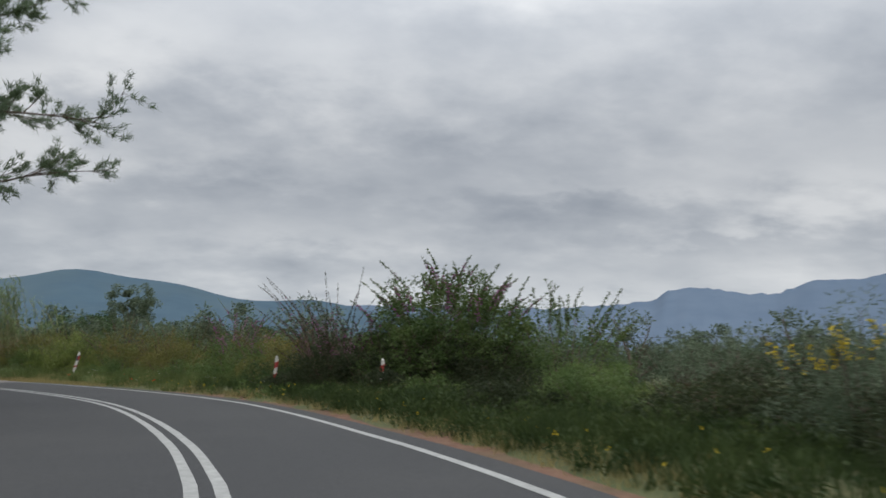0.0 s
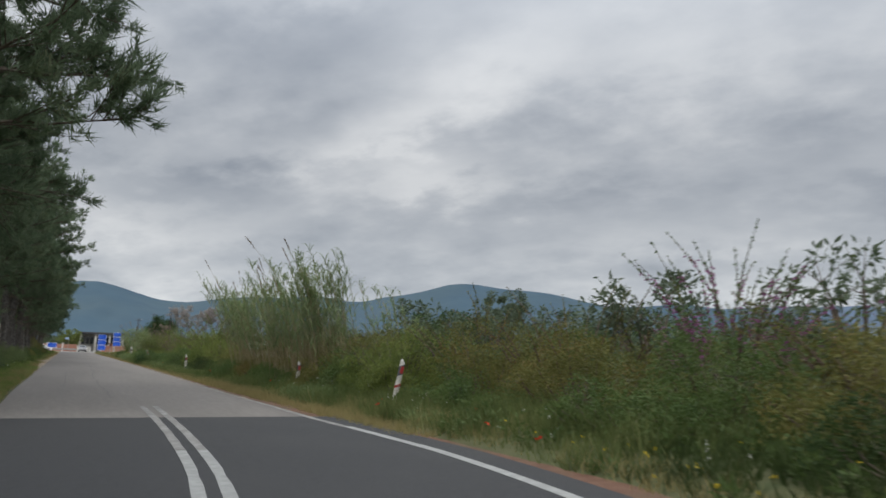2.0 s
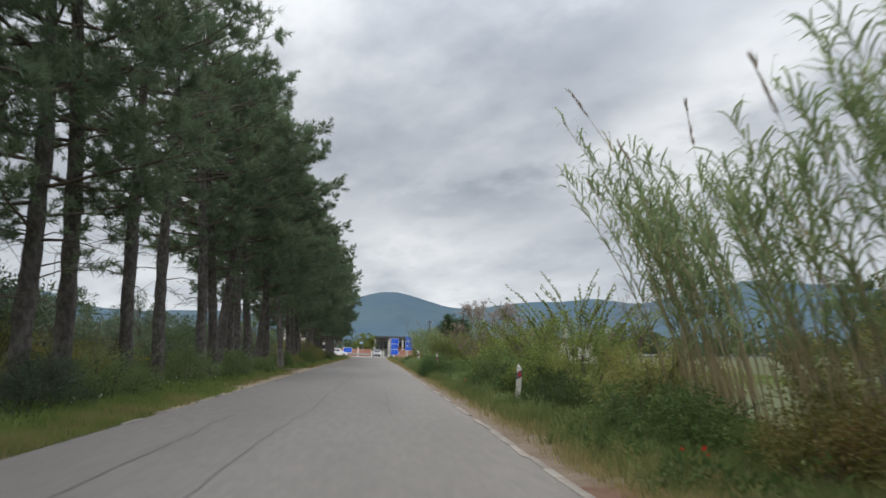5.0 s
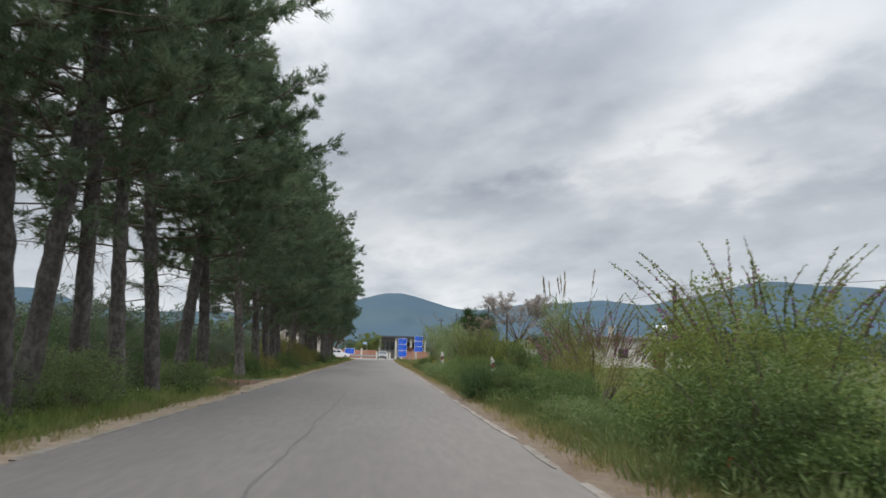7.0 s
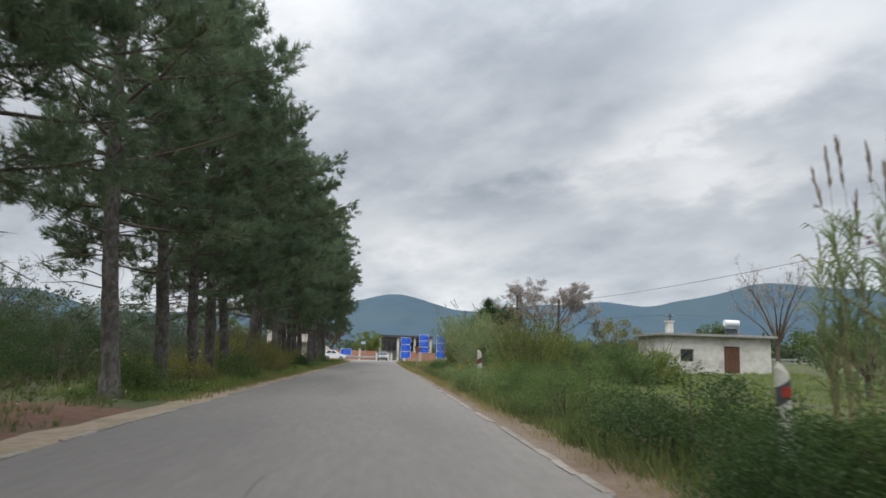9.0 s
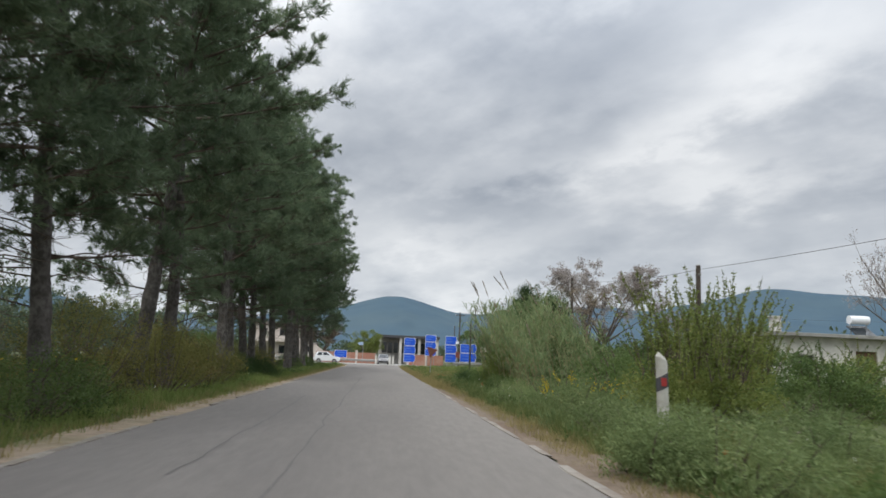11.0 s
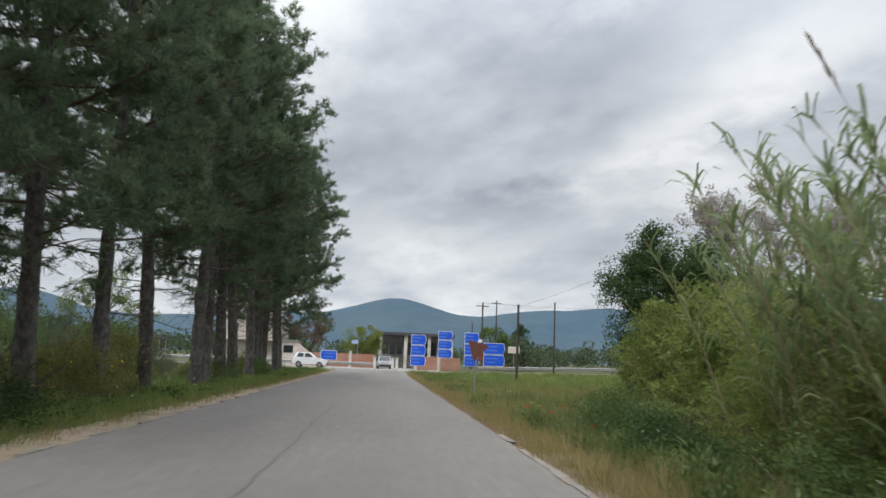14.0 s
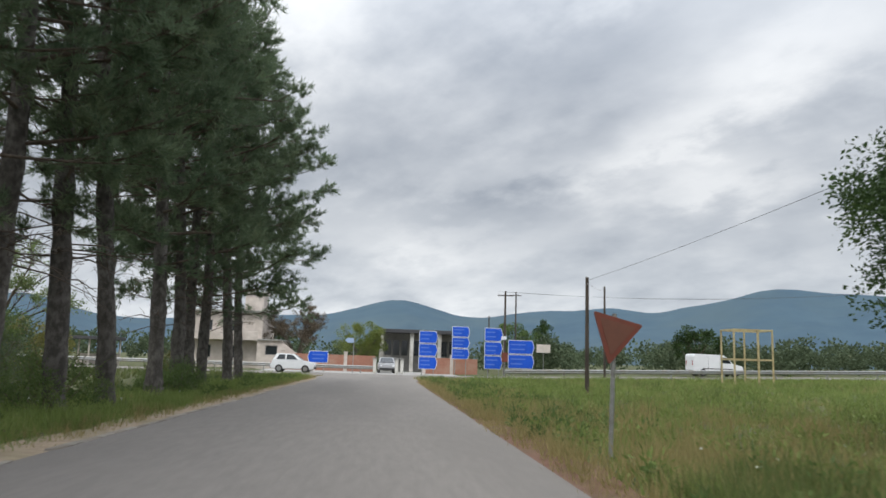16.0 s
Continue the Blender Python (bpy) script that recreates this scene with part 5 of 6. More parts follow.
shrub(253, "dense rounded green bush beside the verge", (4.45, 27.6), 0.9, 1.6, 1.15, LEAF_DARK, 100, 140, 0.05, 0.03)
shrub(254, "dense rounded green bush beside the verge", (4.1, 30.6), 0.8, 1.4, 0.95, HERB, 80, 130, 0.07, 0.02)
shrub(255, "dense rounded green bush beside the verge", (4.3, 24.6), 0.8, 1.5, 0.9, HERB, 80, 130, 0.07, 0.02)
broadleaf(242, "pale budding tree behind the pines", (-24, 86.0), 7.0, 3.4, LEAF_OLIVE, 2.0, 0.18, 260, 7, 0.14, 0.09, bare=True, name="budding_tree")


# ---- grass ----
def blades(seed, n, area, height, width, keep=lambda x, y: True, along=False):
    """Grass blades in tufts. area: (x0, x1, y0, y1), or distances from the road axis with along."""
    rng = np.random.default_rng(seed)
    tufts = int(n * 1.7) // 9
    x = rng.uniform(area[0], area[1], tufts)
    y = rng.uniform(area[2], area[3], tufts)
    if along:
        d = np.abs(LINE[:, 1][None, :] - y[:, None]).argmin(1)
        extra = np.array([lane(q) - 2.75 for q in y]) * (x > 2)
        p = LINE[d] + SIDE[d] * (x + extra)[:, None] + TAN[d] * rng.uniform(-0.5, 0.5, (tufts, 1))
        x, y = p[:, 0], p[:, 1]
    ok = np.array([keep(a, b) for a, b in zip(x, y)])
    x, y = x[ok], y[ok]
    s = np.array([0.55 + 0.9 * max(0, 0.5 + noise.noise((a * 0.5, b * 0.5, seed))) for a, b in zip(x, y)])
    z = np.array([rise(a, b) for a, b in zip(x, y)]) - 0.08
    P = np.repeat(np.column_stack([x, y, z]), 9, 0)
    S = np.repeat(s, 9)
    P[:, :2] += rng.normal(0, 0.07, (len(P), 2))
    D = unit(np.column_stack([rng.normal(0, 0.38, len(P)), rng.normal(0, 0.38, len(P)), np.ones(len(P))]))
    g = Geo()
    H = height * S * rng.uniform(0.55, 1.3, len(P)) + 0.05
    g.spikes(P, D, H, width * 0.62 * rng.uniform(0.7, 1.3, len(P)), rng)
    return g.mesh("grass")


def grass(seed, mat, label, *a, **k):
    me = blades(seed, *a, **k)
    me.materials.append(mat)
    return tagged(new("grass", me), label, "grass", kind="stuff")


grass(301, HERB, "dark green verge weeds beside the bend", 18000, (3.9, 7.2, -40, -10), 0.34, 0.035, along=True)
grass(313, GRASS, "tall green verge grass and weeds", 16000, (3.75, 7.2, -10, 12), 0.40, 0.035, along=True)
grass(314, GRASS_DRY, "yellowing grass at the asphalt edge", 19000, (3.15, 4.6, -6, 17), 0.19, 0.022, along=True)
grass(315, GRASS_DRY, "short dry grass along the gravel strip", 15000, (3.12, 3.85, 16, 92), 0.13, 0.02, along=True)
grass(302, GRASS_DRY, "yellowing grass at the asphalt edge", 4500, (3.75, 4.4, -34, -4), 0.16, 0.025, along=True)
grass(303, GRASS, "tall green verge grass and weeds", 34000, (3.4, 7.5, 12, 60), 0.30, 0.035, along=True, keep=lambda x, y: not (34.5 < y < 47 and x > 3.9))
grass(320, MEADOW, "short lawn reaching the verge", 22000, (3.8, 14, 34, 50), 0.12, 0.035)
grass(304, GRASS, "tall green verge grass and weeds", 34000, (3.6, 7.5, 60, 100), 0.28, 0.035, along=True)
grass(305, GRASS_DRY, "straw-coloured grass beside the asphalt", 15000, (2.95, 6.0, 84, 142), 0.26, 0.028, along=True, keep=lambda x, y: noise.noise((x * 0.4, y * 0.25, 3)) > -0.1)
grass(312, GRASS_DRY, "straw-coloured grass across the meadow", 9000, (5, 34, 98, 143.5), 0.25, 0.04, keep=lambda x, y: noise.noise((x * 0.2, y * 0.2, 8)) > 0.0)
grass(316, GRASS_DRY, "straw-coloured grass at the meadow edge", 9000, (3.2, 9.5, 90, 110), 0.36, 0.028, along=True, keep=lambda x, y: noise.noise((x * 0.5, y * 0.4, 5)) > -0.2)
grass(317, GRASS_DRY, "short dry grass along the soil strip", 9000, (2.85, 3.8, 84, 132), 0.15, 0.02, along=True)
grass(331, GRASS, "taller grass in patches across the meadow", 15000, (2.95, 24, 92, 143), 0.40, 0.03, keep=lambda x, y: noise.noise((x * 0.35, y * 0.3, 11)) > 0.08)
grass(306, MEADOW, "rough green meadow grass", 66000, (2.8, 34, 92, 143.5), 0.24, 0.04)
grass(307, MEADOW, "green verge grass under the pines", 52000, (-6.6, -3.75, -3, 140), 0.24, 0.035, keep=lambda x, y: not 46.5 < y < 56, along=True)
grass(318, MEADOW, "short yellowish grass along the asphalt", 26000, (-4.6, -3.0, -8, 30), 0.13, 0.026, along=True)
grass(330, GRASS_DRY, "yellowing grass at the asphalt edge", 9000, (-3.9, -2.95, -10, 26), 0.13, 0.022, along=True)
grass(319, MEADOW, "short green grass along the sandy strip", 24000, (-4.6, -3.35, 30, 138), 0.13, 0.026, keep=lambda x, y: not 46.5 < y < 55.5, along=True)
grass(308, GRASS_DRY, "yellowing grass beside the sandy strip", 9000, (-3.9, -3.1, -3, 142), 0.16, 0.022, keep=lambda x, y: not 46.5 < y < 55, along=True)
grass(309, GRASS, "rough grass among the groves", 24000, (-26, -7, 0, 142), 0.38, 0.06, keep=lambda x, y: not (46.5 < y < 54 and x > -7.0))
grass(310, MEADOW, "lawn-like grass around the small house", 30000, (8, 34, 44, 96), 0.17, 0.04)
grass(311, GRASS, "rough grass below the olive trees", 20000, (-2, 30, -44, 2), 0.5, 0.06, keep=lambda x, y: min(np.hypot(LINE[:170, 0] - x, LINE[:170, 1] - y)) > 6.5)
def weeds(seed, n, area, h, mat, label, leaf_l=0.10, leaf_w=0.035, along=True):
    """Low rounded weed clumps scattered through the grass."""
    rng = np.random.default_rng(seed)
    g = Geo()
    for _ in range(n):
        x, y = rng.uniform(area[0], area[1]), rng.uniform(area[2], area[3])
        if noise.noise((x * 0.3, y * 0.3, seed)) < -0.15:
            continue
        if along:
            d = int(np.abs(LINE[:, 1] - y).argmin())
            x, y = LINE[d] + SIDE[d] * (x + (lane(y) - 2.75) * (x > 0))
        s = h * rng.uniform(0.5, 1.35)
        k = 54
        d = unit(rng.normal(size=(k, 3)) * [1, 1, 0.8] + [0, 0, 0.25])
        p = np.array([x, y, rise(x, y) + s * 0.25]) + d * [s * 0.85, s * 0.85, s * 0.8] * rng.uniform(0.4, 1, (k, 1))
        p[:, 2] = np.maximum(p[:, 2], rise(x, y) - 0.05)
        g.leaves(p, unit(d + rng.normal(0, 0.6, (k, 3)) + [0, 0, 0.5]), leaf_l * rng.uniform(0.7, 1.4, k), leaf_w, rng)
    me = g.mesh("weed_clumps")
    me.materials.append(mat)
    return tagged(new("weed_clumps", me), label, "weeds", kind="stuff")


weeds(601, 760, (3.5, 17, 92, 141), 0.30, MEADOW, "low green weed clumps across the meadow")
weeds(602, 200, (3.3, 6.0, 92, 141), 0.26, LEAF, "leafy weed clumps near the asphalt")
weeds(603, 220, (3.7, 4.7, 20, 92), 0.32, LEAF_PALE, "pale feathery weed clumps in the verge", 0.12, 0.022)
weeds(604, 170, (3.6, 4.7, 14, 92), 0.28, LEAF, "leafy green weed clumps in the verge")
weeds(605, 460, (-6.6, -3.9, 2, 136), 0.28, LEAF, "leafy green weed clumps below the pines")
weeds(612, 130, (3.95, 5.0, -7, 6), 0.36, LEAF_PALE, "pale feathery weed clumps in the verge", 0.12, 0.022)
weeds(606, 220, (3.9, 6.6, -19, 14), 0.30, LEAF, "leafy green weed clumps beside the bend")
weeds(608, 640, (3.95, 6.6, -40, -16), 0.34, HERB, "dark leafy weed clumps beside the bend")
weeds(607, 120, (16, 40, 96, 141), 0.36, MEADOW, "low green weed clumps across the meadow", 0.14, 0.05, False)
rng = np.random.default_rng(609)
edge = [(a, 1 + 0.16 * rng.normal()) for a in np.linspace(0, 2 * math.pi, 44, endpoint=False)]
patch = bmesh.new()
pv = [patch.verts.new((-5.9 + 2.75 * r * math.cos(a), 51 + 3.5 * r * math.sin(a) - 0.5 * math.cos(a), -0.034)) for a, r in edge]
patch.faces.new(pv)
me = bpy.data.meshes.new("soil_track")
patch.to_mesh(me)
setting("soil_track", me, SOIL, "bare red soil track entering the grove", "soil")
grass(610, GRASS, "thin grass tufts on the soil track", 3600, (-10.5, -4.3, 46, 56), 0.17, 0.03, keep=lambda x, y: noise.noise((x * 0.6, y * 0.6, 2)) > 0.0)


def flowers(seed, n, x0, x1, y0, y1, zlo, zhi, size, mat, label):
    rng = np.random.default_rng(seed)
    d = np.abs(LINE[:, 1][None, :] - rng.uniform(y0, y1, n)[:, None]).argmin(1)
    q = LINE[d] + SIDE[d] * rng.uniform(x0, x1, (n, 1)) + TAN[d] * rng.uniform(-0.5, 0.5, (n, 1))
    g = Geo()
    z = rng.uniform(zlo, zhi, n)
    for _ in range(3):
        g.leaves(np.column_stack([q, z]) + rng.normal(0, 0.012, (n, 3)), rng.normal(size=(n, 3)), size, size * 0.8, rng)
    me = g.mesh("wildflowers")
    me.materials.append(mat)
    tagged(new("wildflowers", me), label, "wildflowers", kind="stuff")


flowers(321, 110, 3.9, 6.2, -36, -8, 0.2, 0.5, 0.035, YELLOW, "small yellow wildflowers in the verge grass")
flowers(322, 50, 3.9, 5.5, -14, 6, 0.25, 0.6, 0.020, WHITE_BLOOM, "small white wildflowers in the verge grass")
flowers(323, 22, 3.6, 5.0, -16, 95, 0.25, 0.45, 0.05, POPPY, "scattered red poppies in the verge grass")
flowers(324, 50, 3.6, 5.6, 60, 100, 0.25, 0.55, 0.022, WHITE_BLOOM, "small white wildflowers in the verge grass")
flowers(325, 60, -6.2, -3.8, 20, 130, 0.10, 0.30, 0.035, WHITE_BLOOM, "small white wildflowers under the pines")
flowers(326, 90, -6.6, -4.6, 60, 100, 0.4, 0.9, 0.05, YELLOW, "small yellow wildflowers under the pines")


def far_trees(seed, spots_, hmin, hmax, label, k=30):
    """Distant woodland as uneven clumps of leaves."""
    rng = np.random.default_rng(seed)
    g = Geo()
    for x, y in spots_:
        h = rng.uniform(hmin, hmax)
        for _ in range(7):
            c = np.array([x + rng.normal(0, h * 0.28), y + rng.normal(0, h * 0.28), rise(x, y) + h * rng.uniform(0.2, 0.85)])
            d = unit(rng.normal(size=(k, 3)))
            g.leaves(c + d * h * 0.24 * rng.uniform(0.4, 1, (k, 1)), unit(d + rng.normal(0, 0.8, (k, 3))), h * 0.13 * (30 / k) ** 0.5, h * 0.09 * (30 / k) ** 0.5, rng)
    me = g.mesh("woodland")
    me.materials.append(WOODLAND)
    tagged(new("woodland", me), label, "woodland", kind="stuff")


rng = np.random.default_rng(400)
far_trees(401, [(rng.uniform(14, 170), rng.uniform(190, 300)) for _ in range(210)], 2.4, 5.0, "olive groves and hedges beyond the main road")
far_trees(409, [(rng.uniform(15, 96), rng.uniform(160, 182)) for _ in range(85)], 2.4, 4.0, "dense hedges along the far side of the main road", 44)
far_trees(402, [(rng.uniform(-140, -14), rng.uniform(180, 270)) for _ in range(110)], 3.5, 6.5, "trees and groves beyond the main road")
far_trees(403, [(rng.uniform(55, 200), rng.uniform(20, 170)) for _ in range(170)], 3.5, 6.5, "orchards and hedges across the plain", 18)
far_trees(404, [(rng.uniform(-130, -48), rng.uniform(0, 170)) for _ in range(130)], 4, 7, "orchards and hedges west of the pines", 18)
far_trees(407, [(rng.uniform(58, 110), rng.uniform(-80, 50)) for _ in range(130)], 3.2, 4.6, "olive groves across the plain", 16)
far_trees(408, [(rng.uniform(-52, -34), rng.uniform(0, 140)) for _ in range(60)], 3.2, 4.6, "olive groves west of the pines", 20)
far_trees(405, [(rng.uniform(100, 230), rng.uniform(-120, 20)) for _ in range(150)], 3.5, 6.0, "olive groves across the plain", 16)
far_trees(406, [(rng.uniform(-9, 14), rng.uniform(196, 260)) for _ in range(40)], 3, 5, "hedges behind the forecourt")


# ---- delineator posts ----
def delineator(label, at, stripes, lean=0, h=1.02, w=0.055, reflector=False):
    ob = thing("delineator_post", label, "roadside post", (at[0], at[1], rise(at[0], at[1]) - 0.06), at[2] if len(at) > 2 else 0, "delineator posts")
    body = bmesh.new()
    ring = [(w * math.cos(a) * 1.1, w * math.sin(a) * 0.8) for a in np.linspace(0, 2 * math.pi, 10, endpoint=False)]
    levels = [(0, 1), (h - 0.05, 1), (h, 0.55)]
    vs = [[body.verts.new((x * s, y * s, z - (0.035 * x / w if z > 0.5 else 0))) for x, y in ring] for z, s in levels]
    for a, b in zip(vs, vs[1:]):
        for i in range(10):
            body.faces.new((a[i], a[(i + 1) % 10], b[(i + 1) % 10], b[i]))
    body.faces.new(vs[-1])
    part("shaft", body, POST_WHITE, ob, "scuffed white plastic shaft")
    for z0, z1 in stripes:
        bm = bmesh.new()
        vs = [[bm.verts.new((x * 1.05, y * 1.06, z + 0.035 * x / w)) for x, y in ring] for z in (z0, z1)]
        for i in range(10):
            bm.faces.new((vs[0][i], vs[0][(i + 1) % 10], vs[1][(i + 1) % 10], vs[1][i]))
        dark = reflector and z0 > 0.6
        part("band", bm, DARK_PAINT if dark else POST_RED, ob, "slanted black band" if dark else "slanted red band")
        if dark:
            part("reflector", box(bmesh.new(), (-0.034, -w * 0.8 * 1.06 - 0.006, z0 + 0.035), (0.034, -w * 0.8 * 1.06 + 0.01, z1 - 0.035)), POST_RED, ob, "red plastic reflector")
    ob.rotation_euler = (0, radians(lean), ob.rotation_euler[2])
    return ob


RW = "leaning red and white banded post in the verge"
for x, y, lean, st in [(3.45, -19.1, 3, [(0.72, 0.90), (0.3, 0.45)]), (3.8, -14.6, 5, [(0.70, 0.88), (0.36, 0.52)])]:
    delineator(RW, (x, y), st, lean)
delineator("leaning white post with a black band and red reflector", (4.12, -2.6), [(0.70, 0.92), (0.44, 0.50)], 12, reflector=True)
delineator("leaning white post with a black band and red reflector", (4.5, 6.3), [(0.74, 0.95)], 5, reflector=True)
for x, y, lean, st in [(3.5, 24.5, 2, [(0.74, 0.9)]), (3.38, 44.6, -2, [(0.90, 1.05)]), (3.57, 63.9, -2, [(0.96, 1.13)])]:
    delineator("white post with a black band and red reflector", (x, y), st, lean, 1.02 if y < 30 else (1.18 if y < 50 else 1.38), 0.055 if y < 50 else 0.070, reflector=True)


# ---- broken edging stones ----
def edging(name, side, y0, y1, seed, cover):
    ob = tagged(thing(name, "worn pale edging along the asphalt", "kerb"), kind="structure")
    rng = np.random.default_rng(seed)
    protos = []
    for k in range(6):
        bm = bmesh.new()
        L, W = 0.95, 0.105
        vs = []
        for z, s in ((0.0, 1.0), (0.022, 0.86)):
            vs.append([bm.verts.new((x * s * (1 + 0.12 * rng.normal()), y * (0.94 + 0.1 * rng.random()), z)) for x, y in ((-W / 2, -L / 2), (W / 2, -L / 2 + 0.1 * rng.normal()), (W * 0.6, 0), (W / 2, L / 2), (-W / 2, L / 2), (-W * 0.6, 0.1))])
        for i in range(6):
            bm.faces.new((vs[0][i], vs[0][(i + 1) % 6], vs[1][(i + 1) % 6], vs[1][i]))
        bm.faces.new(vs[1])
        me = bpy.data.meshes.new("edging_stone")
        bm.to_mesh(me)
        bm.free()
        me.materials.append(EDGING)
        protos.append(me)
    y = y0
    while y < y1:
        if rng.random() < cover:
            s = new("edging_stone", protos[rng.integers(6)])
            s.parent = ob
            s.matrix_local = pose(side + rng.normal(0, 0.012), y, -0.008, 0, 0, rng.normal(0, 0.8)) @ Matrix.Diagonal((rng.uniform(0.75, 1.2), 1, 1, 1))
        y += 0.95
    return ob


edging("edging_east", 2.14, 3, 90, 41, 0.8)
edging("edging_west", -3.47, 20, 128, 42, 0.78)


# ---- poles and cables ----
def pole(label, at, h, r=0.09, mat=None, arm=False):
    z = rise(at[0], at[1])
    ob = thing("utility_pole", label, "pole", (at[0], at[1], z - 0.1), 0, "utility poles")
    part("mast", cylinder(bmesh.new(), (0, 0, 0), (0, 0, h + 0.1), r, r * 0.72), mat or WOOD, ob, smooth=False)
    part("cap", cylinder(bmesh.new(), (0, 0, h + 0.1), (0, 0, h + 0.14), r * 0.78, r * 0.3), STEEL, ob)
    if arm:
        part("crossarm", boxes(((-0.7, -0.05, h - 0.35), (0.7, 0.05, h - 0.25)), bevel=0.01), mat or WOOD, ob)
        for x in (-0.6, 0, 0.6):
            part("insulator", cylinder(bmesh.new(), (x, 0, h - 0.25), (x, 0, h - 0.1), 0.035, 0.025, 8), SIGN_WHITE, ob)
    else:
        part("bracket", boxes(((-0.03, -0.14, h - 0.2), (0.03, 0.14, h - 0.14)), bevel=0.008), STEEL, ob)
    return Vector((at[0], at[1], z + h - 0.12))


DARK = "dark wooden telephone pole standing in the verge"
tel = [pole(DARK, q, h) for q, h in [((13.5, 20), 2.7), ((9.8, 47.3), 3.65), ((9.0, 75.0), 4.1), ((10.6, 95.0), 5.9), ((8.0, 119.9), 4.5), ((15.3, 141.5), 6.4)]]
power = [pole("tall wooden power pole beside the main road", q, h, 0.12, arm=True) for q, h in [((11.1, 158), 7.6), ((16.4, 182), 9.8), ((48, 157), 8.0), ((95, 156), 8.0)]]
pole("slender pole behind the road signs", (12.2, 176), 6.4, 0.1)


def cable(a, b, sag, r=0.006):
    t = np.linspace(0, 1, 22)[:, None]
    p = np.array(a) * (1 - t) + np.array(b) * t
    p[:, 2] -= (4 * sag * t * (1 - t))[:, 0]
    g = Geo()
    g.tube(p, np.full(22, r), 4)
    ob = new("cable", g.mesh("cable"))
    ob.data.materials.append(WIRE)
    tagged(ob, "thin black overhead cable between poles", "cable", group="overhead cables")


for a, b in zip(tel, tel[1:]):
    cable(a, b, 0.22)
cable(Vector((15.0, -36, 2.5)), tel[0], 0.3)
for i, j in ((0, 2), (2, 3)):
    for dx in (-0.6, 0.0, 0.6):
        cable(power[i] + Vector((dx, 0, 0.06)), power[j] + Vector((dx, 0, 0.06)), 0.7, 0.006)


# ---- direction signs at the junction ----
def arrow_outline(w, h, tip, right=True):
    s = 1 if right else -1
    return [(-w / 2 * s, 0), ((w / 2 - tip) * s, 0), (w / 2 * s, h / 2), ((w / 2 - tip) * s, h), (-w / 2 * s, h)][:: 1 if right else -1]


def sign_stack(at, w, panels, ph, z0, right=True, label=""):
    z = rise(at[0], at[1])
    ob = thing("direction_sign", label or "stack of blue arrow signs on steel posts", "road sign", (at[0], at[1], z), 0, "direction signs")
    for x in (-w * 0.3, w * 0.3):
        part("post", cylinder(bmesh.new(), (x, 0.06, -0.2), (x, 0.06, z0 + panels * ph + 0.05), 0.035), STEEL, ob)
    for k in range(panels):
        zb = z0 + k * ph + 0.02
        rim = prism(arrow_outline(w, ph - 0.05, 0.16, right), 0.03)
        bmesh.ops.translate(rim, vec=(0, -0.005, zb), verts=rim.verts)
        p = part("panel", rim, SIGN_WHITE, ob, "white-rimmed panel")
        face = prism(arrow_outline(w - 0.09, ph - 0.14, 0.15, right), 0.012)
        bmesh.ops.translate(face, vec=(0, -0.018, zb + 0.045), verts=face.verts)
        part("face", face, SIGN_BLUE, p, "bright blue face")
        rng = random.Random(k + int(at[0] * 10))
        for r in range(2):
            lw = w * rng.uniform(0.42, 0.66)
            zz = zb + (ph - 0.05) * (0.30 + 0.34 * r)
            x0 = -w * 0.40 if right else -w * 0.26
            part("lettering", boxes(((x0, -0.023, zz), (x0 + lw, -0.017, zz + 0.10))), SIGN_WORN, p)
    return ob


sign_stack((4.1, 156.3), 1.65, 3, 1.12, 0.5)
sign_stack((7.05, 157.3), 1.6, 3, 0.98, 1.4)
sign_stack((9.75, 155.6), 1.6, 3, 1.2, 0.55)
sign_stack((12.15, 155.4), 2.3, 2, 1.25, 0.6, label="wide pair of blue arrow signs on posts")
sign_stack((-5.35, 155.5), 1.75, 1, 1.05, 0.75, False, "blue arrow sign pointing along the main road")


def small_sign(name, at, h, w, ph, mat, label):
    ob = thing(name, label, "road sign", (at[0], at[1], rise(*at)), 0, "junction signs")
    part("post", cylinder(bmesh.new(), (0, 0.03, -0.2), (0, 0.03, h), 0.03), STEEL, ob)
    part("panel", boxes(((-w / 2, -0.012, h - ph), (w / 2, 0.012, h)), bevel=0.006), mat, ob)
    return ob


def flag_sign(at):
    ob = thing("arrow_sign", "small pale blue arrow board on a slim post", "road sign", (at[0], at[1], 0), 0, "junction signs")
    part("post", cylinder(bmesh.new(), (0.42, 0.03, -0.2), (0.42, 0.03, 2.95), 0.035), STEEL, ob)
    bm = prism(arrow_outline(0.74, 0.40, 0.2, False), 0.025)
    bmesh.ops.translate(bm, vec=(0.05, 0, 2.55), verts=bm.verts)
    part("panel", bm, SIGN_PALE, ob, "pale blue arrow-shaped panel")


flag_sign((-2.75, 154.9))
small_sign("board", (14.9, 159), 2.8, 1.3, 0.75, WALL_CREAM, "beige board on a post beside the road")
small_sign("board", (10.5, 154.8), 3.4, 0.45, 0.3, SIGN_WHITE, "small white plate on a post")
small_sign("board", (10.6, 154.7), 2.0, 0.55, 0.8, SIGN_RED, "faded red plate on a post")


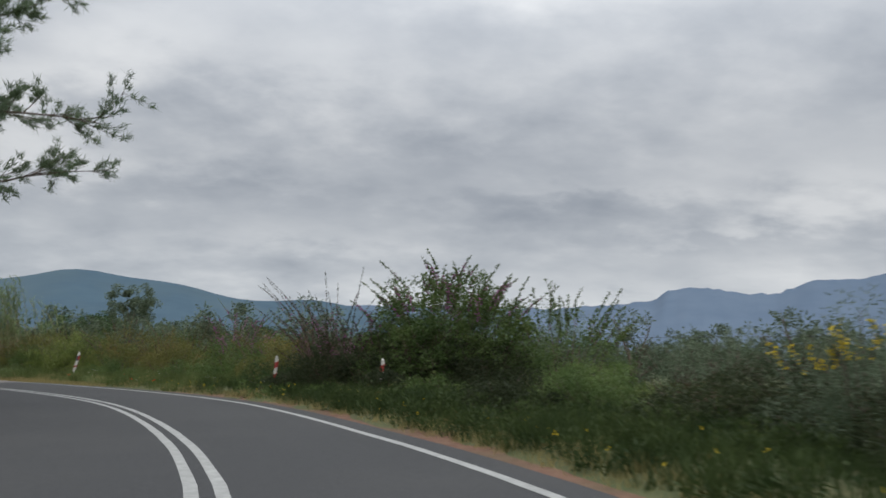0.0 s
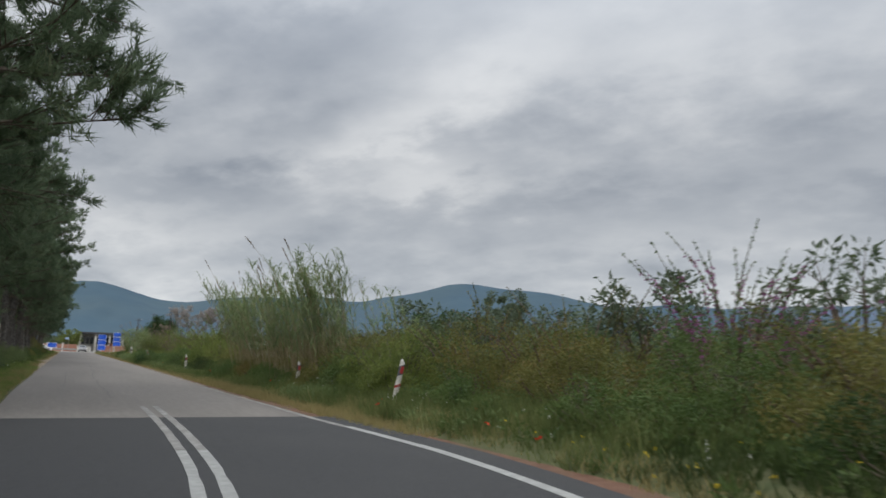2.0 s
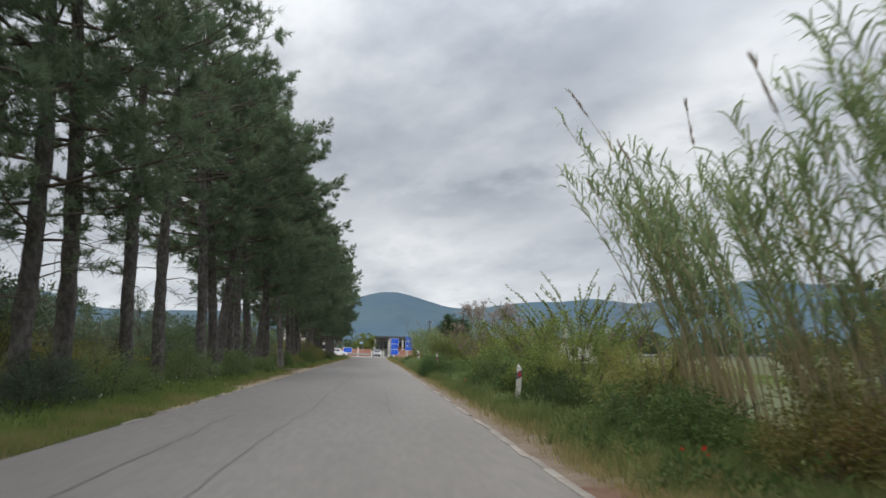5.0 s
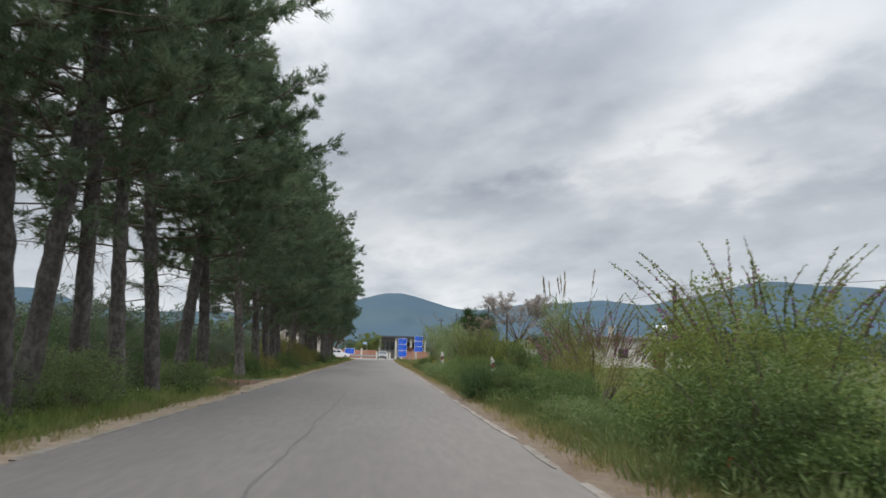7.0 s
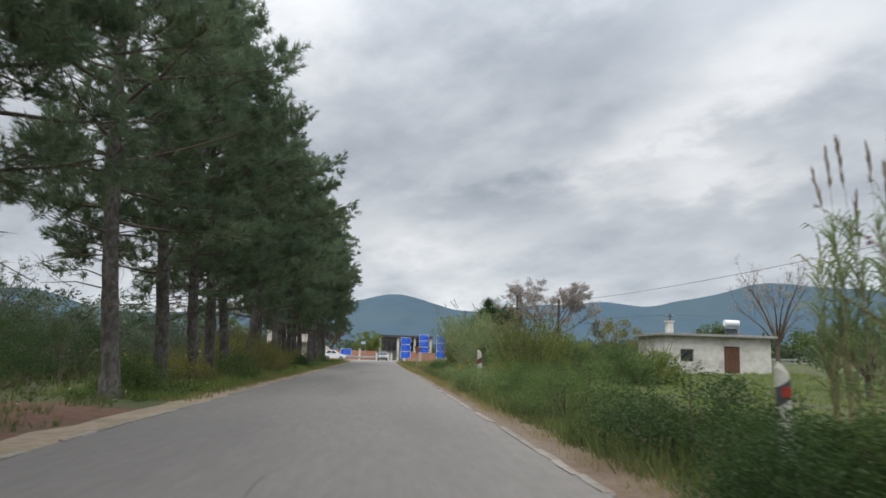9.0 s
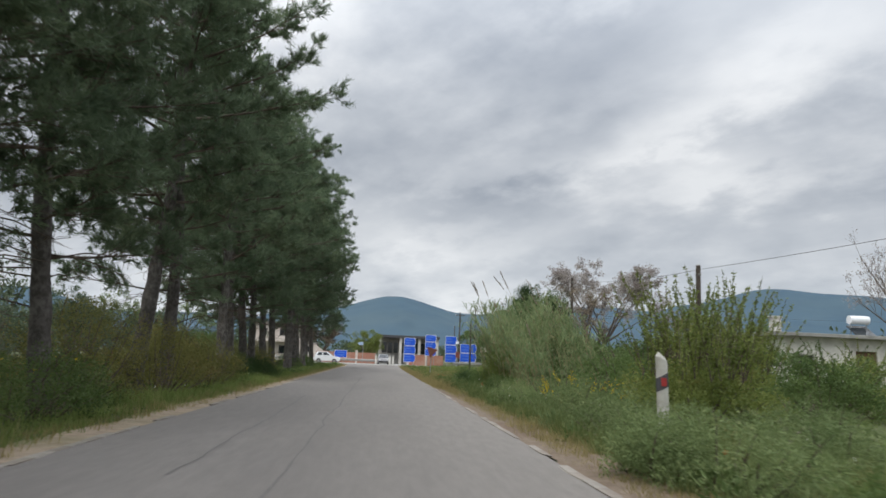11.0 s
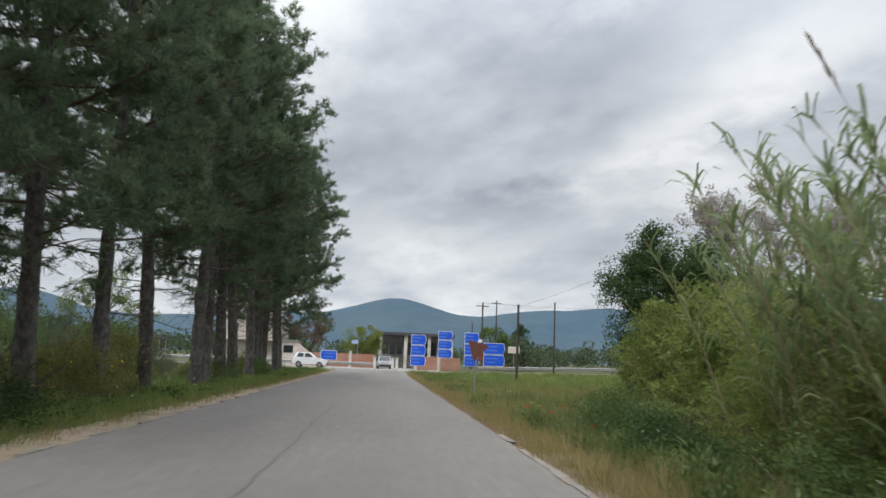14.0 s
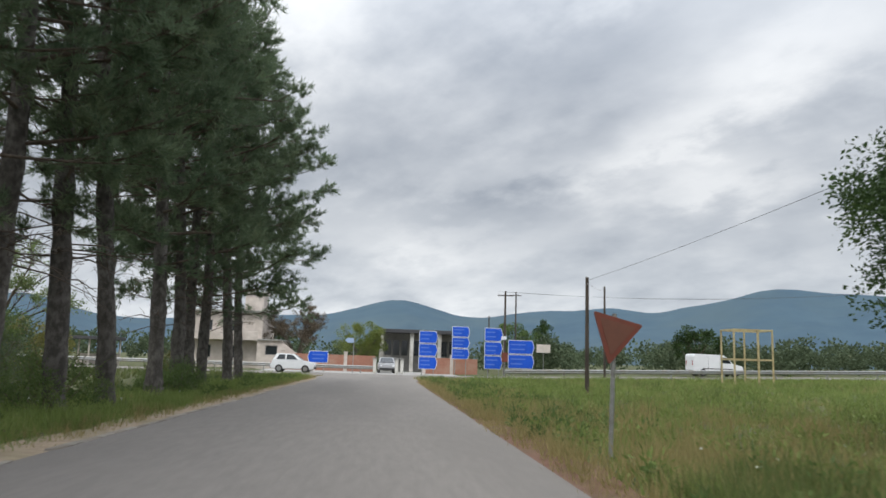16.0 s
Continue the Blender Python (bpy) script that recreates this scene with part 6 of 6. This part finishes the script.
def yield_sign(at, rz, lean):
    ob = thing("yield_sign", "faded red triangular yield sign on a grey post", "road sign", (at[0], at[1], 0), rz)
    s = 0.72

    def tri(side, z_tip, y, depth):
        hh = side * 0.866
        pts = []
        for (x, z) in ((0, 0), (side / 2, hh), (-side / 2, hh)):
            for d in (-0.5, 0.5):
                c = Vector((0, hh * 2 / 3))
                v = Vector((x, z)) - c
                a = Vector((-v.y, v.x)).normalized() * side * 0.035 * d
                q = c + v * 0.965 + a
                pts.append((q.x, q.y))
        bm = prism(pts, depth)
        bmesh.ops.translate(bm, vec=(0, y, z_tip), verts=bm.verts)
        return bm

    part("post", cylinder(bmesh.new(), (0, 0.04, -0.2), (0, 0.04, 1.85), 0.03), STEEL, ob, "grey steel post")
    def turned(bm):
        bmesh.ops.rotate(bm, cent=(0, 0, 1.17 + s * 0.58), matrix=Matrix.Rotation(radians(11), 3, "Y"), verts=bm.verts)
        return bm

    p = part("panel", turned(tri(s, 1.17, 0.0, 0.02)), SIGN_RED, ob, "worn red border")
    part("face", turned(tri(s * 0.72, 1.17 + s * 0.866 * 0.19, -0.006, 0.006)), SIGN_FADED, p, "brownish faded face")
    ob.rotation_euler = (0, radians(lean), radians(rz))
    return ob


yield_sign((3.24, 101.8), 8, 2)


# ---- field gate ----
def field_gate(a, b):
    ob = thing("field_gate", "low weathered picket field gate between dark posts", "gate")
    a, b = Vector(a), Vector(b)
    for q in (a, b):
        part("post", cylinder(bmesh.new(), (q.x, q.y, rise(q.x, q.y) - 0.2), (q.x, q.y, rise(q.x, q.y) + 1.15), 0.09, 0.075), WOOD, ob, "dark wooden post")
    for z in (0.2, 0.95):
        part("rail", cylinder(bmesh.new(), (a.x, a.y, z + rise(*a.xy)), (b.x, b.y, z + rise(*b.xy)), 0.028, sides=8), FENCE, ob)
    for k in range(1, 27):
        q = a.lerp(b, k / 27)
        z = rise(q.x, q.y)
        part("picket", boxes(((q.x - 0.035, q.y - 0.045, z + 0.06), (q.x + 0.035, q.y - 0.028, z + 1.02)), bevel=0.006), FENCE, ob)
    return ob


field_gate((9.15, 104.0, 0), (13.6, 106.4, 0))


# ---- crash barrier ----
def barrier(y, x0, x1):
    ob = tagged(thing("guard_rail", "weathered pale steel crash barrier on posts", "crash barrier"), kind="structure")
    x = x0
    while x < x1 - 0.1:
        xe = min(x + 4.0, x1)
        prof = [(-0.02, -0.15), (0.04, -0.10), (0.04, -0.04), (-0.02, 0.0), (0.04, 0.04), (0.04, 0.10), (-0.02, 0.15)]
        v = []
        for q in (x, xe):
            z = rise(q, y) + 0.52
            v += [(q, y - a, z + b) for a, b in prof]
        n = len(prof)
        me = mesh_np("rail", v, [(i, i + 1, n + i + 1, n + i) for i in range(n - 1)])
        part("rail", me, STEEL, ob)
        part("post", boxes(((x + 0.3, y + 0.03, rise(x, y) - 0.2), (x + 0.4, y + 0.12, rise(x, y) + 0.66))), STEEL, ob)
        x = xe
    return ob


barrier(154.4, -34.0, -0.6)
barrier(144.9, 9.0, 90.0)


# ---- buildings ----
def window(parent, lo, hi, name="window", glass=None):
    """An opening's frame and pane set into a south-facing wall."""
    x0, y, z0 = lo
    x1, _, z1 = hi
    w = part(name, boxes(((x0, y - 0.03, z0), (x0 + 0.07, y + 0.05, z1)), ((x1 - 0.07, y - 0.03, z0), (x1, y + 0.05, z1)), ((x0, y - 0.03, z1 - 0.07), (x1, y + 0.05, z1)),
                         ((x0, y - 0.05, z0), (x1, y + 0.05, z0 + 0.07))), CONCRETE, parent)
    part("pane", boxes(((x0 + 0.07, y + 0.01, z0 + 0.07), (x1 - 0.07, y + 0.03, z1 - 0.07))), glass or GLASS_DARK, w)
    return w


def wall_with(openings, x0, x1, y, thick, z1):
    """A wall along x with rectangular openings (x0, x1, z0, z1)."""
    bm = bmesh.new()
    xs = sorted({x0, x1, *[o[0] for o in openings], *[o[1] for o in openings]})
    for a, b in zip(xs, xs[1:]):
        holes = sorted([(o[2], o[3]) for o in openings if o[0] <= a and o[1] >= b])
        z = -0.4
        for h0, h1 in holes:
            if h0 > z + 0.01:
                box(bm, (a, y, z), (b, y + thick, h0))
            z = h1
        if z < z1:
            box(bm, (a, y, z), (b, y + thick, z1))
    bmesh.ops.remove_doubles(bm, verts=bm.verts, dist=0.001)
    return bm


def small_house(at):
    z = rise(*at)
    ob = thing("small_house", "small flat-roofed white house with a brown door", "house", (at[0], at[1], z))
    w, d, h = 8.6, 6.0, 2.95
    ops = [(4.75, 6.05, 0.15, 2.25), (1.2, 2.3, 0.95, 1.95)]
    part("wall", wall_with(ops, 0, w, 0, 0.25, h), WALL_WHITE, ob, "stained white plaster front")
    part("wall", boxes(((0, 0.25, -0.4), (0.25, d, h)),), WALL_WHITE, ob)
    part("wall", boxes(((w - 0.25, 0.25, -0.4), (w, d, h)),), WALL_WHITE, ob)
    part("wall", boxes(((0.25, d - 0.25, -0.4), (w - 0.25, d, h)),), WALL_WHITE, ob)
    part("roof", boxes(((-0.35, -0.45, h), (w + 0.35, d + 0.35, h + 0.2)), bevel=0.02), CONCRETE, ob, "grey concrete roof slab")
    part("plinth", boxes(((-0.1, -0.9, -0.4), (w + 0.1, -0.002, 0.06)), bevel=0.02), CONCRETE, ob)
    dr = part("door", boxes(((4.75, 0.1, 0.15), (6.05, 0.16, 2.25)), bevel=0.01), DOOR_BROWN, ob, "double brown wooden door")
    for x in (4.85, 5.46):
        part("door_panel", boxes(((x, 0.07, 0.3), (x + 0.5, 0.1, 1.1)), ((x, 0.07, 1.25), (x + 0.5, 0.1, 2.1)), bevel=0.008), DOOR_BROWN, dr)
    window(ob, (1.2, 0.1, 0.95), (2.3, 0.1, 1.95))
    part("chimney", boxes(((1.0, 2.0, h + 0.2), (1.5, 2.5, h + 1.15)), ((0.93, 1.93, h + 1.15), (1.57, 2.57, h + 1.27)), bevel=0.015), WALL_WHITE, ob)
    # solar boiler on the roof
    tank = part("water_tank", cylinder(bmesh.new(), (5.9, 2.2, h + 1.25), (7.1, 2.2, h + 1.25), 0.26, sides=16), SIGN_WHITE, ob, "white solar boiler tank")
    bm = bmesh.new()
    box(bm, (5.9, 1.0, h + 0.72), (7.1, 2.4, h + 0.8))
    bmesh.ops.rotate(bm, cent=(6.5, 2.2, h + 0.95), matrix=Matrix.Rotation(radians(32), 3, "X"), verts=bm.verts)
    part("solar_panel", bm, GLASS_DARK, tank)
    for x in (6.0, 7.0):
        part("leg", cylinder(bmesh.new(), (x, 2.2, h + 0.2), (x, 2.2, h + 1.05), 0.03, sides=8), STEEL, tank)
    return ob


small_house((22.3, 94.6))


def canopy_building(at):
    ob = thing("forecourt_building", "low open-fronted building with a dark flat canopy", "building", (at[0], at[1], 0))
    part("roof", boxes(((0, 0, 4.15), (9.8, 9, 4.55)), bevel=0.04), DARK_PAINT, ob, "dark flat canopy edge")
    for x in (0.35, 3.6, 6.6, 9.45):
        part("column", boxes(((x - 0.2, 0.3, -0.2), (x + 0.2, 0.7, 4.15)), bevel=0.02), WALL_WHITE, ob, "pale square column")
    panes = [(a + 0.92 * k, a + 0.92 * k + 0.82) for a in (0.65, 3.9, 6.9) for k in range(3) if a + 0.92 * k + 0.82 < 9.6]
    part("wall", wall_with([(a, b, 1.7, 3.5) for a, b in panes], 0.1, 9.7, 3.0, 0.25, 4.15), CONCRETE, ob, "grey rendered front")
    part("wall", boxes(((0.1, 3.25, -0.2), (0.35, 8.8, 4.15))), WALL_WHITE, ob)
    part("wall", boxes(((9.45, 3.25, -0.2), (9.7, 8.8, 4.15))), WALL_WHITE, ob)
    for a, b in panes:
        window(ob, (a, 3.1, 1.7), (b, 3.1, 3.5))
    return ob


canopy_building((-0.4, 171))


def forecourt_wall(x0, x1, y, h, label):
    ob = tagged(thing("garden_wall", label, "wall", (x0, y, 0)), kind="structure")
    n = int((x1 - x0) / 2.6)
    w = (x1 - x0) / n
    for k in range(n):
        part("wall_panel", boxes(((k * w + 0.16, 0, -0.2), ((k + 1) * w - 0.16, 0.2, h)), bevel=0.01), BRICK_WALL, ob, "reddish rendered panel")
        part("pillar", boxes(((k * w - 0.16, -0.06, -0.2), (k * w + 0.16, 0.26, h + 0.25)), ((k * w - 0.2, -0.1, h + 0.25), (k * w + 0.2, 0.3, h + 0.33)), bevel=0.01), WALL_CREAM, ob, "cream pillar")
    return ob


forecourt_wall(-9.5, -0.4, 164, 1.55, "low reddish wall with cream pillars")
forecourt_wall(4.2, 9.6, 164, 1.55, "low reddish wall with cream pillars")
setting("forecourt", mesh_np("forecourt", [(-10, 153.3, 0.004), (10, 153.3, 0.004), (12, 176, 0.004), (-12, 176, 0.004)], [(0, 1, 2, 3)]), CONCRETE, "pale concrete forecourt across the main road", "pavement")


def gate_post(x, y):
    ob = thing("gate_post", "short pale gate post with a plate", "post", (x, y, 0), 0, "entrance posts")
    part("shaft", boxes(((-0.14, -0.14, -0.2), (0.14, 0.14, 1.25)), bevel=0.02), WALL_WHITE, ob)
    part("cap", boxes(((-0.19, -0.19, 1.25), (0.19, 0.19, 1.36)), bevel=0.02), CONCRETE, ob)


for q in (-0.5, 1.4, 1.85):
    gate_post(q, 156.2)


def cream_house(at):
    ob = thing("cream_house", "two-storey cream house with a low flat-roofed annexe", "house", (at[0], at[1], 0))
    ops = [(1.2, 2.4, 0.9, 2.2), (4.2, 5.4, 0.9, 2.2), (1.2, 2.4, 3.6, 4.7), (4.2, 5.4, 3.6, 4.7)]
    part("wall", wall_with(ops, 0, 7.4, 0, 0.3, 5.5), WALL_CREAM, ob, "cream plaster front")
    for lo, hi in (((0, 0.3, -0.3), (0.3, 8, 5.5)), ((7.1, 0.3, -0.3), (7.4, 8, 5.5)), ((0.3, 7.7, -0.3), (7.1, 8, 5.5))):
        part("wall", boxes((lo, hi)), WALL_CREAM, ob)
    part("roof", boxes(((-0.4, -0.4, 5.5), (7.8, 8.4, 5.72)), bevel=0.03), CONCRETE, ob)
    part("stair_tower", boxes(((5.3, 1.0, 5.72), (7.2, 4.2, 7.6)), ((5.1, 0.8, 7.6), (7.4, 4.4, 7.75)), bevel=0.03), WALL_CREAM, ob, "cream stair tower")
    for a, b, c, d in ops:
        window(ob, (a, 0.12, c), (b, 0.12, d))
    part("balcony", boxes(((0.2, -1.1, 2.7), (7.2, -0.002, 2.85)), ((0.2, -1.1, 2.85), (7.2, -1.0, 3.6)), bevel=0.02), WALL_CREAM, ob, "cream balcony")
    ann = part("annexe", wall_with([(8.2, 9.4, 1.3, 2.25)], 7.405, 9.7, -2.5, 0.25, 2.7), WALL_CREAM, ob, "single-storey annexe")
    part("annexe_wall", boxes(((9.45, -2.25, -0.3), (9.7, 4, 2.7))), WALL_CREAM, ann)
    part("annexe_roof", boxes(((7.405, -2.7, 2.704), (9.85, 4.1, 2.84)), bevel=0.02), CONCRETE, ann, "flat concrete roof slab")
    window(ob, (8.2, -2.38, 1.3), (9.4, -2.38, 2.25))
    bm = prism([(9.704, -0.3), (12.4, -0.3), (12.4, 0.75), (9.704, 2.7)], 0.2)
    bmesh.ops.translate(bm, vec=(0, -2.5, 0), verts=bm.verts)
    part("stair_wall", bm, WALL_CREAM, ann, "sloping plastered stair parapet")
    return ob


cream_house((-19.6, 168))


def pergola(at):
    ob = thing("pergola", "open shelter with a dark flat roof on posts", "shelter", (at[0], at[1], 0))
    for x in (0.1, 1.9, 3.7):
        for y in (0.1, 2.4):
            part("post", boxes(((x - 0.06, y - 0.06, -0.2), (x + 0.06, y + 0.06, 2.15)), bevel=0.01), WALL_CREAM, ob, "pale post")
    part("roof", boxes(((-0.25, -0.3, 2.15), (4.05, 2.8, 2.42)), bevel=0.02), DARK_PAINT, ob, "dark flat roof")
    part("low_wall", boxes(((0.2, 2.3, -0.2), (3.6, 2.44, 0.9)), bevel=0.01), WALL_CREAM, ob, "cream low wall")
    return ob


pergola((-27.2, 158.2))


def yellow_frame(at):
    z = rise(*at)
    ob = thing("steel_frame", "open yellow steel frame of a roadside stand", "frame", (at[0], at[1], z))
    w, d, h = 2.3, 1.6, 3.2
    for x in (0, w * 0.62, w):
        for y in (0, d):
            part("upright", boxes(((x - 0.04, y - 0.04, -0.2), (x + 0.04, y + 0.04, h))), YELLOW_STEEL, ob)
    for zz in (h, 1.5):
        for y in (0, d):
            part("beam", boxes(((0.052, y - 0.045, zz - 0.1), (w - 0.052, y + 0.045, zz - 0.01))), YELLOW_STEEL, ob)
        for x in (0, w):
            part("beam", boxes(((x - 0.045, 0.052, zz - 0.1), (x + 0.045, d - 0.052, zz - 0.01))), YELLOW_STEEL, ob)
    return ob


yellow_frame((20.3, 133.0))


# ---- cars ----
def car(at, rz, label, L=3.7, paint=None):
    paint = paint or CAR_WHITE
    ob = thing("car", label, "car", (at[0], at[1], rise(*at) + 0.0), rz, "cars")
    prof = [(0, 0.32), (0.02, 0.62), (0.10, 0.80), (0.98, 0.93), (1.02, 0.93), (L - 0.12, 0.93), (L, 0.62), (L, 0.34), (L - 0.1, 0.26), (0.1, 0.26)]
    bm = prism(prof, 1.6)
    bmesh.ops.bevel(bm, geom=bm.edges[:], offset=0.05, segments=2, affect="EDGES")
    body = part("body", bm, paint, ob, "painted body")
    cab = bmesh.new()
    low = [(0.95, 0.93), (L - 0.14, 0.93)]
    top = [(1.62, 1.44), (L - 0.42, 1.44)]
    vs = [cab.verts.new((x, y, z)) for (x, z), inset in ((low[0], 0.03), (low[1], 0.03), (top[1], 0.17), (top[0], 0.17)) for y in (inset, 1.6 - inset)]
    a = vs
    for q in ((0, 1, 3, 2), (2, 3, 5, 4), (4, 5, 7, 6), (6, 7, 1, 0), (0, 2, 4, 6), (1, 7, 5, 3)):
        cab.faces.new([a[i] for i in q])
    bmesh.ops.recalc_face_normals(cab, faces=cab.faces)
    bmesh.ops.bevel(cab, geom=cab.edges[:], offset=0.04, segments=2, affect="EDGES")
    part("cabin", cab, paint, ob, "roof and pillars")
    for y, s in ((0.055, -1), (1.545, 1)):
        for x0, x1, t0, t1 in ((1.28, 2.15, 1.72, 2.15), (2.25, L - 0.42, 2.25, L - 0.62)):
            g = bmesh.new()
            q = [(x0, y + s * 0.018, 0.99), (x1, y + s * 0.018, 0.99), (t1, y - s * 0.09, 1.36), (t0, y - s * 0.09, 1.36)]
            w = [g.verts.new(p) for p in q] + [g.verts.new((p[0], p[1] - s * 0.01, p[2])) for p in q]
            g.faces.new(w[:4])
            g.faces.new(w[4:][::-1])
            for i in range(4):
                g.faces.new((w[i], w[i + 4], w[(i + 1) % 4 + 4], w[(i + 1) % 4]))
            part("side_window", g, GLASS_DARK, ob, "dark side window")
    for x, z0, x2, z2 in ((1.0, 0.98, 1.58, 1.40), (L - 0.135, 1.0, L - 0.40, 1.40)):
        g = bmesh.new()
        o = -0.022 if x < 2 else 0.022
        w = [g.verts.new(p) for p in ((x + o, 0.16, z0), (x + o, 1.44, z0), (x2 + o, 1.33, z2), (x2 + o, 0.27, z2))]
        g.faces.new(w)
        part("windscreen" if x < 2 else "rear_window", g, GLASS_DARK, ob)
    for x in (0.68, L - 0.66):
        for y in (0.0, 1.6):
            s = -1 if y == 0 else 1
            wh = part("wheel", cylinder(bmesh.new(), (x, y - s * 0.16, 0.29), (x, y + s * 0.02, 0.29), 0.29, sides=20), RUBBER, ob, "black tyre")
            part("rim", cylinder(bmesh.new(), (x, y + s * 0.015, 0.29), (x, y + s * 0.03, 0.29), 0.18, sides=14), STEEL, wh)
    for y in (0.12, 1.26):
        part("headlight", boxes(((-0.012, y, 0.6), (0.05, y + 0.22, 0.74)), bevel=0.01), SIGN_WHITE, body)
        part("tail_light", boxes(((L - 0.05, y, 0.62), (L + 0.012, y + 0.2, 0.82)), bevel=0.01), POST_RED, body)
    part("bumper", boxes(((-0.04, 0.1, 0.3), (0.04, 1.5, 0.46)), bevel=0.02), RUBBER, body)
    part("bumper", boxes(((L - 0.04, 0.1, 0.3), (L + 0.04, 1.5, 0.46)), bevel=0.02), RUBBER, body)
    return ob


car((-5.1, 151.6), 180, "small white hatchback on the main road", 3.35)
car((1.4, 160.2), 92, "silver grey car parked on the forecourt", 4.0, CAR_GREY)



def delivery_van(at, rz, label):
    ob = thing("van", label, "van", (at[0], at[1], rise(*at)), rz, "cars")
    L, W = 4.3, 1.75
    # nose at the origin, cargo box behind the cab
    prof = [(0, 0.36), (0.02, 0.68), (0.14, 0.92), (0.92, 1.08), (1.50, 1.66), (1.78, 1.80), (L - 0.10, 1.84), (L, 1.70), (L, 0.36), (L - 0.10, 0.30), (0.10, 0.30)]
    bm = prism(prof, W)
    bmesh.ops.bevel(bm, geom=bm.edges[:], offset=0.045, segments=2, affect="EDGES")
    body = part("body", bm, CAR_WHITE, ob, "white painted body")
    for y, sgn in ((0.0, -1), (W, 1)):
        g = prism([(1.06, 1.12), (1.98, 1.12), (1.98, 1.60), (1.52, 1.60)], 0.012)
        bmesh.ops.translate(g, vec=(0, y - (0.010 if sgn < 0 else 0.002), 0), verts=g.verts)
        part("side_window", g, GLASS_DARK, ob, "dark cab window")
        d = boxes(((2.02, y - 0.008, 0.42), (2.04, y + 0.008, 1.70)), ((3.05, y - 0.008, 0.42), (3.07, y + 0.008, 1.70)))
        part("door_seam", d, DARK_PAINT, body)
        part("trim_strip", boxes(((0.95, y - 0.014, 0.62), (L - 0.75, y + 0.014, 0.68)), bevel=0.004), RUBBER, body)
    g = bmesh.new()
    q = [(0.985, 0.16, 1.155), (0.985, W - 0.16, 1.155), (1.47, W - 0.22, 1.645), (1.47, 0.22, 1.645)]
    w = [g.verts.new((x - 0.020, y, z + 0.020)) for x, y, z in q]
    g.faces.new(w)
    part("windscreen", g, GLASS_DARK, ob)
    for x in (0.78, L - 0.80):
        for y, sgn in ((0.0, -1), (W, 1)):
            wh = part("wheel", cylinder(bmesh.new(), (x, y - sgn * 0.17, 0.31), (x, y + sgn * 0.02, 0.31), 0.31, sides=20), RUBBER, ob, "black tyre")
            part("rim", cylinder(bmesh.new(), (x, y + sgn * 0.015, 0.31), (x, y + sgn * 0.03, 0.31), 0.19, sides=14), STEEL, wh)
    for y in (0.12, W - 0.36):
        part("headlight", boxes(((-0.012, y, 0.66), (0.06, y + 0.24, 0.84)), bevel=0.01), SIGN_WHITE, body)
        part("tail_light", boxes(((L - 0.03, y + 0.02, 0.9), (L + 0.012, y + 0.16, 1.3)), bevel=0.01), POST_RED, body)
    part("bumper", boxes(((-0.05, 0.08, 0.32), (0.05, W - 0.08, 0.54)), bevel=0.02), RUBBER, body)
    part("bumper", boxes(((L - 0.05, 0.08, 0.32), (L + 0.05, W - 0.08, 0.50)), bevel=0.02), RUBBER, body)
    return ob


delivery_van((30.2, 153.2), 180, "small white delivery van on the main road")

broadleaf(451, "bright green round tree behind the forecourt", (-2.1, 168.8), 5.3, 2.7, LEAF_FRESH, 0.9, 0.15, 120, 120, 0.14, 0.085)
broadleaf(452, "broad brownish budding tree behind the forecourt wall", (-9.0, 171.5), 5.9, 4.9, BROWN_BUDS, 0.9, 0.16, 1500, 12, 0.13, 0.08, bare=True, name="budding_tree")
broadleaf(454, "dark narrow tree beyond the main road", (21, 188), 7.0, 2.2, LEAF_DARK, 1.0, 0.15, 70, 90, 0.2, 0.12)
broadleaf(455, "green tree beyond the main road", (17, 186), 6.4, 3.8, LEAF, 1.0, 0.15, 80, 90, 0.25, 0.15)
broadleaf(456, "dark green tree behind the yellow frame", (29, 158), 4.6, 2.6, LEAF_DARK, 1.0, 0.15, 70, 90, 0.2, 0.12)
broadleaf(457, "green tree beyond the main road", (57, 160), 6.5, 4.5, LEAF, 1.2, 0.15, 80, 90, 0.28, 0.16)
